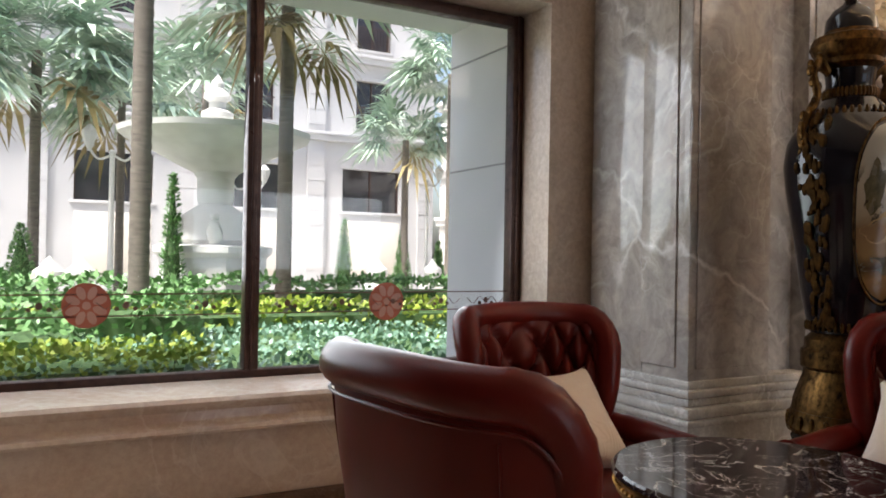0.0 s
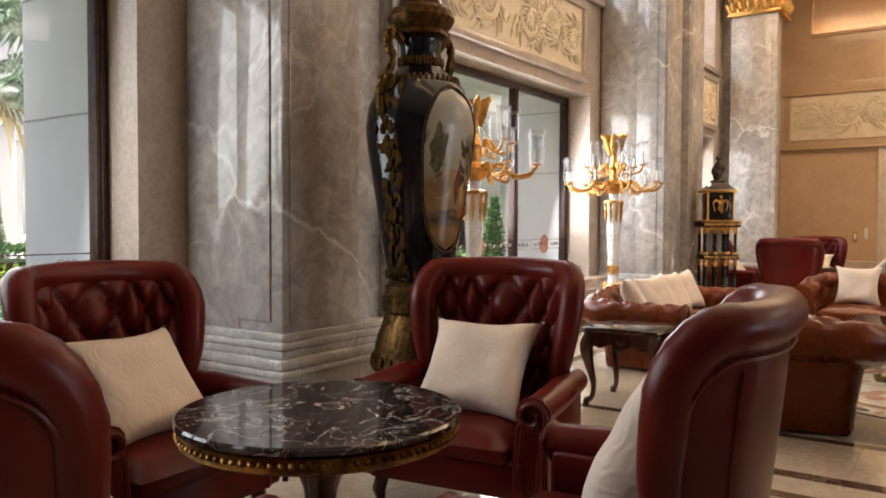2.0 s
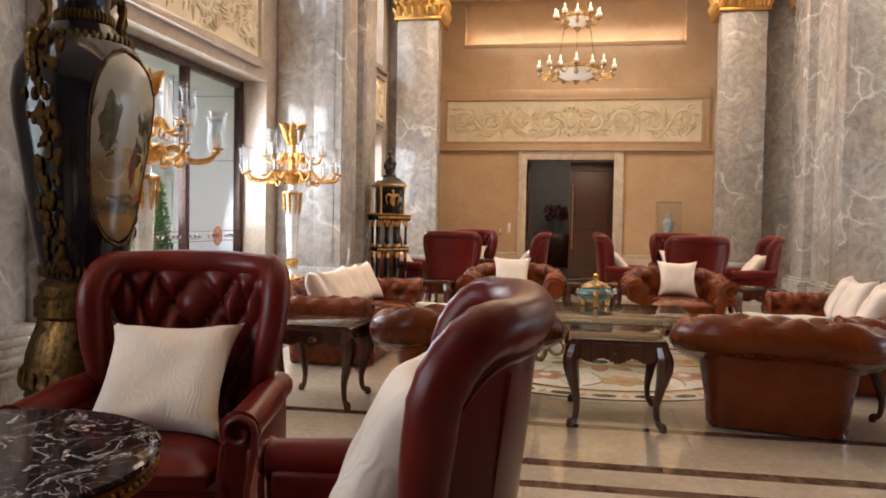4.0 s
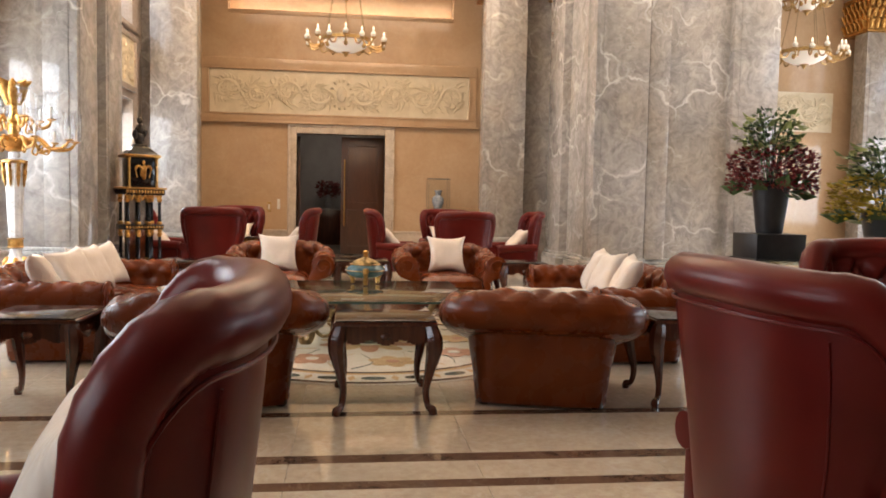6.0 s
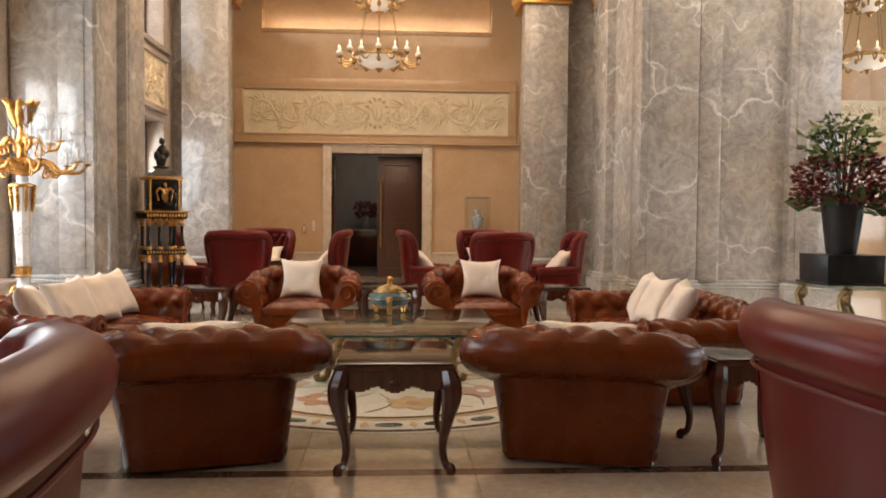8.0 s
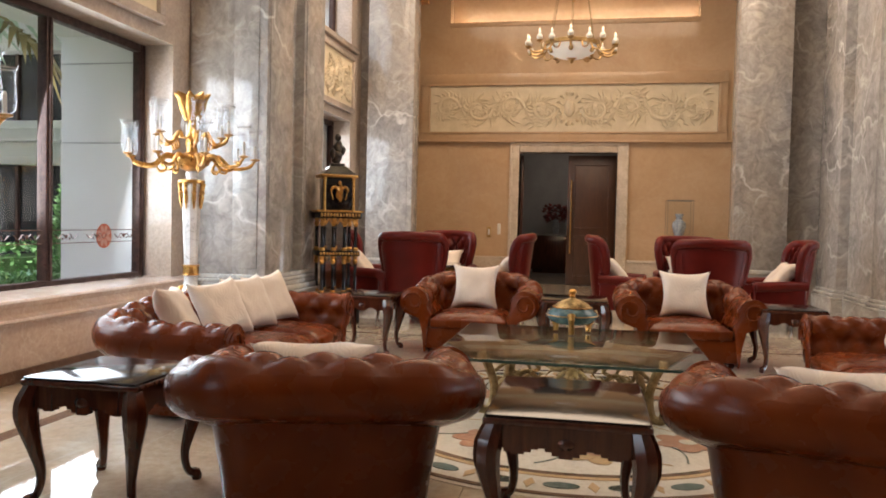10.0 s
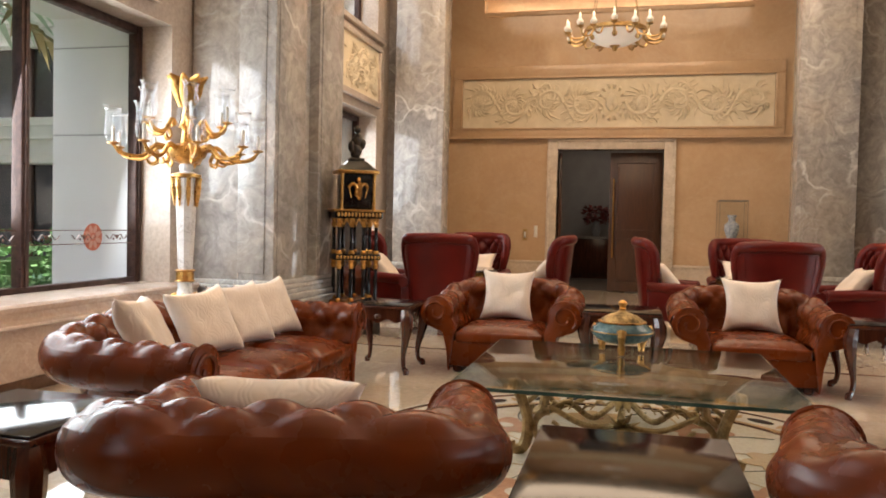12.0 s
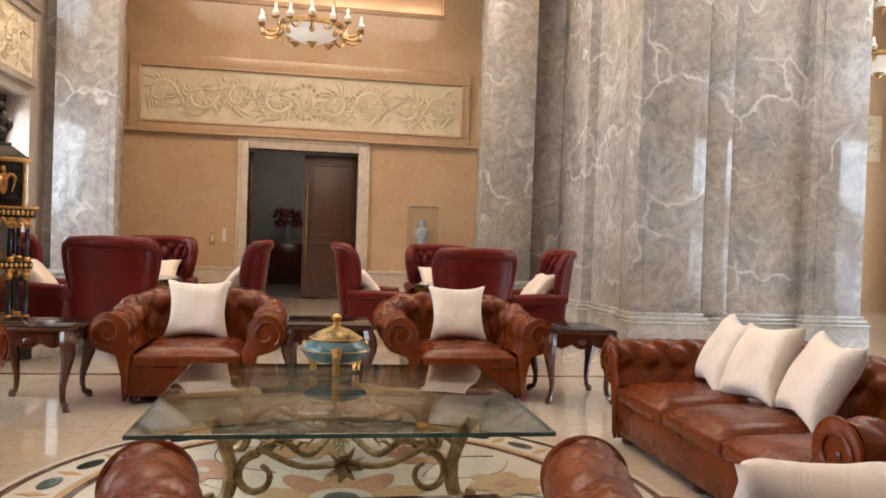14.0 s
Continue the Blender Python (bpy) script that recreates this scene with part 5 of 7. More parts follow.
    part("bowl", lathed([(0.03, 1.76), (0.10, 1.785), (0.155, 1.83), (0.175, 1.88), (0.165, 1.91), (0.12, 1.925), (0.05, 1.95), (0.035, 2.06), (0.06, 2.10), (0.04, 2.15), (0.03, 2.28)], 32, (0, 0, 0), lambda a, z: 1 + 0.035 * abs(math.cos(8 * a))), GOLD, ob, "ribbed gilt bowl")
    tiers = ((9, 0.60, 1.84, 0.0), (6, 0.36, 2.06, 0.3))
    for n, r, z, off in tiers:
        for k in range(n):
            a = 2 * math.pi * k / n + off
            d = Vector((math.cos(a), math.sin(a), 0))
            up = Vector((0, 0, 1))
            pts = [d * 0.12 + up * (z + 0.03), d * (r * 0.42) + up * (z + 0.07), d * (r * 0.62) + up * (z - 0.03), d * (r * 0.88) + up * (z - 0.02), d * r + up * (z + 0.05)]
            bm = tubed(spline(pts, 5), [0.024] * 6 + [0.018] * 12 + [0.013] * 3, 7)
            add_tube(bm, spline([d * (r * 0.5) + up * (z + 0.03), d * (r * 0.42) + up * (z - 0.06), d * (r * 0.52) + up * (z - 0.085), d * (r * 0.57) + up * (z - 0.045)], 4), 0.010, 6)
            add_lathe(bm, [(0.012, 0.0), (0.045, 0.012), (0.048, 0.02), (0.02, 0.028)], 12, d * r + up * (z + 0.045))
            arm = part("arm", bm, GOLD, ob, "scrolled gilt arm")
            part("candle", lathed([(0.013, 0), (0.013, 0.10), (0.017, 0.11), (0.004, 0.135)], 8, d * r + up * (z + 0.07)), IVORY, arm)
            sh = part("shade", hurricane(bmesh.new(), d * r + up * (z + 0.068)), CRYSTAL, arm, "clear blown glass shade", 80)
            sh.visible_shadow = False
            bm = bmesh.new()
            c = d * r + up * (z + 0.068 + 0.27)
            add_tube(bm, [c + Vector((0.064 * math.cos(t * math.pi / 8), 0.064 * math.sin(t * math.pi / 8), 0)) for t in range(17)], 0.003, 5)
            part("rim", bm, GLASS_RIM, arm)
    for k in range(8):
        a = k * math.pi / 4
        bm = bmesh.new()
        gilt_leaf(bm, (0.04 * math.cos(a), 0.04 * math.sin(a), 2.26), (0.09 * math.cos(a), 0.09 * math.sin(a), 0), 0.26, 0.05, 0.45)
        part("crown_leaf", bm, GOLD, ob)
    return ob


first = candelabrum(pose(6.24, 3.68, 0))
copy_thing(first, pose(9.60, 3.70, 0, 0, 0, 20))


# ---- giant urn in front of the pier ----
def painted():
    m, n, l, b = material("painted_porcelain")
    v = coords(n, l)
    sep = n.new("ShaderNodeSeparateXYZ")
    l.new(v, sep.inputs[0])
    wob = n.new("ShaderNodeMath")
    wob.operation = "MULTIPLY_ADD"
    wob.inputs[1].default_value = 0.16
    l.new(tex(n, l, v, 5.0, 5.0), wob.inputs[0])
    l.new(sep.outputs[2], wob.inputs[2])
    mr = n.new("ShaderNodeMapRange")
    mr.inputs[1].default_value, mr.inputs[2].default_value = 1.28, 2.36
    l.new(wob.outputs[0], mr.inputs[0])
    c = ramp(n, l, mr.outputs[0], [(0.0, (0.10, 0.045, 0.012)), (0.16, (0.24, 0.13, 0.04)), (0.24, (0.06, 0.03, 0.012)), (0.30, (0.24, 0.15, 0.06)), (0.44, (0.20, 0.12, 0.055)), (0.50, (0.28, 0.23, 0.15)), (0.62, (0.34, 0.30, 0.23)), (1.0, (0.30, 0.29, 0.26))])
    tree = ramp(n, l, tex(n, l, v, 7.0, 4.0), [(0.56, grey(0)), (0.60, grey(1))])
    band = ramp(n, l, mr.outputs[0], [(0.36, grey(0)), (0.44, grey(1)), (0.66, grey(1)), (0.76, grey(0))])
    k = mix(n, l, 1.0, tree, band, "MULTIPLY")
    c = mix(n, l, k, c, (0.045, 0.035, 0.02))
    spot = ramp(n, l, tex(n, l, v, 9.0, 2.0, 0.5, 0.3), [(0.62, grey(0)), (0.66, grey(1))])
    band2 = ramp(n, l, mr.outputs[0], [(0.2, grey(0)), (0.26, grey(1)), (0.48, grey(1)), (0.54, grey(0))])
    c = mix(n, l, mix(n, l, 1.0, spot, band2, "MULTIPLY"), c, (0.30, 0.05, 0.02))
    l.new(c, b.inputs["Base Color"])
    b.inputs["Roughness"].default_value = 0.25
    return m


URN = [(0.31, 1.06), (0.33, 1.10), (0.39, 1.30), (0.45, 1.60), (0.525, 1.90), (0.545, 2.04), (0.52, 2.17), (0.43, 2.29), (0.30, 2.37), (0.215, 2.44), (0.20, 2.52), (0.215, 2.60)]
NAVY = plain("black_cobalt_glaze", (0.004, 0.004, 0.006), (0.012, 0.010, 0.012), 0.10, 9.0, 0.02)


def urn_r(z):
    for (r0, z0), (r1, z1) in zip(URN, URN[1:]):
        if z0 <= z <= z1:
            return r0 + (r1 - r0) * (z - z0) / (z1 - z0)
    return URN[-1][0]


URN_GOLD = metal("old_dark_gilding", (0.008, 0.005, 0.003), (0.13, 0.066, 0.020), 0.42)


def giant_urn(m):
    ob = thing("giant_urn", m, "giant black and gilt porcelain urn with painted panel on a stand", "urn")
    part("pedestal", lathed([(0.46, 0.0), (0.48, 0.03), (0.48, 0.36), (0.44, 0.40), (0.46, 0.44), (0.44, 0.47)], 8), BLACK_LACQUER, ob, "eight-sided black stand")
    bm = lathed([(0.47, 0.47), (0.49, 0.50), (0.47, 0.56), (0.46, 0.60)], 40, (0, 0, 0), lambda a, z: 1 + 0.02 * math.cos(24 * a))
    for k in range(24):
        a = 2 * math.pi * k / 24
        add_ball(bm, (0.475 * math.cos(a), 0.475 * math.sin(a), 0.53), 0.04, 6, (0.8, 0.8, 1.3))
    part("foot_rim", bm, URN_GOLD, ob, "gilt leaf rim of the foot")
    part("foot", lathed([(0.45, 0.60), (0.44, 0.66), (0.40, 0.74), (0.36, 0.81), (0.35, 0.84), (0.38, 0.86), (0.38, 0.95), (0.35, 0.97), (0.35, 1.02), (0.30, 1.05), (0.29, 1.06)], 40, (0, 0, 0), lambda a, z: 1 + 0.015 * math.cos(16 * a)), URN_GOLD, ob, "domed gilt foot")
    body = part("body", lathed(URN, 48), NAVY, ob, "glossy black porcelain body")
    mid = radians(-104)

    def panel(u, v):
        a0, b0 = 2 * u - 1, 2 * v - 1
        z = 1.76 + 0.50 * b0
        k = math.sqrt(max(0.0, 1 - abs(b0) ** 3))
        a = mid + radians(36) * a0 * k
        r = urn_r(z) + 0.006
        return (r * math.cos(a), r * math.sin(a), z)
    bm = bmesh.new()
    add_grid(bm, 20, 28, panel)
    pic = part("painted_panel", bm, painted(), body, "painted landscape panel", 80)

    def patch(name, u, v, ru, rv, mat, seed, lift):
        """A flat painted shape with an uneven outline, lying on the panel."""
        bm = bmesh.new()
        ring = []
        for k in range(28):
            t = 2 * math.pi * k / 28
            q = 1 + 0.55 * noise.noise(Vector((math.cos(t) * 1.9 + seed, math.sin(t) * 1.9, seed)))
            p = Vector(panel(u + ru * q * math.cos(t), v + rv * q * math.sin(t)))
            ring.append(bm.verts.new(p + Vector((p.x, p.y, 0)).normalized() * lift))
        c = Vector(panel(u, v))
        mid_v = bm.verts.new(c + Vector((c.x, c.y, 0)).normalized() * lift)
        for k in range(28):
            bm.faces.new((mid_v, ring[k], ring[(k + 1) % 28]))
        part(name, bm, mat, pic, "", 80)
    OILS = [plain("oil_" + nm, lo, hi, 0.25, 14.0, 0.05) for nm, lo, hi in (("umber", (0.05, 0.045, 0.022), (0.13, 0.11, 0.055)), ("ochre", (0.20, 0.12, 0.045), (0.36, 0.24, 0.10)), ("red", (0.10, 0.02, 0.012), (0.20, 0.05, 0.03)), ("gold", (0.30, 0.18, 0.05), (0.42, 0.28, 0.09)))]
    patch("painted_ground", 0.5, 0.40, 0.42, 0.09, OILS[1], 1.3, 0.0020)
    patch("painted_shade", 0.45, 0.20, 0.40, 0.05, OILS[0], 8.3, 0.0025)
    patch("painted_tree", 0.22, 0.64, 0.13, 0.12, OILS[0], 2.7, 0.0030)
    patch("painted_tree", 0.20, 0.52, 0.09, 0.045, OILS[0], 5.1, 0.0035)
    patch("painted_tree", 0.86, 0.58, 0.10, 0.09, OILS[0], 6.4, 0.0030)
    patch("painted_shape", 0.62, 0.40, 0.07, 0.10, OILS[2], 3.9, 0.0040)
    patch("painted_shape", 0.76, 0.36, 0.06, 0.07, OILS[3], 4.6, 0.0045)
    bm = bmesh.new()
    loop = []
    for k in range(61):
        t = 2 * math.pi * k / 60
        b0, side = math.sin(t), math.cos(t)
        z = 1.76 + 0.52 * b0
        a = mid + radians(38) * (1 if side > 0 else -1) * math.sqrt(max(0, 1 - abs(b0) ** 3)) * min(1, abs(side) * 6)
        r = urn_r(z) + 0.01
        loop.append((r * math.cos(a), r * math.sin(a), z))
    add_tube(bm, loop, 0.008, 6)
    part("panel_frame", bm, URN_GOLD, body, "gilt frame")
    rnd = random.Random(4)
    for side in (-1, 1):
        bm = bmesh.new()
        for k in range(150):
            z = rnd.uniform(1.10, 2.30)
            a = mid + side * radians(rnd.uniform(62, 84) + (8 if rnd.random() < 0.2 else 0))
            r = urn_r(z) + 0.008
            add_ball(bm, (r * math.cos(a), r * math.sin(a), z), rnd.uniform(0.012, 0.035), 5, (1, 1, 1.3))
        part("gilt_ornament", bm, URN_GOLD, body, "raised gilt ornament")["kind"] = "stuff"
        # scrolled handle at the shoulder
        a = mid + side * radians(88)
        d, up = Vector((math.cos(a), math.sin(a), 0)), Vector((0, 0, 1))
        pts = [d * 0.50 + up * 2.12, d * 0.53 + up * 2.22, d * 0.44 + up * 2.34, d * 0.36 + up * 2.44, d * 0.40 + up * 2.56, d * 0.34 + up * 2.64, d * 0.24 + up * 2.58]
        bm = tubed(spline(pts, 5), 0.035, 8)
        for k in range(14):
            q = Vector(spline(pts, 5)[k * 2])
            add_ball(bm, q + Vector((rnd.uniform(-0.03, 0.03), rnd.uniform(-0.03, 0.03), rnd.uniform(-0.03, 0.03))), 0.035, 6)
        part("handle", bm, URN_GOLD, ob, "gilt figure-scroll handle")
    for z, o in ((1.10, 0.006), (2.33, 0.01), (2.46, 0.008)):
        bm = bmesh.new()
        for k in range(40):
            a = 2 * math.pi * k / 40
            r = urn_r(z) + o
            add_ball(bm, (r * math.cos(a), r * math.sin(a), z), 0.02, 5, (1, 1, 1.6))
        part("gilt_band", bm, URN_GOLD, ob)
    part("neck_rim", lathed([(0.215, 2.60), (0.27, 2.63), (0.26, 2.66), (0.30, 2.69), (0.335, 2.74), (0.31, 2.79), (0.24, 2.81), (0.22, 2.83)], 40, (0, 0, 0), lambda a, z: 1 + 0.02 * math.cos(20 * a)), URN_GOLD, ob)
    part("lid", lathed([(0.22, 2.83), (0.21, 2.90), (0.15, 2.96), (0.08, 2.99), (0.05, 3.02)], 32), NAVY, ob)
    part("finial", lathed([(0.05, 3.02), (0.08, 3.05), (0.05, 3.09), (0.07, 3.14), (0.03, 3.2), (0.0, 3.22)], 16), URN_GOLD, ob)
    return ob


giant_urn(pose(4.20, 2.79, 0) @ Matrix.Diagonal((0.63, 0.63, 0.965, 1)))


# ---- tiered black and gilt cabinet ----
DARK_BRONZE = metal("dark_statue_bronze", (0.03, 0.025, 0.022), (0.10, 0.085, 0.07), 0.4)
MIRROR = metal("old_mirror", (0.5, 0.5, 0.5), (0.62, 0.62, 0.62), 0.05)


def clock_cabinet(m):
    ob = thing("display_cabinet", m, "black lacquer tiered cabinet with gilt mounts and columns", "cabinet")
    part("base", boxed((-0.34, -0.30, 0.0), (0.34, 0.30, 0.34), 0.015), BLACK_LACQUER, ob)
    part("base_rim", boxed((-0.36, -0.32, 0.34), (0.36, 0.32, 0.385), 0.015), DULL_GOLD, ob, "gilt moulding")
    for z0, z1 in ((0.385, 0.86), (0.93, 1.34)):
        part("mirror_back", boxed((-0.22, 0.12, z0), (0.22, 0.16, z1)), MIRROR, ob, "mirrored back")
        for sx in (-0.27, -0.09, 0.09, 0.27):
            for sy in (-0.22, 0.20):
                col = part("column", lathed([(0.035, z0), (0.038, z0 + 0.03), (0.03, z0 + 0.05), (0.026, z1 - 0.12), (0.03, z1 - 0.1)], 12, (sx, sy, 0)), BLACK_LACQUER, ob)
                bm = lathed([(0.03, z1 - 0.1), (0.045, z1 - 0.06), (0.032, z1 - 0.04), (0.048, z1)], 12, (sx, sy, 0))
                part("capital", bm, GOLD, col, "gilt capital")
                part("column_foot", lathed([(0.045, z0), (0.048, z0 + 0.025), (0.036, z0 + 0.04)], 12, (sx, sy, 0)), GOLD, col, "gilt foot")
    part("shelf", boxed((-0.33, -0.28, 0.86), (0.33, 0.26, 0.93), 0.012), BLACK_LACQUER, ob)
    bm = bmesh.new()
    for k in range(13):
        add_ball(bm, (-0.3 + 0.05 * k, -0.285, 0.895), 0.02, 6, (1, 0.5, 1))
        add_ball(bm, (-0.3 + 0.05 * k, -0.305, 1.385), 0.022, 6, (1, 0.5, 1.2))
    for k in range(7):
        add_tube(bm, [(-0.27 + 0.09 * k, -0.29, 1.34), (-0.225 + 0.09 * k, -0.29, 1.27), (-0.18 + 0.09 * k, -0.29, 1.34)] if k < 6 else [(0.2, -0.29, 1.33), (0.25, -0.29, 1.28)], 0.012, 6)
    part("gilt_mounts", bm, GOLD, ob)["kind"] = "stuff"
    part("cornice", boxed((-0.35, -0.30, 1.34), (0.35, 0.28, 1.42), 0.02), BLACK_LACQUER, ob)
    part("cornice_rim", boxed((-0.375, -0.325, 1.42), (0.375, 0.305, 1.445), 0.01), GOLD, ob)
    part("upper_case", boxed((-0.24, -0.18, 1.445), (0.24, 0.18, 1.86), 0.012), BLACK_LACQUER, ob)
    for sx in (-1, 1):
        part("upper_column", lathed([(0.03, 1.445), (0.022, 1.48), (0.022, 1.8), (0.032, 1.86)], 10, (sx * 0.235, -0.19, 0)), GOLD, ob)
    bm = bmesh.new()
    add_blob(bm, (0, -0.21, 1.66), 0.07, 0.4, 2, 2, (0.8, 0.6, 1.5))
    for sx in (-1, 1):
        add_tube(bm, spline([(0, -0.2, 1.66), (sx * 0.07, -0.22, 1.74), (sx * 0.13, -0.2, 1.70), (sx * 0.10, -0.2, 1.58)], 4), [0.035] * 4 + [0.028] * 5 + [0.01] * 4, 7, 0.6)
    add_ball(bm, (0, -0.22, 1.79), 0.03, 8)
    part("eagle_mount", bm, GOLD, ob, "gilt bird-shaped mount")
    part("roof", boxed((-0.30, -0.24, 1.86), (0.30, 0.24, 1.90), 0.012), GOLD, ob)
    bm = bmesh.new()
    add_rings(bm, [[(sx * w, sy * w * 0.8, z) for sx, sy in ((-1, -1), (1, -1), (1, 1), (-1, 1))] for z, w in ((1.90, 0.28), (1.94, 0.22), (2.01, 0.13))])
    part("roof_cap", bm, BLACK_LACQUER, ob)
    return ob


clock_cabinet(pose(12.18, 3.10, 0, 0, 0, -58) @ Matrix.Diagonal((0.80, 0.80, 1, 1)))
bm = bmesh.new()
add_box(bm, (-0.09, -0.07, 2.01), (0.09, 0.07, 2.05), 0.01)
for at, r, sq in (((0, 0, 2.13), 0.085, (0.8, 0.7, 1.1)), ((0.01, 0, 2.26), 0.075, (0.8, 0.7, 1.2)), ((0.0, -0.02, 2.38), 0.042, (0.9, 0.9, 1.1)), ((0.07, 0, 2.22), 0.05, (0.8, 0.6, 1.3)), ((-0.06, -0.02, 2.18), 0.05, (0.8, 0.7, 1.5))):
    add_blob(bm, at, r, 0.35, int(r * 900), 2, sq)
bm2 = to_mesh(bm, "statuette", DARK_BRONZE, 60)
st = new("statuette", bm2)
st.matrix_world = pose(12.18, 3.10, 0, 0, 0, -58)
tagged(st, "small dark bronze statuette on the cabinet", "statuette")


# ---- chandeliers ----
OPAL = glow("opal_bowl", (1.0, 0.94, 0.84), 0.06)
BULB = glow("candle_bulb", (1.0, 0.84, 0.6), 0.4)
LAMP_GOLD = metal("pale_gilt", (0.30, 0.17, 0.06), (0.66, 0.44, 0.19), 0.32)


def chandelier(m, top):
    """Origin under the bowl."""
    ob = thing("chandelier", m, "gilt chandelier with opal bowls and candle lights", "chandelier", "chandeliers")
    for z, r, n, rb in ((0.0, 0.80, 16, 0.44), (1.06, 0.46, 10, 0.24)):
        part("bowl", lathed([(0.02, z + 0.06), (rb * 0.5, z + 0.09), (rb * 0.9, z + 0.18), (rb, z + 0.27), (rb * 0.96, z + 0.29)], 36), OPAL, ob, "opal glass bowl")
        bm = lathed([(rb * 0.98, z + 0.27), (rb + 0.05, z + 0.28), (rb + 0.05, z + 0.34), (rb * 0.98, z + 0.36)], 36, (0, 0, 0), lambda a, q: 1 + 0.02 * math.cos(24 * a))
        add_lathe(bm, [(0.0, z - 0.02), (0.03, z + 0.0), (0.05, z + 0.05), (0.10, z + 0.075), (0.02, z + 0.09)], 14)
        for k in range(6):
            a = 2 * math.pi * k / 6
            add_ball(bm, (rb * 0.92 * math.cos(a), rb * 0.92 * math.sin(a), z + 0.18), 0.06, 8, (0.7, 0.7, 0.9))
        part("hoop", bm, LAMP_GOLD, ob, "gilt hoop with rosettes")
        for k in range(n):
            a = 2 * math.pi * k / n
            d, up = Vector((math.cos(a), math.sin(a), 0)), Vector((0, 0, 1))
            rr = r * (1.0 if k % 2 else 0.93)
            h = 0.05 * (k % 2)
            pts = [d * rb + up * (z + 0.31), d * (rb + 0.3 * (rr - rb)) + up * (z + 0.17), d * (rb + 0.75 * (rr - rb)) + up * (z + 0.15), d * rr + up * (z + 0.27 - h)]
            bm = tubed(spline(pts, 4), 0.016, 6)
            add_lathe(bm, [(0.01, 0), (0.055, 0.02), (0.06, 0.035), (0.02, 0.045)], 10, d * rr + up * (z + 0.25 - h))
            arm = part("arm", bm, LAMP_GOLD, ob)
            part("cup", lathed([(0.03, 0), (0.055, 0.03), (0.055, 0.06), (0.035, 0.08), (0.026, 0.10), (0.026, 0.12)], 10, d * rr + up * (z + 0.295 - h)), IVORY, arm, "white candle cup")
            part("bulb", lathed([(0.012, 0), (0.02, 0.025), (0.016, 0.05), (0.003, 0.08)], 8, d * rr + up * (z + 0.415 - h)), BULB, arm, "lit candle bulb")
    bm = bmesh.new()
    for k in range(6):
        a = 2 * math.pi * k / 6
        d = Vector((math.cos(a), math.sin(a), 0))
        add_tube(bm, [d * 0.44 + Vector((0, 0, 0.34)), d * 0.26 + Vector((0, 0, 1.36))], 0.007, 5)
        add_tube(bm, [d * 0.24 + Vector((0, 0, 1.40)), d * 0.05 + Vector((0, 0, 2.1))], 0.006, 5)
    add_tube(bm, [(0, 0, 2.05), (0, 0, top)], 0.016, 6)
    add_lathe(bm, [(0.02, 2.0), (0.08, 2.06), (0.04, 2.14), (0.02, 2.2)], 12)
    add_lathe(bm, [(0.02, top - 0.08), (0.14, top - 0.02), (0.14, top)], 16)
    part("chains", bm, OLD_GOLD, ob)
    return ob


ch = chandelier(pose(16.41, 0.28, 4.17), CEIL - 4.17)
copy_thing(ch, pose(15.6, -8.9, 4.17))


# ---- doorway ----
def door_leaf(m, label):
    ob = thing("door", m, label, "door", "double door")
    part("leaf", boxed((0, -0.03, 0.02), (1.03, 0.03, 2.84), 0.006), DOOR_WOOD, ob)
    for z0, z1 in ((0.2, 1.1), (1.25, 2.65)):
        bm = bmesh.new()
        for a, b, c, d in ((0.14, 0.89, z0, z0 + 0.03), (0.14, 0.89, z1 - 0.03, z1), (0.14, 0.17, z0 + 0.03, z1 - 0.03), (0.86, 0.89, z0 + 0.03, z1 - 0.03)):
            add_box(bm, (a, -0.045, c), (b, 0.045, d), 0.006)
        part("panel_moulding", bm, DOOR_WOOD, ob)
    for y in (-0.09, 0.09):
        bm = tubed([(0.95, y, 0.7), (0.95, y, 2.3)], 0.016, 10)
        for z in (0.8, 2.2):
            add_tube(bm, [(0.95, 0, z), (0.95, y, z)], 0.012, 8)
        part("handle", bm, GOLD, ob, "long brass pull handle")
    return ob


door_leaf(pose(END_X + 0.27, DY0 + 0.01, 0, 0, 0, 90), "closed brown wooden door leaf with brass handle")
door_leaf(pose(END_X + 0.33, DY1 - 0.04, 0, 0, 0, 10), "open brown wooden door leaf with brass handle")
ob = thing("console_table", pose(23.9, 0.75, 0), "dark wooden console table in the passage", "console table")
part("top", boxed((-0.25, -0.75, 1.02), (0.25, 0.75, 1.08), 0.01), GREY_MARBLE, ob)
part("body", boxed((-0.22, -0.7, 0.1), (0.22, 0.7, 1.02), 0.01), DARK_WOOD, ob)
part("plinth", boxed((-0.2, -0.65, 0.0), (0.2, 0.65, 0.1)), DARK_WOOD, ob)
part("passage_mat", boxed((19.8, -0.9, -0.011), (24.4, 1.8, 0.002)), plain("dark_runner", (0.05, 0.04, 0.03), (0.09, 0.07, 0.055), 0.8), None, "dark passage carpet")["kind"] = "structure"
# lamp with no fitting, added to brighten the passage behind the door
lamp("passage_fill", "AREA", look((22.5, 0.4, 3.9), (22.5, 0.4, 0)), 7, (1.0, 0.85, 0.7), size=1.2, size_y=1.2)

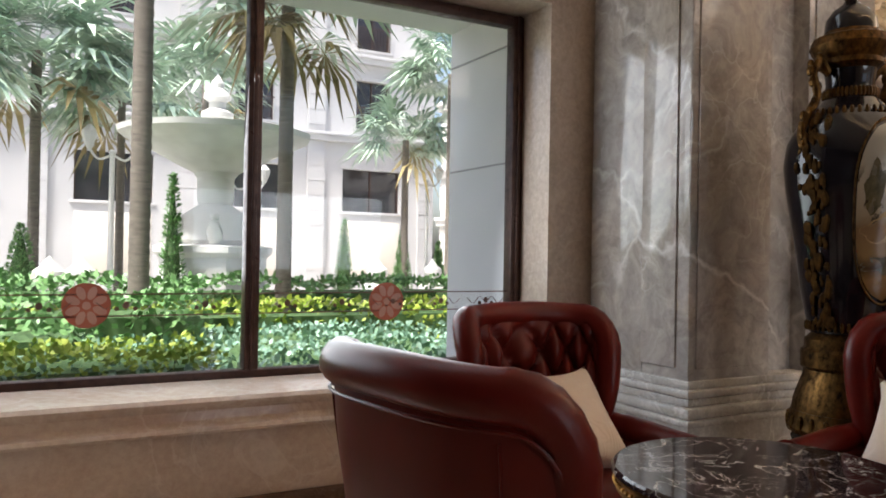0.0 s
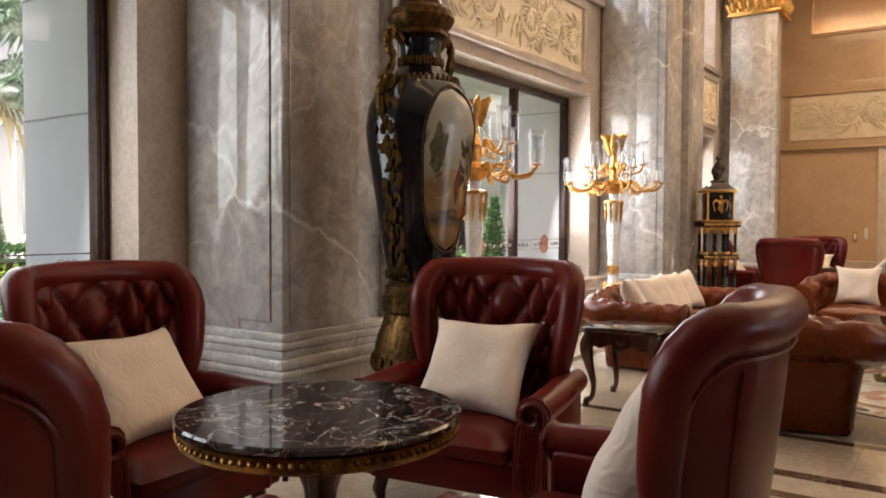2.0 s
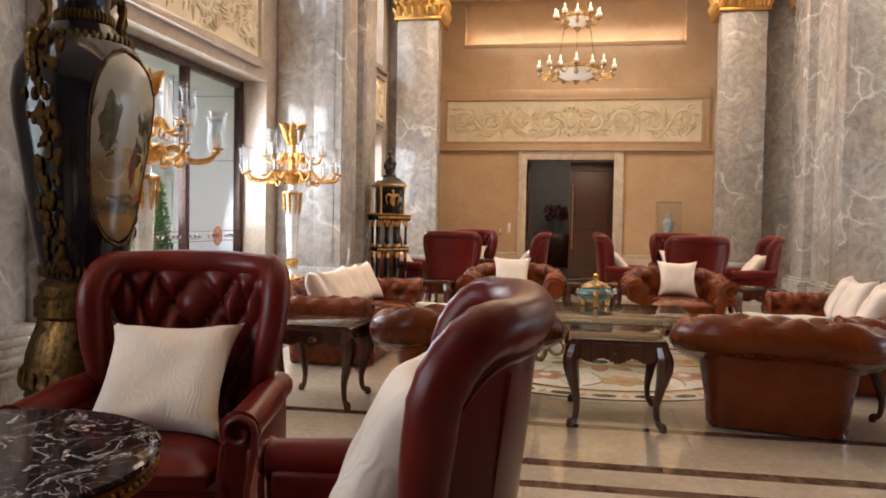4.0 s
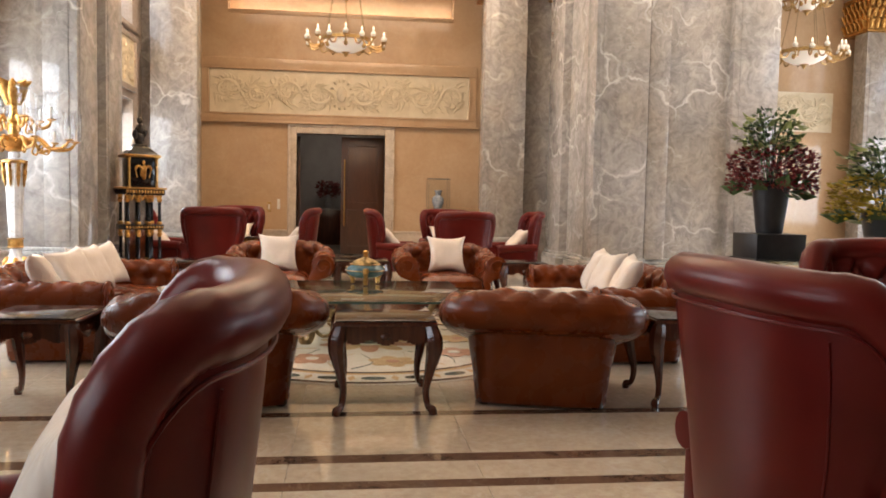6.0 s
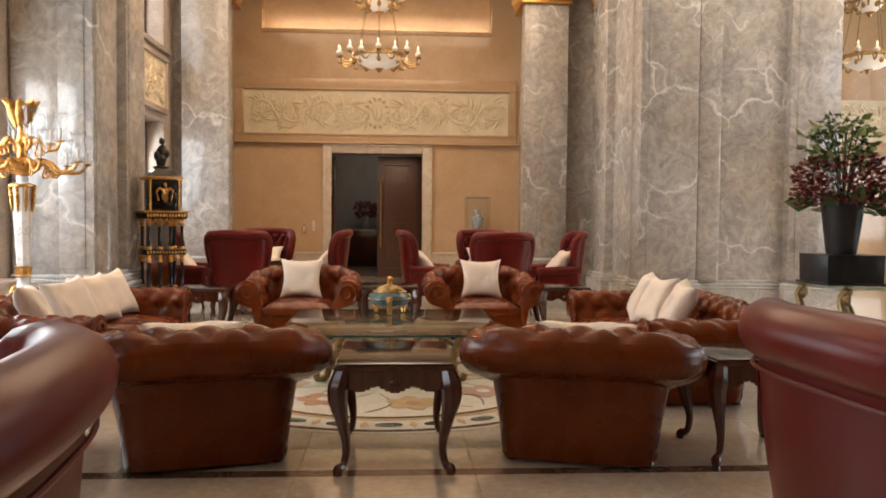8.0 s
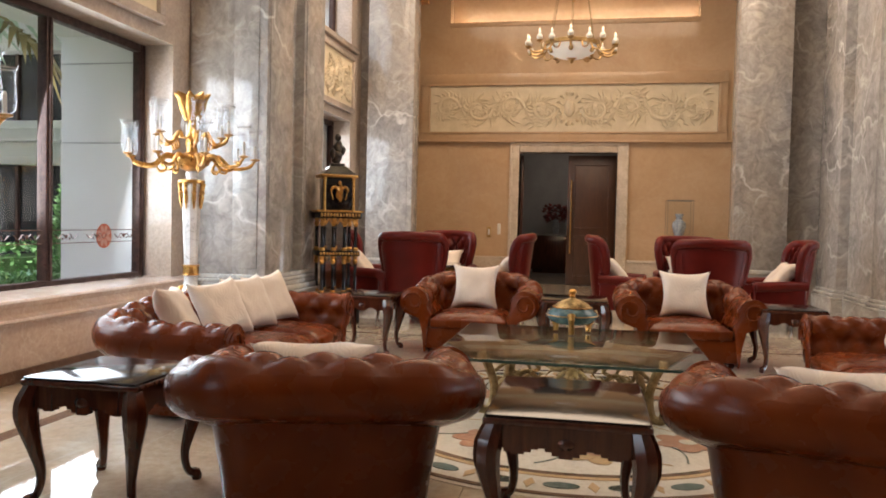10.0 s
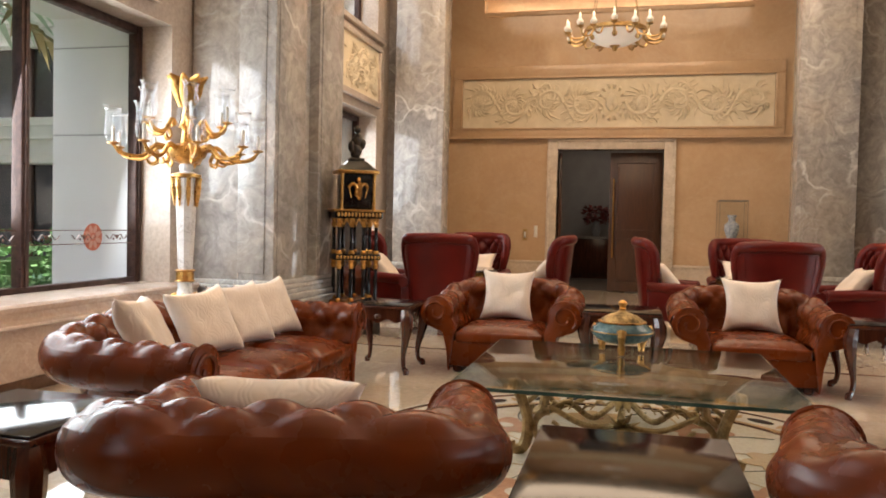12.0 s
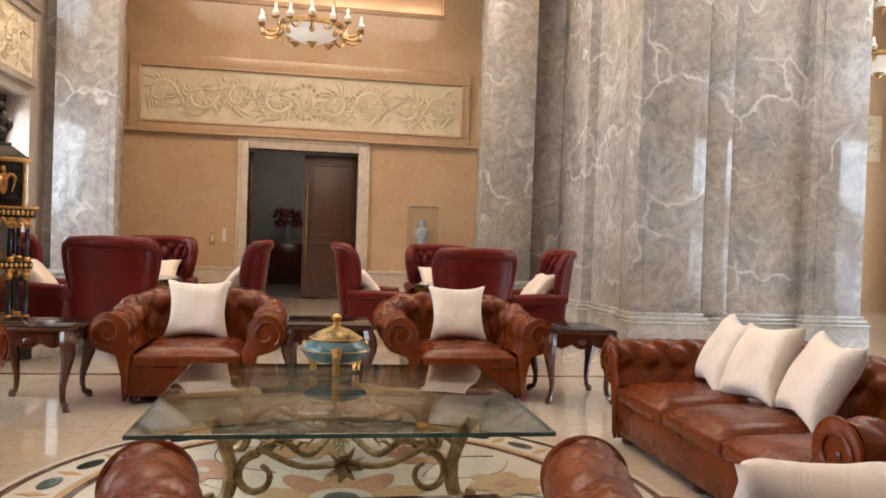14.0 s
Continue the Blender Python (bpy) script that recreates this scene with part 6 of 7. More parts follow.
# switch plates and wall case
for y, w, z in ((2.06, 0.05, 1.13), (1.84, 0.035, 1.2)):
    ob = thing("switch_plate", pose(END_X - 0.006, y, z, 0, 0, -90), "small metal switch plate on the wall", "switch", "switch plates")
    part("plate", boxed((-w, -0.012, -0.12), (w, 0.004, 0.12), 0.004), LAMP_GOLD if w > 0.04 else IVORY, ob)
    part("rocker", boxed((-w * 0.4, -0.02, -0.06), (w * 0.4, -0.012, 0.06), 0.002), IVORY, ob)
ob = thing("display_case", pose(19.1, -1.92, 0), "clear glass display case on a pale plinth", "display case")
part("plinth", boxed((-0.25, -0.25, 0.0), (0.25, 0.25, 1.06), 0.01), TAN_TRIM, ob)
bm = boxed((-0.26, -0.26, 1.06), (0.26, 0.26, 1.09), 0.004)
part("floor_plate", bm, TAN_TRIM, ob)
g = part("glass_box", boxed((-0.25, -0.25, 1.09), (0.25, 0.25, 1.87)), PANE, ob, "clear glass box")
g.visible_shadow = False
bm = bmesh.new()
for sx in (-1, 1):
    for sy in (-1, 1):
        add_tube(bm, [(sx * 0.25, sy * 0.25, 1.09), (sx * 0.25, sy * 0.25, 1.87)], 0.003, 4)
for z in (1.87,):
    add_tube(bm, [(-0.25, -0.25, z), (0.25, -0.25, z), (0.25, 0.25, z), (-0.25, 0.25, z), (-0.25, -0.25, z)], 0.006, 4)
part("glass_edges", bm, plain("grey_edge", (0.1, 0.12, 0.11), (0.16, 0.18, 0.17), 0.2), ob)
ob = thing("vase", pose(19.1, -1.92, 1.092), "small blue and white porcelain vase in the case", "vase")
PORCELAIN = plain("blue_white_porcelain", (0.12, 0.16, 0.24), (0.72, 0.74, 0.74), 0.15, 30.0, 0.0)
part("body", lathed([(0.09, 0.0), (0.10, 0.03), (0.08, 0.06), (0.11, 0.14), (0.14, 0.24), (0.13, 0.33), (0.07, 0.38), (0.06, 0.44), (0.09, 0.50), (0.085, 0.51)], 24), PORCELAIN, ob)

# ---- ornaments printed on the window glass ----
PRINT_RED = plain("red_print", (0.42, 0.10, 0.06), (0.52, 0.16, 0.10), 0.5)
PRINT_PALE = plain("pink_print", (0.50, 0.27, 0.22), (0.58, 0.34, 0.28), 0.5)
PRINT_DARK = plain("brown_print", (0.10, 0.05, 0.04), (0.16, 0.08, 0.06), 0.5)


def rosette(x):
    ob = thing("window_rosette", pose(x, GLASS_Y - 0.008, 1.105) @ Matrix.Diagonal((0.77, 1, 0.77, 1)), "pink and red rosette print on the window glass", "rosette", "window rosettes")
    part("disc", lathed([(0.0, 0.0), (0.165, 0.0), (0.165, 0.002), (0.0, 0.002)], 32), PRINT_RED, ob).rotation_euler[0] = math.pi / 2
    bm = bmesh.new()
    for k in range(8):
        a = 2 * math.pi * (k + 0.5) / 8
        c = (0.098 * math.cos(a), -0.003, 0.098 * math.sin(a))
        d = Vector((math.cos(a), 0, math.sin(a)))
        s = Vector((-math.sin(a), 0, math.cos(a)))
        ring = [Vector(c) + d * (0.052 * math.cos(t * math.pi / 6)) + s * (0.03 * math.sin(t * math.pi / 6)) for t in range(12)]
        bm.faces.new([bm.verts.new(p) for p in ring])
    ring = [(0.03 * math.cos(t * math.pi / 8), -0.004, 0.03 * math.sin(t * math.pi / 8)) for t in range(16)]
    bm.faces.new([bm.verts.new(p) for p in ring])
    part("petals", bm, PRINT_PALE, ob, "pale petals", 0)


for x in (2.24, 0.40, -1.4, 9.80, 8.10, 6.4, 14.9, 16.2):
    rosette(x)
for x0, x1, mulls in WINDOWS:
    ob = thing("window_border", pose(0, GLASS_Y - 0.008, 1.105), "thin brown scroll border printed across the glass", "border", "window borders")
    edges = [x0 + 0.09, *[e for q in mulls for e in (q - 0.05, q + 0.05)], x1 - 0.09]
    for a, b in zip(edges[::2], edges[1::2]):
        bm = bmesh.new()
        for z in (-0.062, 0.062):
            add_box(bm, (a, -0.002, z - 0.004), (b, 0.0, z + 0.004))
        part("line", bm, PRINT_DARK, ob)
        bm = bmesh.new()
        n = max(1, int((b - a) / 0.36))
        for k in range(n):
            cx = a + (k + 0.5) * (b - a) / n
            for s in (-1, 1):
                pts = [(cx + s * (0.02 + 0.14 * t / 10), -0.002, 0.028 * math.sin(t * 0.75) * (1 - 0.03 * t)) for t in range(11)]
                add_tube(bm, pts, 0.008, 4, 0.2)
                add_ball(bm, (cx + s * 0.05, -0.002, -0.02), 0.016, 6, (1, 0.1, 0.8))
            add_ball(bm, (cx, -0.002, 0.0), 0.022, 6, (1, 0.1, 1))
        part("scroll", bm, PRINT_DARK, ob)["kind"] = "stuff"


# ---- flower arrangements on the glass console ----
def spray(bm, base, n, r0, r1, z0, z1, size, seed, droop=0.0):
    """Many small pointed leaves on thin stems round a centre."""
    rnd = random.Random(seed)
    for _ in range(n):
        a, k = rnd.uniform(0, 6.283), rnd.random() ** 0.5
        r = r0 + (r1 - r0) * k
        z = rnd.uniform(z0, z1) - droop * k
        c = Vector((base[0] + r * math.cos(a), base[1] + r * math.sin(a), base[2] + z))
        d = Vector((math.cos(a) + rnd.uniform(-0.7, 0.7), math.sin(a) + rnd.uniform(-0.7, 0.7), rnd.uniform(-0.4, 0.9))).normalized()
        s = d.cross(Vector((rnd.uniform(-1, 1), rnd.uniform(-1, 1), 1))).normalized()
        ln = size * rnd.uniform(0.6, 1.3)
        w = ln * 0.34
        nrm = d.cross(s) * ln * 0.12
        v = [bm.verts.new(p) for p in (c, c + d * ln * 0.5 + s * w + nrm, c + d * ln, c + d * ln * 0.5 - s * w + nrm)]
        bm.faces.new(v)


LEAF_GREEN = leafy("deep_green_leaves", (0.020, 0.045, 0.015), (0.10, 0.16, 0.05))
LEAF_RED = leafy("crimson_leaves", (0.08, 0.006, 0.008), (0.24, 0.022, 0.02))
LEAF_YELLOW = leafy("yellow_blossom", (0.32, 0.22, 0.01), (0.60, 0.44, 0.03))
LEAF_LIME = leafy("lime_leaves", (0.12, 0.18, 0.04), (0.34, 0.38, 0.14))


def arrangement(m, low, label):
    ob = thing("flower_arrangement", m, label, "flowers", "flower arrangements")
    part("pot", lathed([(0.125, 0.0), (0.13, 0.02), (0.19, 0.50), (0.195, 0.53), (0.17, 0.53)], 24), BLACK_PLASTIC, ob, "tapered black pot")
    bm = bmesh.new()
    spray(bm, (0, 0, 0.5), 300, 0.03, 0.26, 0.26, 0.62, 0.065, 3)
    spray(bm, (0.03, 0, 0.5), 70, 0.0, 0.18, 0.58, 0.78, 0.06, 8)
    part("foliage", bm, LEAF_GREEN, ob, "green sprigs", 0)
    bm = bmesh.new()
    spray(bm, (0, 0, 0.5), 1700, 0.08, 0.42, 0.06, 0.46, 0.055, 5, 0.16)
    part("blossom", bm, low, ob, "", 0)
    bm = bmesh.new()
    spray(bm, (0.0, 0.05, 0.5), 160, 0.0, 0.28, 0.3, 0.7, 0.10, 9)
    part("pale_leaves", bm, LEAF_LIME, ob, "pale green leaves", 0)
    bm = bmesh.new()
    spray(bm, (0.0, 0.0, 0.5), 22, 0.14, 0.26, 0.0, 0.10, 0.24, 19, 0.12)
    part("broad_leaves", bm, LEAF_GREEN, ob, "broad dark leaves over the pot", 0)
    bm = bmesh.new()
    rnd = random.Random(2)
    for k in range(26):
        a, r = rnd.uniform(0, 6.28), rnd.uniform(0.1, 0.36)
        add_tube(bm, [(0.05 * math.cos(a), 0.05 * math.sin(a), 0.5), (0.5 * r * math.cos(a), 0.5 * r * math.sin(a), 0.9), (r * math.cos(a), r * math.sin(a), rnd.uniform(0.9, 1.2))], 0.005, 4)
    part("stem_bundle", bm, LEAF_GREEN, ob)["kind"] = "stuff"


ob = thing("console_table", pose(8.25, -4.05, 0, 0, 0, 0), "glass console table on scrolled gilt legs", "console table")
part("top", boxed((-0.45, -1.9, 0.785), (0.55, 0.30, 0.80), 0.004), TABLE_GLASS, ob, "clear glass top")
for x in (-0.3, 0.4):
    for y in (0.1, -0.35, -1.2, -1.65):
        pts = [(x, y, 0.784), (x + 0.06, y + 0.03, 0.66), (x - 0.05, y, 0.45), (x - 0.02, y, 0.2), (x + 0.06, y, 0.03), (x + 0.10, y, 0.0)]
        bm = tubed(spline(pts, 4), 0.035, 7)
        add_ball(bm, (x + 0.04, y, 0.70), 0.07, 8, (1, 0.6, 1))
        part("leg", bm, OLD_GOLD, ob, "scrolled gilt leg")
ob = thing("black_stand", pose(8.35, -4.12, 0.802), "black box stand under the flower pot", "stand")
part("box", boxed((-0.24, -0.26, 0.0), (0.24, 0.26, 0.27), 0.01, 2, -0.02), BLACK_PLASTIC, ob)
part("lip", boxed((-0.26, -0.28, 0.0), (0.26, 0.28, 0.02), 0.004), BLACK_PLASTIC, ob)
arrangement(pose(8.35, -4.12, 1.075), LEAF_RED, "red and green leaf arrangement in a black pot")
arrangement(pose(8.25, -5.35, 0.802) @ Matrix.Diagonal((1.3, 1.3, 1.0, 1)), LEAF_YELLOW, "yellow blossom arrangement in a black pot")
bm = bmesh.new()
spray(bm, (0, 0, 0), 260, 0.0, 0.30, 0.0, 0.45, 0.12, 4)
ob = thing("flower_arrangement", pose(23.85, 0.80, 1.40), "red flowers in a vase on the passage console", "flowers")
part("blossom", bm, LEAF_RED, ob, "", 0)
part("vase", lathed([(0.07, -0.315), (0.10, -0.25), (0.12, -0.1), (0.07, 0.0), (0.09, 0.06)], 16), PORCELAIN, ob)

# ---- courtyard outside the windows ----
EARTH = plain("pale_gravel", (0.34, 0.33, 0.30), (0.46, 0.45, 0.42), 0.9, 3.0, 0.2)
structure("ground", boxed((-160, OUT_Y + 0.002, -0.4), (170, 330, -0.15)), EARTH, "pale paved courtyard ground")
HEDGE_DARK = leafy("hedge_leaves", (0.06, 0.16, 0.045), (0.20, 0.38, 0.14))
HEDGE_LIME = leafy("lime_hedge_leaves", (0.17, 0.27, 0.02), (0.40, 0.48, 0.08))
COVER = leafy("grey_green_cover", (0.14, 0.27, 0.19), (0.27, 0.42, 0.32))
FLOWER = leafy("orange_blossom", (0.55, 0.22, 0.10), (0.75, 0.42, 0.28))
# dark green whose colour stands for the shade between the leaves
DARK_CORE = plain("painted_leaf_shade", (0.04, 0.09, 0.03), (0.08, 0.15, 0.05), 0.9)


def hedge(x0, x1, y0, y1, h, mat, n, seed, size=0.08, label="clipped green hedge", base=-0.15, bulge=0.12):
    rnd = random.Random(seed)
    ob = thing("hedge", pose(0, 0, 0), label, "hedge", "", "stuff")
    # solid dark fill, painting the hedge's inner shade behind its leaves
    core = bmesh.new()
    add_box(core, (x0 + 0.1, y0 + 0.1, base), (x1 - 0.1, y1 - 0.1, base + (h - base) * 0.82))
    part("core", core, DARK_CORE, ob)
    verts, faces = [], []
    for _ in range(n):
        x, y = rnd.uniform(x0, x1), rnd.uniform(y0, y1)
        wave = bulge * (noise.noise(Vector((x * 0.8, y * 0.8, seed))) + 0.5 * noise.noise(Vector((x * 2.6, y * 2.6, seed))))
        if rnd.random() < 0.62:
            z = h + wave - 0.10 * rnd.random() ** 2
        else:
            y = y0 + rnd.uniform(-0.06, 0.12)
            z = base + (h - base) * rnd.random() + wave * 0.5
        d = Vector((rnd.uniform(-1, 1), rnd.uniform(-1, 0.5), rnd.uniform(-0.2, 1))).normalized()
        s = d.cross(Vector((rnd.uniform(-1, 1), rnd.uniform(-1, 1), rnd.uniform(-1, 1)))).normalized()
        ln = size * rnd.uniform(0.6, 1.4)
        c = Vector((x, y, z))
        k = len(verts)
        verts += [c, c + d * ln * 0.5 + s * ln * 0.32, c + d * ln, c + d * ln * 0.5 - s * ln * 0.32]
        faces.append((k, k + 1, k + 2, k + 3))
    me = bpy.data.meshes.new("leaves")
    me.from_pydata([tuple(v) for v in verts], [], faces)
    me.materials.append(mat)
    part("leaves", me, mat, ob)


hedge(-8, 12.5, 11.9, 13.3, 0.97, HEDGE_DARK, 5200, 1, 0.12)
hedge(-6, 2.0, 9.2, 11.0, 0.84, HEDGE_DARK, 3600, 2, 0.11)
hedge(-6, 11.5, 10.4, 11.5, 0.68, HEDGE_LIME, 4600, 3, 0.10, "clipped lime-green hedge")
hedge(-6, 1.55, 6.5, 7.7, 0.60, HEDGE_LIME, 4600, 4, 0.07, "clipped lime-green hedge")
hedge(-6, 0.6, 7.9, 9.2, 0.72, HEDGE_DARK, 2800, 14, 0.09)
hedge(-6, 5.0, 6.0, 10.4, 0.43, COVER, 12000, 5, 0.08, "grey-green ground cover", -0.15, 0.05)
hedge(5.6, 14.4, 6.0, 10.4, 0.40, COVER, 8000, 15, 0.09, "grey-green ground cover", -0.15, 0.05)
hedge(6.0, 8.8, 6.05, 6.9, 0.66, HEDGE_DARK, 3400, 6, 0.07, "low green flower bed")
hedge(6.0, 14.5, 8.2, 9.2, 0.82, HEDGE_DARK, 3600, 7, 0.08)
hedge(6.0, 14.5, 10.2, 11.4, 1.08, HEDGE_DARK, 3600, 8, 0.09)
hedge(9.0, 11.5, 6.2, 7.2, 0.55, HEDGE_DARK, 2200, 9, 0.07, "low green plants under the window")
bm = bmesh.new()
spray(bm, (7.0, 6.3, 0.56), 70, 0.0, 0.6, 0.1, 0.24, 0.10, 21)
spray(bm, (8.2, 6.35, 0.56), 60, 0.0, 0.4, 0.1, 0.28, 0.10, 22)
o = part("orange_flowers", bm, FLOWER, None, "clusters of orange blossom in the bed", 0)
tagged(o, "", "flowers", "", "stuff")
bm = bmesh.new()
spray(bm, (8.35, 6.1, 0.45), 26, 0.05, 0.4, 0.1, 0.4, 0.26, 24)
o = part("broad_leaves", bm, HEDGE_LIME, None, "broad lime-green leaves below the window", 0)
tagged(o, "", "plant", "", "stuff")

# ---- palms ----
BARK = plain("palm_bark", (0.10, 0.085, 0.07), (0.20, 0.175, 0.145), 0.85, 6.0, 0.5, stretch=(1, 1, 6))
FAN = leafy("palm_fans", (0.24, 0.36, 0.25), (0.54, 0.66, 0.54))
DRY_FAN = leafy("dry_palm_fans", (0.16, 0.12, 0.04), (0.30, 0.24, 0.09))


def fan_leaf(verts, faces, base, d, size, rnd, blades=14, droop=0.5):
    """A stalk with a fan of narrow blades."""
    up = Vector((0, 0, 1))
    side = d.cross(up).normalized()
    hub = base + d * size * 0.9
    k = len(verts)
    w = side * 0.012
    verts += [base - w, base + w, hub + w, hub - w]
    faces.append((k, k + 1, k + 2, k + 3))
    for i in range(blades):
        a = radians(-115 + 230 * i / (blades - 1))
        e = (d * math.cos(a) + side * math.sin(a)).normalized()
        ln = size * (0.75 + 0.25 * math.cos(a)) * rnd.uniform(0.85, 1.1)
        mid = hub + e * ln * 0.55 + up * 0.02
        tip = hub + e * ln + up * (-droop * ln * rnd.uniform(0.3, 0.8))
        q = e.cross(up).normalized() * size * 0.055
        k = len(verts)
        verts += [hub, mid - q, tip, mid + q]
        faces.append((k, k + 1, k + 2, k + 3))


def palm(x, y, h, r, seed, n=26, size=0.9, label="fan palm with a ringed grey trunk", lean=0.0, dry=2):
    rnd = random.Random(seed)
    ob = thing("palm_tree", pose(x, y, -0.15), label, "palm tree", "courtyard palms")
    bm = bmesh.new()
    prof, z, k = [], 0.0, 0
    pts, rad = [], []
    while z < h:
        q = r * (1.25 - 0.3 * min(1, z / 1.2)) * (1 - 0.15 * z / h)
        pts.append((lean * (z / h) ** 2, 0, z))
        rad.append(q * (1.05 if k % 2 else 0.97))
        z += 0.09
        k += 1
    add_tube(bm, pts, rad, 12)
    part("trunk", bm, BARK, ob, "ringed trunk", 80)
    top = Vector((lean, 0, h))
    for nm, count, mat, lo, hi, dr in (("crown", n, FAN, -0.35, 1.0, 0.5), ("dry_fans", dry, DRY_FAN, -0.95, -0.5, 0.7)):
        verts, faces = [], []
        for i in range(count):
            a = rnd.uniform(0, 6.283)
            el = rnd.uniform(lo, hi)
            d = Vector((math.cos(a), math.sin(a), el)).normalized()
            fan_leaf(verts, faces, top + Vector((0, 0, rnd.uniform(-0.25, 0.15))), d, size * rnd.uniform(0.8, 1.2), rnd, 14, dr)
        me = bpy.data.meshes.new(nm)
        me.from_pydata([tuple(v) for v in verts], [], faces)
        me.materials.append(mat)
        part(nm, me, mat, ob)
    return ob


palm(1.42, 11.0, 7.6, 0.145, 1, 30, 1.0)
palm(3.70, 12.0, 5.7, 0.135, 2, 34, 1.0, dry=8)
palm(0.2, 17.5, 5.6, 0.12, 3, 46, 1.15)
palm(-1.4, 16.5, 5.0, 0.12, 13, 46, 1.1)
palm(1.9, 18.5, 4.9, 0.10, 4, 40, 1.1)
palm(4.3, 21.5, 6.2, 0.12, 5, 44, 1.2)
palm(9.9, 20.5, 5.0, 0.12, 6, 46, 1.0)
palm(10.3, 18.5, 6.6, 0.12, 16, 40, 1.0)
palm(12.55, 9.15, 5.0, 0.17, 7, 34, 1.2, lean=0.15)
palm(11.5, 9.15, 5.6, 0.07, 8, 20, 0.8)
palm(9.4, 9.3, 5.2, 0.10, 9, 26, 0.9)
palm(9.0, 8.6, 4.6, 0.10, 10, 26, 0.9)
palm(11.6, 12.5, 5.2, 0.11, 11, 30, 1.1)


def cone_tree(x, y, h, r, seed):
    rnd = random.Random(seed)
    ob = thing("clipped_conifer", pose(x, y, -0.15), "small clipped cone-shaped evergreen", "shrub", "clipped evergreens")
    part("trunk", tubed([(0, 0, 0), (0, 0, h * 0.8)], [0.04, 0.015], 6), BARK, ob)
    # dark cone painted as the shade inside the foliage
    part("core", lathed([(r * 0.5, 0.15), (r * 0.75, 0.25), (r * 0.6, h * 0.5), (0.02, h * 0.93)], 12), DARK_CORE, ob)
    bm = bmesh.new()
    for _ in range(900):
        t = rnd.random() ** 0.8
        z = 0.15 + (h - 0.15) * t
        q = r * (1 - t) ** 0.75 * min(1, 0.4 + t * 6)
        a = rnd.uniform(0, 6.283)
        c = Vector((q * math.cos(a), q * math.sin(a), z))
        d = Vector((math.cos(a), math.sin(a), rnd.uniform(-0.2, 1.2))).normalized()
        s = d.cross(Vector((rnd.uniform(-1, 1), rnd.uniform(-1, 1), 1))).normalized()
        ln = 0.09 * rnd.uniform(0.6, 1.3)
        bm.faces.new([bm.verts.new(p) for p in (c - d * 0.02, c + d * ln * 0.5 + s * 0.02, c + d * ln, c + d * ln * 0.5 - s * 0.02)])
    part("leaves", bm, HEDGE_DARK, ob, "", 0)


cone_tree(12.15, 7.0, 2.0, 0.28, 1)
cone_tree(0.0, 15.8, 2.0, 0.36, 2)
cone_tree(8.6, 22.0, 2.6, 0.3, 3)
cone_tree(9.9, 20.6, 2.3, 0.32, 4)
cone_tree(11.6, 21.5, 2.0, 0.25, 5)
cone_tree(2.3, 13.9, 2.9, 0.22, 6)

# ---- fountain ----
FOUNT = plain("weathered_white_stone", (0.50, 0.50, 0.48), (0.66, 0.66, 0.63), 0.7, 2.5, 0.25)
ob = thing("fountain", pose(3.23, 14.9, -0.15), "tall white stone fountain with a wide upper basin", "fountain")
part("pedestal", lathed([(1.15, 0.0), (1.15, 0.2), (1.02, 0.25), (1.0, 1.45), (1.12, 1.55), (1.12, 1.66), (0.85, 1.70)], 8), FOUNT, ob)
bm = lathed([(0.72, 1.70), (0.78, 1.78), (0.66, 2.2), (0.5, 2.32), (0.3, 2.45), (0.34, 2.55), (0.34, 2.95), (0.42, 3.05)], 24)
part("shaft", bm, FOUNT, ob)
for k in range(6):
    a = 2 * math.pi * k / 6 + 0.3
    bm = bmesh.new()
    add_blob(bm, (0.78 * math.cos(a), 0.78 * math.sin(a), 1.92), 0.17, 0.3, k, 2, (0.9, 0.9, 1.4))
    add_ball(bm, (0.78 * math.cos(a), 0.78 * math.sin(a), 2.18), 0.09, 8)
    part("carved_figure", bm, FOUNT, ob, "plain carved shape")
part("basin", lathed([(0.40, 3.05), (0.75, 3.22), (1.15, 3.44), (1.5, 3.60), (1.74, 3.72), (1.76, 3.82), (1.66, 3.83), (0.3, 3.62)], 40, (0, 0, 0), lambda a, z: 1 + 0.012 * math.cos(28 * a)), FOUNT, ob, "wide fluted basin")
part("upper_shaft", lathed([(0.28, 3.6), (0.22, 3.9), (0.18, 4.0), (0.30, 4.12), (0.30, 4.2), (0.16, 4.28), (0.16, 4.4), (0.26, 4.48), (0.24, 4.56), (0.12, 4.66), (0.13, 4.76), (0.04, 4.9), (0.0, 4.95)], 20), FOUNT, ob)


def garden_urn(x, y, h=0.9):
    ob = thing("garden_urn", pose(x, y, -0.15), "white stone garden urn on a block", "urn", "garden urns")
    part("block", boxed((-0.3, -0.3, 0.0), (0.3, 0.3, h), 0.02), FOUNT, ob)
    part("urn", lathed([(0.2, h), (0.12, h + 0.08), (0.16, h + 0.14), (0.28, h + 0.3), (0.27, h + 0.42), (0.15, h + 0.52), (0.08, h + 0.62), (0.0, h + 0.7)], 16), FOUNT, ob)


for x, y in ((0.45, 15.2), (0.95, 15.2), (8.4, 19.0), (10.6, 20.0)):
    garden_urn(x, y, 0.75)


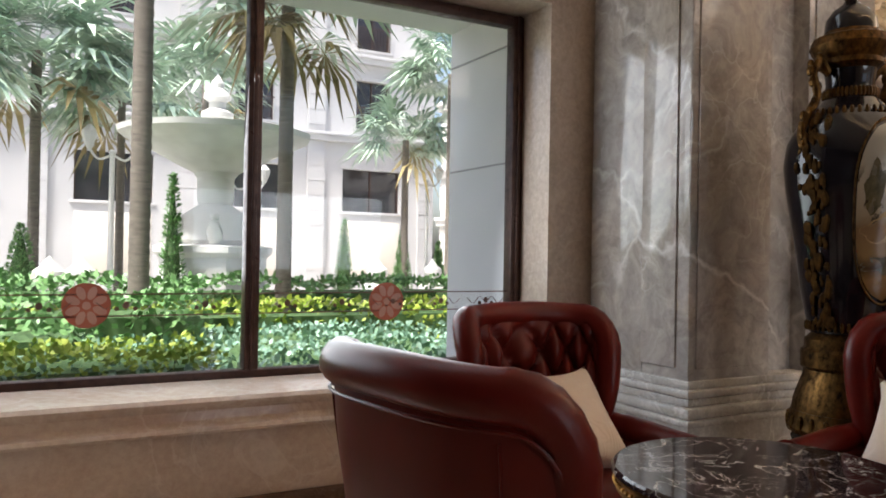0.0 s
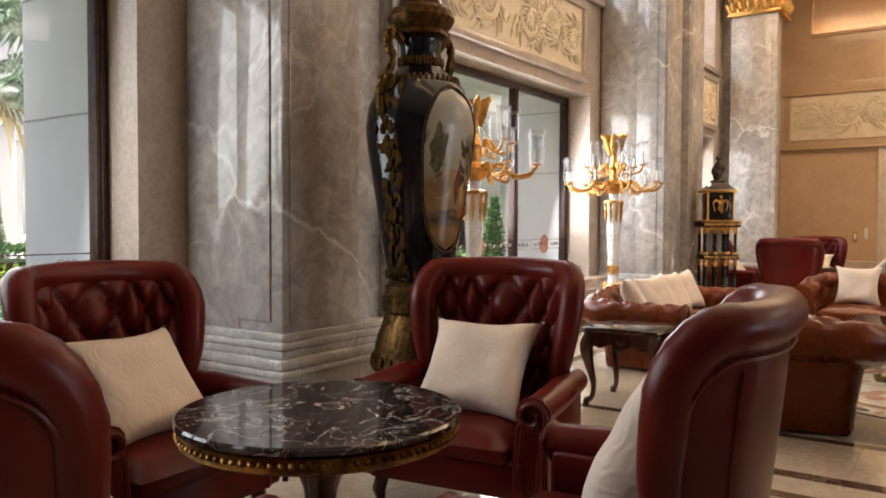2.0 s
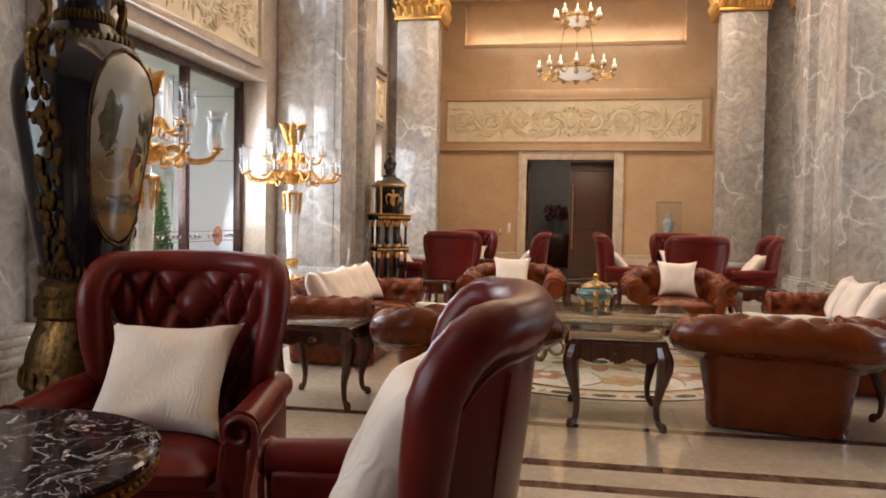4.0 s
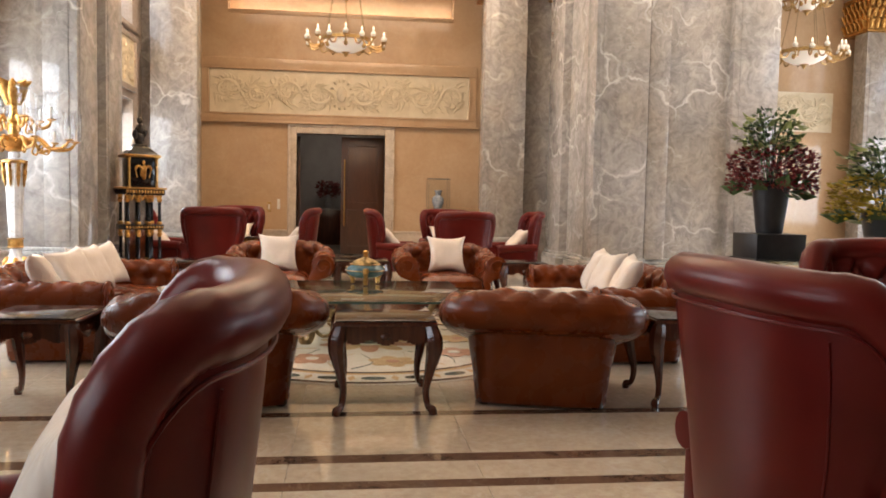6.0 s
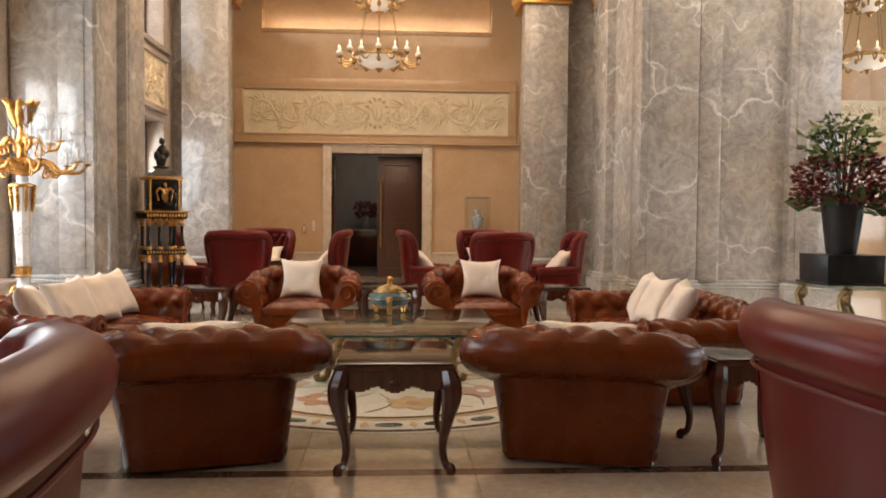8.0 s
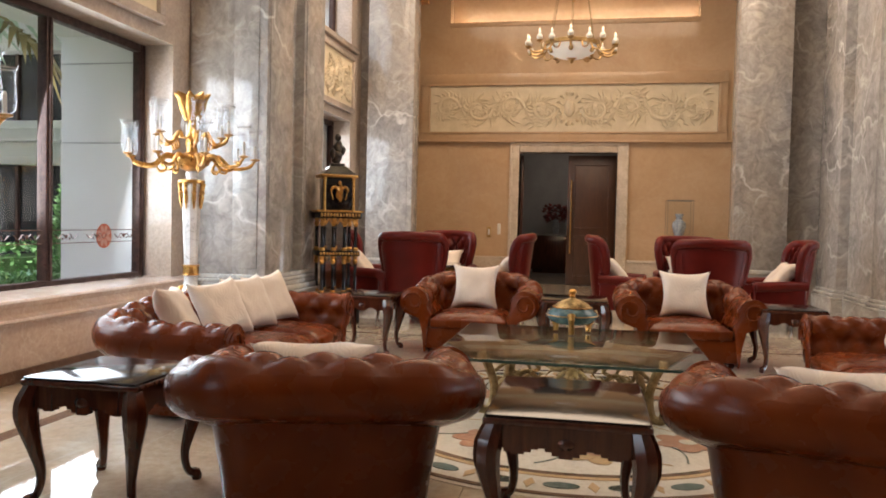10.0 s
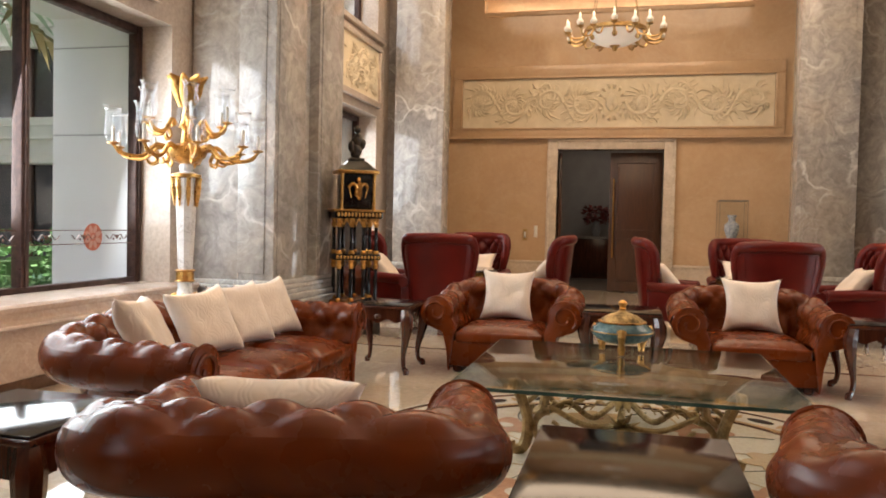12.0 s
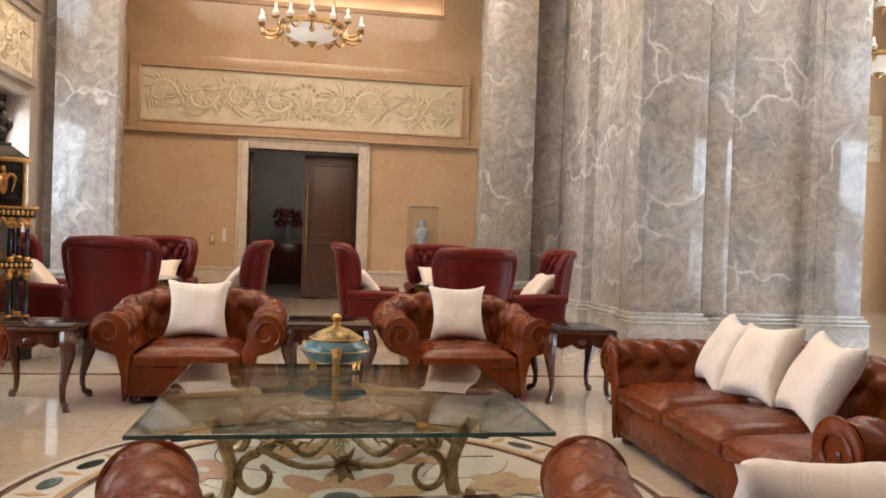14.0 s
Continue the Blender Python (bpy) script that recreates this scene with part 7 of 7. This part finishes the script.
def court_lamp(x, y, h=4.2):
    ob = thing("street_lamp", pose(x, y, -0.15), "white courtyard lamp post with lanterns", "lamp post", "courtyard lamps")
    part("post", lathed([(0.12, 0), (0.12, 0.4), (0.06, 0.6), (0.05, h - 0.6), (0.07, h - 0.5), (0.04, h - 0.45)], 12), FOUNT, ob)
    for sx in (-1, 1):
        part("bracket", tubed(spline([(0, 0, h - 0.55), (sx * 0.25, 0, h - 0.65), (sx * 0.42, 0, h - 0.45)], 4), 0.025, 6), FOUNT, ob)
        part("lantern", lathed([(0.05, h - 0.45), (0.14, h - 0.2), (0.15, h - 0.12), (0.03, h + 0.02)], 8, (sx * 0.42, 0, 0)), FOUNT, ob)


court_lamp(1.55, 16.5, 4.0)
court_lamp(11.1, 21.4, 4.4)
court_lamp(5.0, 19.5, 3.8)

# ---- court buildings ----
WALL_PAINT = plain("pale_render", (0.74, 0.73, 0.71), (0.82, 0.81, 0.79), 0.7, 0.6, 0.15)
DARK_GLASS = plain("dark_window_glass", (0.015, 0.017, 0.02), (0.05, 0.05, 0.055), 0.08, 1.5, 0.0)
CREAM = plain("cream_render", (0.64, 0.58, 0.50), (0.72, 0.66, 0.58), 0.7, 0.6, 0.1)


STONE_GREY = plain("grey_render", (0.46, 0.455, 0.45), (0.54, 0.53, 0.525), 0.7, 0.6, 0.15)


def facade(name, m, bays, w, storeys, label, paint=WALL_PAINT):
    """A house front along local x, facing -y: storeys of (z0, z1, opening z0, opening z1, opening width, railing)."""
    ob = thing(name, m, label, "building")
    L = bays * w
    for z0, z1, a, b, ow, rail in storeys:
        bm = bmesh.new()
        for k in range(bays):
            cx = (k + 0.5) * w
            add_box(bm, (k * w, 0, z0), (cx - ow / 2, 0.4, z1))
            add_box(bm, (cx + ow / 2, 0, z0), ((k + 1) * w, 0.4, z1))
            add_box(bm, (cx - ow / 2, 0, z0), (cx + ow / 2, 0.4, a))
            add_box(bm, (cx - ow / 2, 0, b), (cx + ow / 2, 0.4, z1))
        part("wall", bm, paint, ob)
        for k in range(bays):
            cx = (k + 0.5) * w
            win = part("window", boxed((cx - ow / 2, 0.26, a), (cx + ow / 2, 0.30, b)), DARK_GLASS, ob, "dark window")
            bm = bmesh.new()
            for q in (-1, 0, 1):
                add_box(bm, (cx + q * ow / 2 * 0.97 - 0.03, 0.20, a), (cx + q * ow / 2 * 0.97 + 0.03, 0.26, b))
            part("frame", bm, FRAME_WOOD, win)
            bm = boxed((cx - ow / 2 - 0.12, -0.06, a - 0.12), (cx + ow / 2 + 0.12, 0.0, a), 0.01)
            add_box(bm, (cx - ow / 2 - 0.10, -0.04, b), (cx + ow / 2 + 0.10, 0.0, b + 0.14), 0.01)
            part("sill", bm, paint, win)
            if rail:
                bm = bmesh.new()
                for q in range(int(ow / 0.14) + 1):
                    add_box(bm, (cx - ow / 2 + 0.14 * q, -0.12, a), (cx - ow / 2 + 0.14 * q + 0.025, -0.10, a + 0.85))
                add_box(bm, (cx - ow / 2, -0.13, a + 0.85), (cx + ow / 2, -0.09, a + 0.9))
                part("railing", bm, FRAME_WOOD, win)
        # horizontal joints and pilaster strips
        bm = bmesh.new()
        for k in range(bays + 1):
            add_box(bm, (k * w - 0.35, -0.10, z0), (k * w + 0.35, 0.0, z1 - 0.35), 0.02)
            q = z0 + 0.30
            while q < z1 - 0.8:
                add_box(bm, (k * w - 0.36, -0.125, q), (k * w + 0.36, -0.10, q + 0.56))
                q += 0.60
        part("pilasters", bm, paint, ob)
        bm = boxed((-0.4, -0.30, z1 - 0.35), (L + 0.4, 0.0, z1), 0.03)
        add_box(bm, (-0.4, -0.38, z1 - 0.14), (L + 0.4, -0.3, z1), 0.02)
        part("cornice", bm, paint, ob)
    part("roof", boxed((-0.5, 0.4, storeys[-1][1] - 0.3), (L + 0.5, 9.0, storeys[-1][1])), paint, ob)
    # dark sheet just behind the front, coloured as the shade of the rooms
    part("dark_backing", boxed((0, 0.42, storeys[0][0]), (L, 0.6, storeys[-1][1] - 0.31)), DARK_GLASS, ob)
    return ob


# north side of the court
n_side = facade("apartment_building", pose(-9.6, 29.5, 0), 5, 4.95, ((-0.15, 6.3, 3.15, 4.9, 2.6, False), (6.3, 9.6, 6.6, 8.6, 1.5, True), (9.6, 12.9, 9.9, 11.9, 1.5, True), (12.9, 16.2, 13.2, 15.2, 1.5, True)), "pale apartment building across the courtyard with dark windows", STONE_GREY)
for k in range(5):
    part("panel", boxed((k * 4.95 + 1.2, -0.02, 0.5), (k * 4.95 + 3.75, 0.0, 2.75), 0.01), CREAM, n_side, "cream wall panel")
# east wing
facade("court_wing", pose(15.0, 27.2, 0, 0, 0, -90), 7, 3.06, ((-0.15, 2.95, 0.5, 2.2, 2.15, False), (2.95, 4.9, 2.98, 4.25, 2.3, False), (4.9, 7.6, 5.2, 7.0, 2.0, True)), "white courtyard wing with wide dark windows")

# ---- inlaid floor medallion ----
MX, MY = 8.06, -0.03


def flat(name, rings_or_poly, mat, parent, z, label=""):
    bm = bmesh.new()
    for poly in rings_or_poly:
        lo = [bm.verts.new((p[0], p[1], z - 0.003)) for p in poly]
        hi = [bm.verts.new((p[0], p[1], z)) for p in poly]
        bm.faces.new(hi)
        for i in range(len(poly)):
            j = (i + 1) % len(poly)
            bm.faces.new((lo[i], lo[j], hi[j], hi[i]))
    return part(name, bm, mat, parent, label, 0)


def circle(r, n=72, c=(0, 0), sx=1.0, sy=1.0, turn=0.0):
    out = []
    for i in range(n):
        a = 2 * math.pi * i / n
        x, y = r * sx * math.cos(a), r * sy * math.sin(a)
        out.append((c[0] + x * math.cos(turn) - y * math.sin(turn), c[1] + x * math.sin(turn) + y * math.cos(turn)))
    return out


def ring_quads(r0, r1, n=96):
    out = []
    for i in range(n):
        a, b = 2 * math.pi * i / n, 2 * math.pi * (i + 1) / n
        out.append([(r0 * math.cos(a), r0 * math.sin(a)), (r1 * math.cos(a), r1 * math.sin(a)), (r1 * math.cos(b), r1 * math.sin(b)), (r0 * math.cos(b), r0 * math.sin(b))])
    return out


med = tagged(new("floor_medallion"), "round inlaid marble medallion with flowers in the floor", "", "", "structure")
med.location = (MX, MY, 0)
CREAM_INLAY = stone("cream_inlay_marble", (0.56, 0.50, 0.41), (0.64, 0.58, 0.49), (0.68, 0.63, 0.55), 1.5, 0.06, 0.3)
flat("disc", [circle(1.66, 96)], CREAM_INLAY, med, 0.004)
flat("ring", ring_quads(1.58, 1.62), STRIPE, med, 0.008, "thin brown ring")
flat("ring", ring_quads(1.26, 1.30), STRIPE, med, 0.008, "thin brown ring")
flat("ring", ring_quads(1.305, 1.345), INLAY_TAN, med, 0.008, "ochre ring")
for k in range(28):
    a = 2 * math.pi * k / 28
    c = (1.46 * math.cos(a), 1.46 * math.sin(a))
    flat("oval", [circle(0.075, 20, c, 0.62, 1.25, a)], INLAY_BLACK if k % 2 else INLAY_GREEN, med, 0.008)
    b = a + math.pi / 28
    c2 = (1.46 * math.cos(b), 1.46 * math.sin(b))
    flat("lozenge", [circle(0.085, 4, c2, 0.9, 0.35, b)], INLAY_TAN, med, 0.008)
rnd = random.Random(11)
for k in range(8):
    a = 2 * math.pi * k / 8 + 0.2
    c = (0.88 * math.cos(a), 0.88 * math.sin(a))
    mat = INLAY_ROSE if k % 2 else INLAY_TAN
    for p in range(6):
        t = 2 * math.pi * p / 6 + a
        flat("petal", [circle(0.10, 14, (c[0] + 0.11 * math.cos(t), c[1] + 0.11 * math.sin(t)), 1.0, 0.72, t)], mat, med, 0.008 + 0.0004 * p)
    flat("flower_heart", [circle(0.055, 14, c)], CREAM_INLAY if k % 2 else INLAY_ROSE, med, 0.0115)
    b = a + math.pi / 8
    for s in (-1, 1):
        pts = []
        for i in range(12):
            t = i / 11
            r = 0.55 + 0.6 * t
            q = b + s * (0.05 + 0.16 * math.sin(t * math.pi))
            pts.append((r * math.cos(q), r * math.sin(q)))
        inner = [(x * 0.97 + 0.02 * math.cos(b), y * 0.97 + 0.02 * math.sin(b)) for x, y in pts[::-1]]
        flat("leaf", [pts + inner], INLAY_GREEN if s > 0 else INLAY_TAN, med, 0.008)
for k in range(10):
    t = 2 * math.pi * k / 10
    flat("petal", [circle(0.2, 16, (0.27 * math.cos(t), 0.27 * math.sin(t)), 1.0, 0.42, t)], INLAY_ROSE if k % 2 else INLAY_TAN, med, 0.008 + 0.0003 * (k % 2))
flat("flower_heart", [circle(0.16, 24)], CREAM_INLAY, med, 0.0095)
flat("flower_heart", [circle(0.09, 24)], INLAY_GREEN, med, 0.0125)

# ---- floor slabs, laid last ----
def slab_mesh(sx, sy, mat, name="slab"):
    return to_mesh(boxed((0, 0, -0.01), (sx, sy, 0.0), 0.0015, 1), name, mat, 0)


floor_ob = bpy.data.objects["floor"]
BANDS_X = ((4.42, 4.52), (4.78, 4.90), (5.62, 5.72), (11.35, 11.42))
cuts = sorted({-7.0, 31.0, *[e for b in BANDS_X for e in b]})
bands = {b for b in BANDS_X}
plain_cuts = []
for a, b in zip(cuts, cuts[1:]):
    if (a, b) in bands:
        continue
    n = max(1, round((b - a) / 0.9))
    plain_cuts += [(a + (b - a) * i / n, a + (b - a) * (i + 1) / n) for i in range(n)]
cache = {}
rest = bmesh.new()
YS = [(3.30, 4.19), (2.35, 3.18), (1.4, 2.35), (0.45, 1.4), (-0.5, 0.45), (-1.45, -0.5), (-2.4, -1.45), (-3.35, -2.4)]
G = 0.0012
for a, b in plain_cuts:
    for c, d in YS:
        if -1.0 <= a and b < 19.6:
            key = (round(b - a, 4), round(d - c, 4))
            if key not in cache:
                cache[key] = slab_mesh(key[0] - 2 * G, key[1] - 2 * G, FLOOR)
            o = new("slab", cache[key])
            o.location = (a + G, c + G, 0)
            o.parent = floor_ob
        else:
            add_box(rest, (a + G, c + G, -0.01), (b - G, d - G, 0.0))
    y = -3.35
    while y > -15.9:
        add_box(rest, (a + G, y - 0.95 + G, -0.01), (b - G, y - G, 0.0))
        y -= 0.95
o = part("slabs", rest, FLOOR, floor_ob, "cream marble slabs farther off", 0)
o["kind"] = "stuff"
for a, b in BANDS_X:
    part("band", boxed((a, -3.35, -0.01), (b, 3.18, 0.0)), STRIPE, floor_ob, "brown marble band")
part("band", boxed((-7.0, 3.18, -0.01), (19.4, 3.30, 0.0)), STRIPE, floor_ob, "brown marble band")
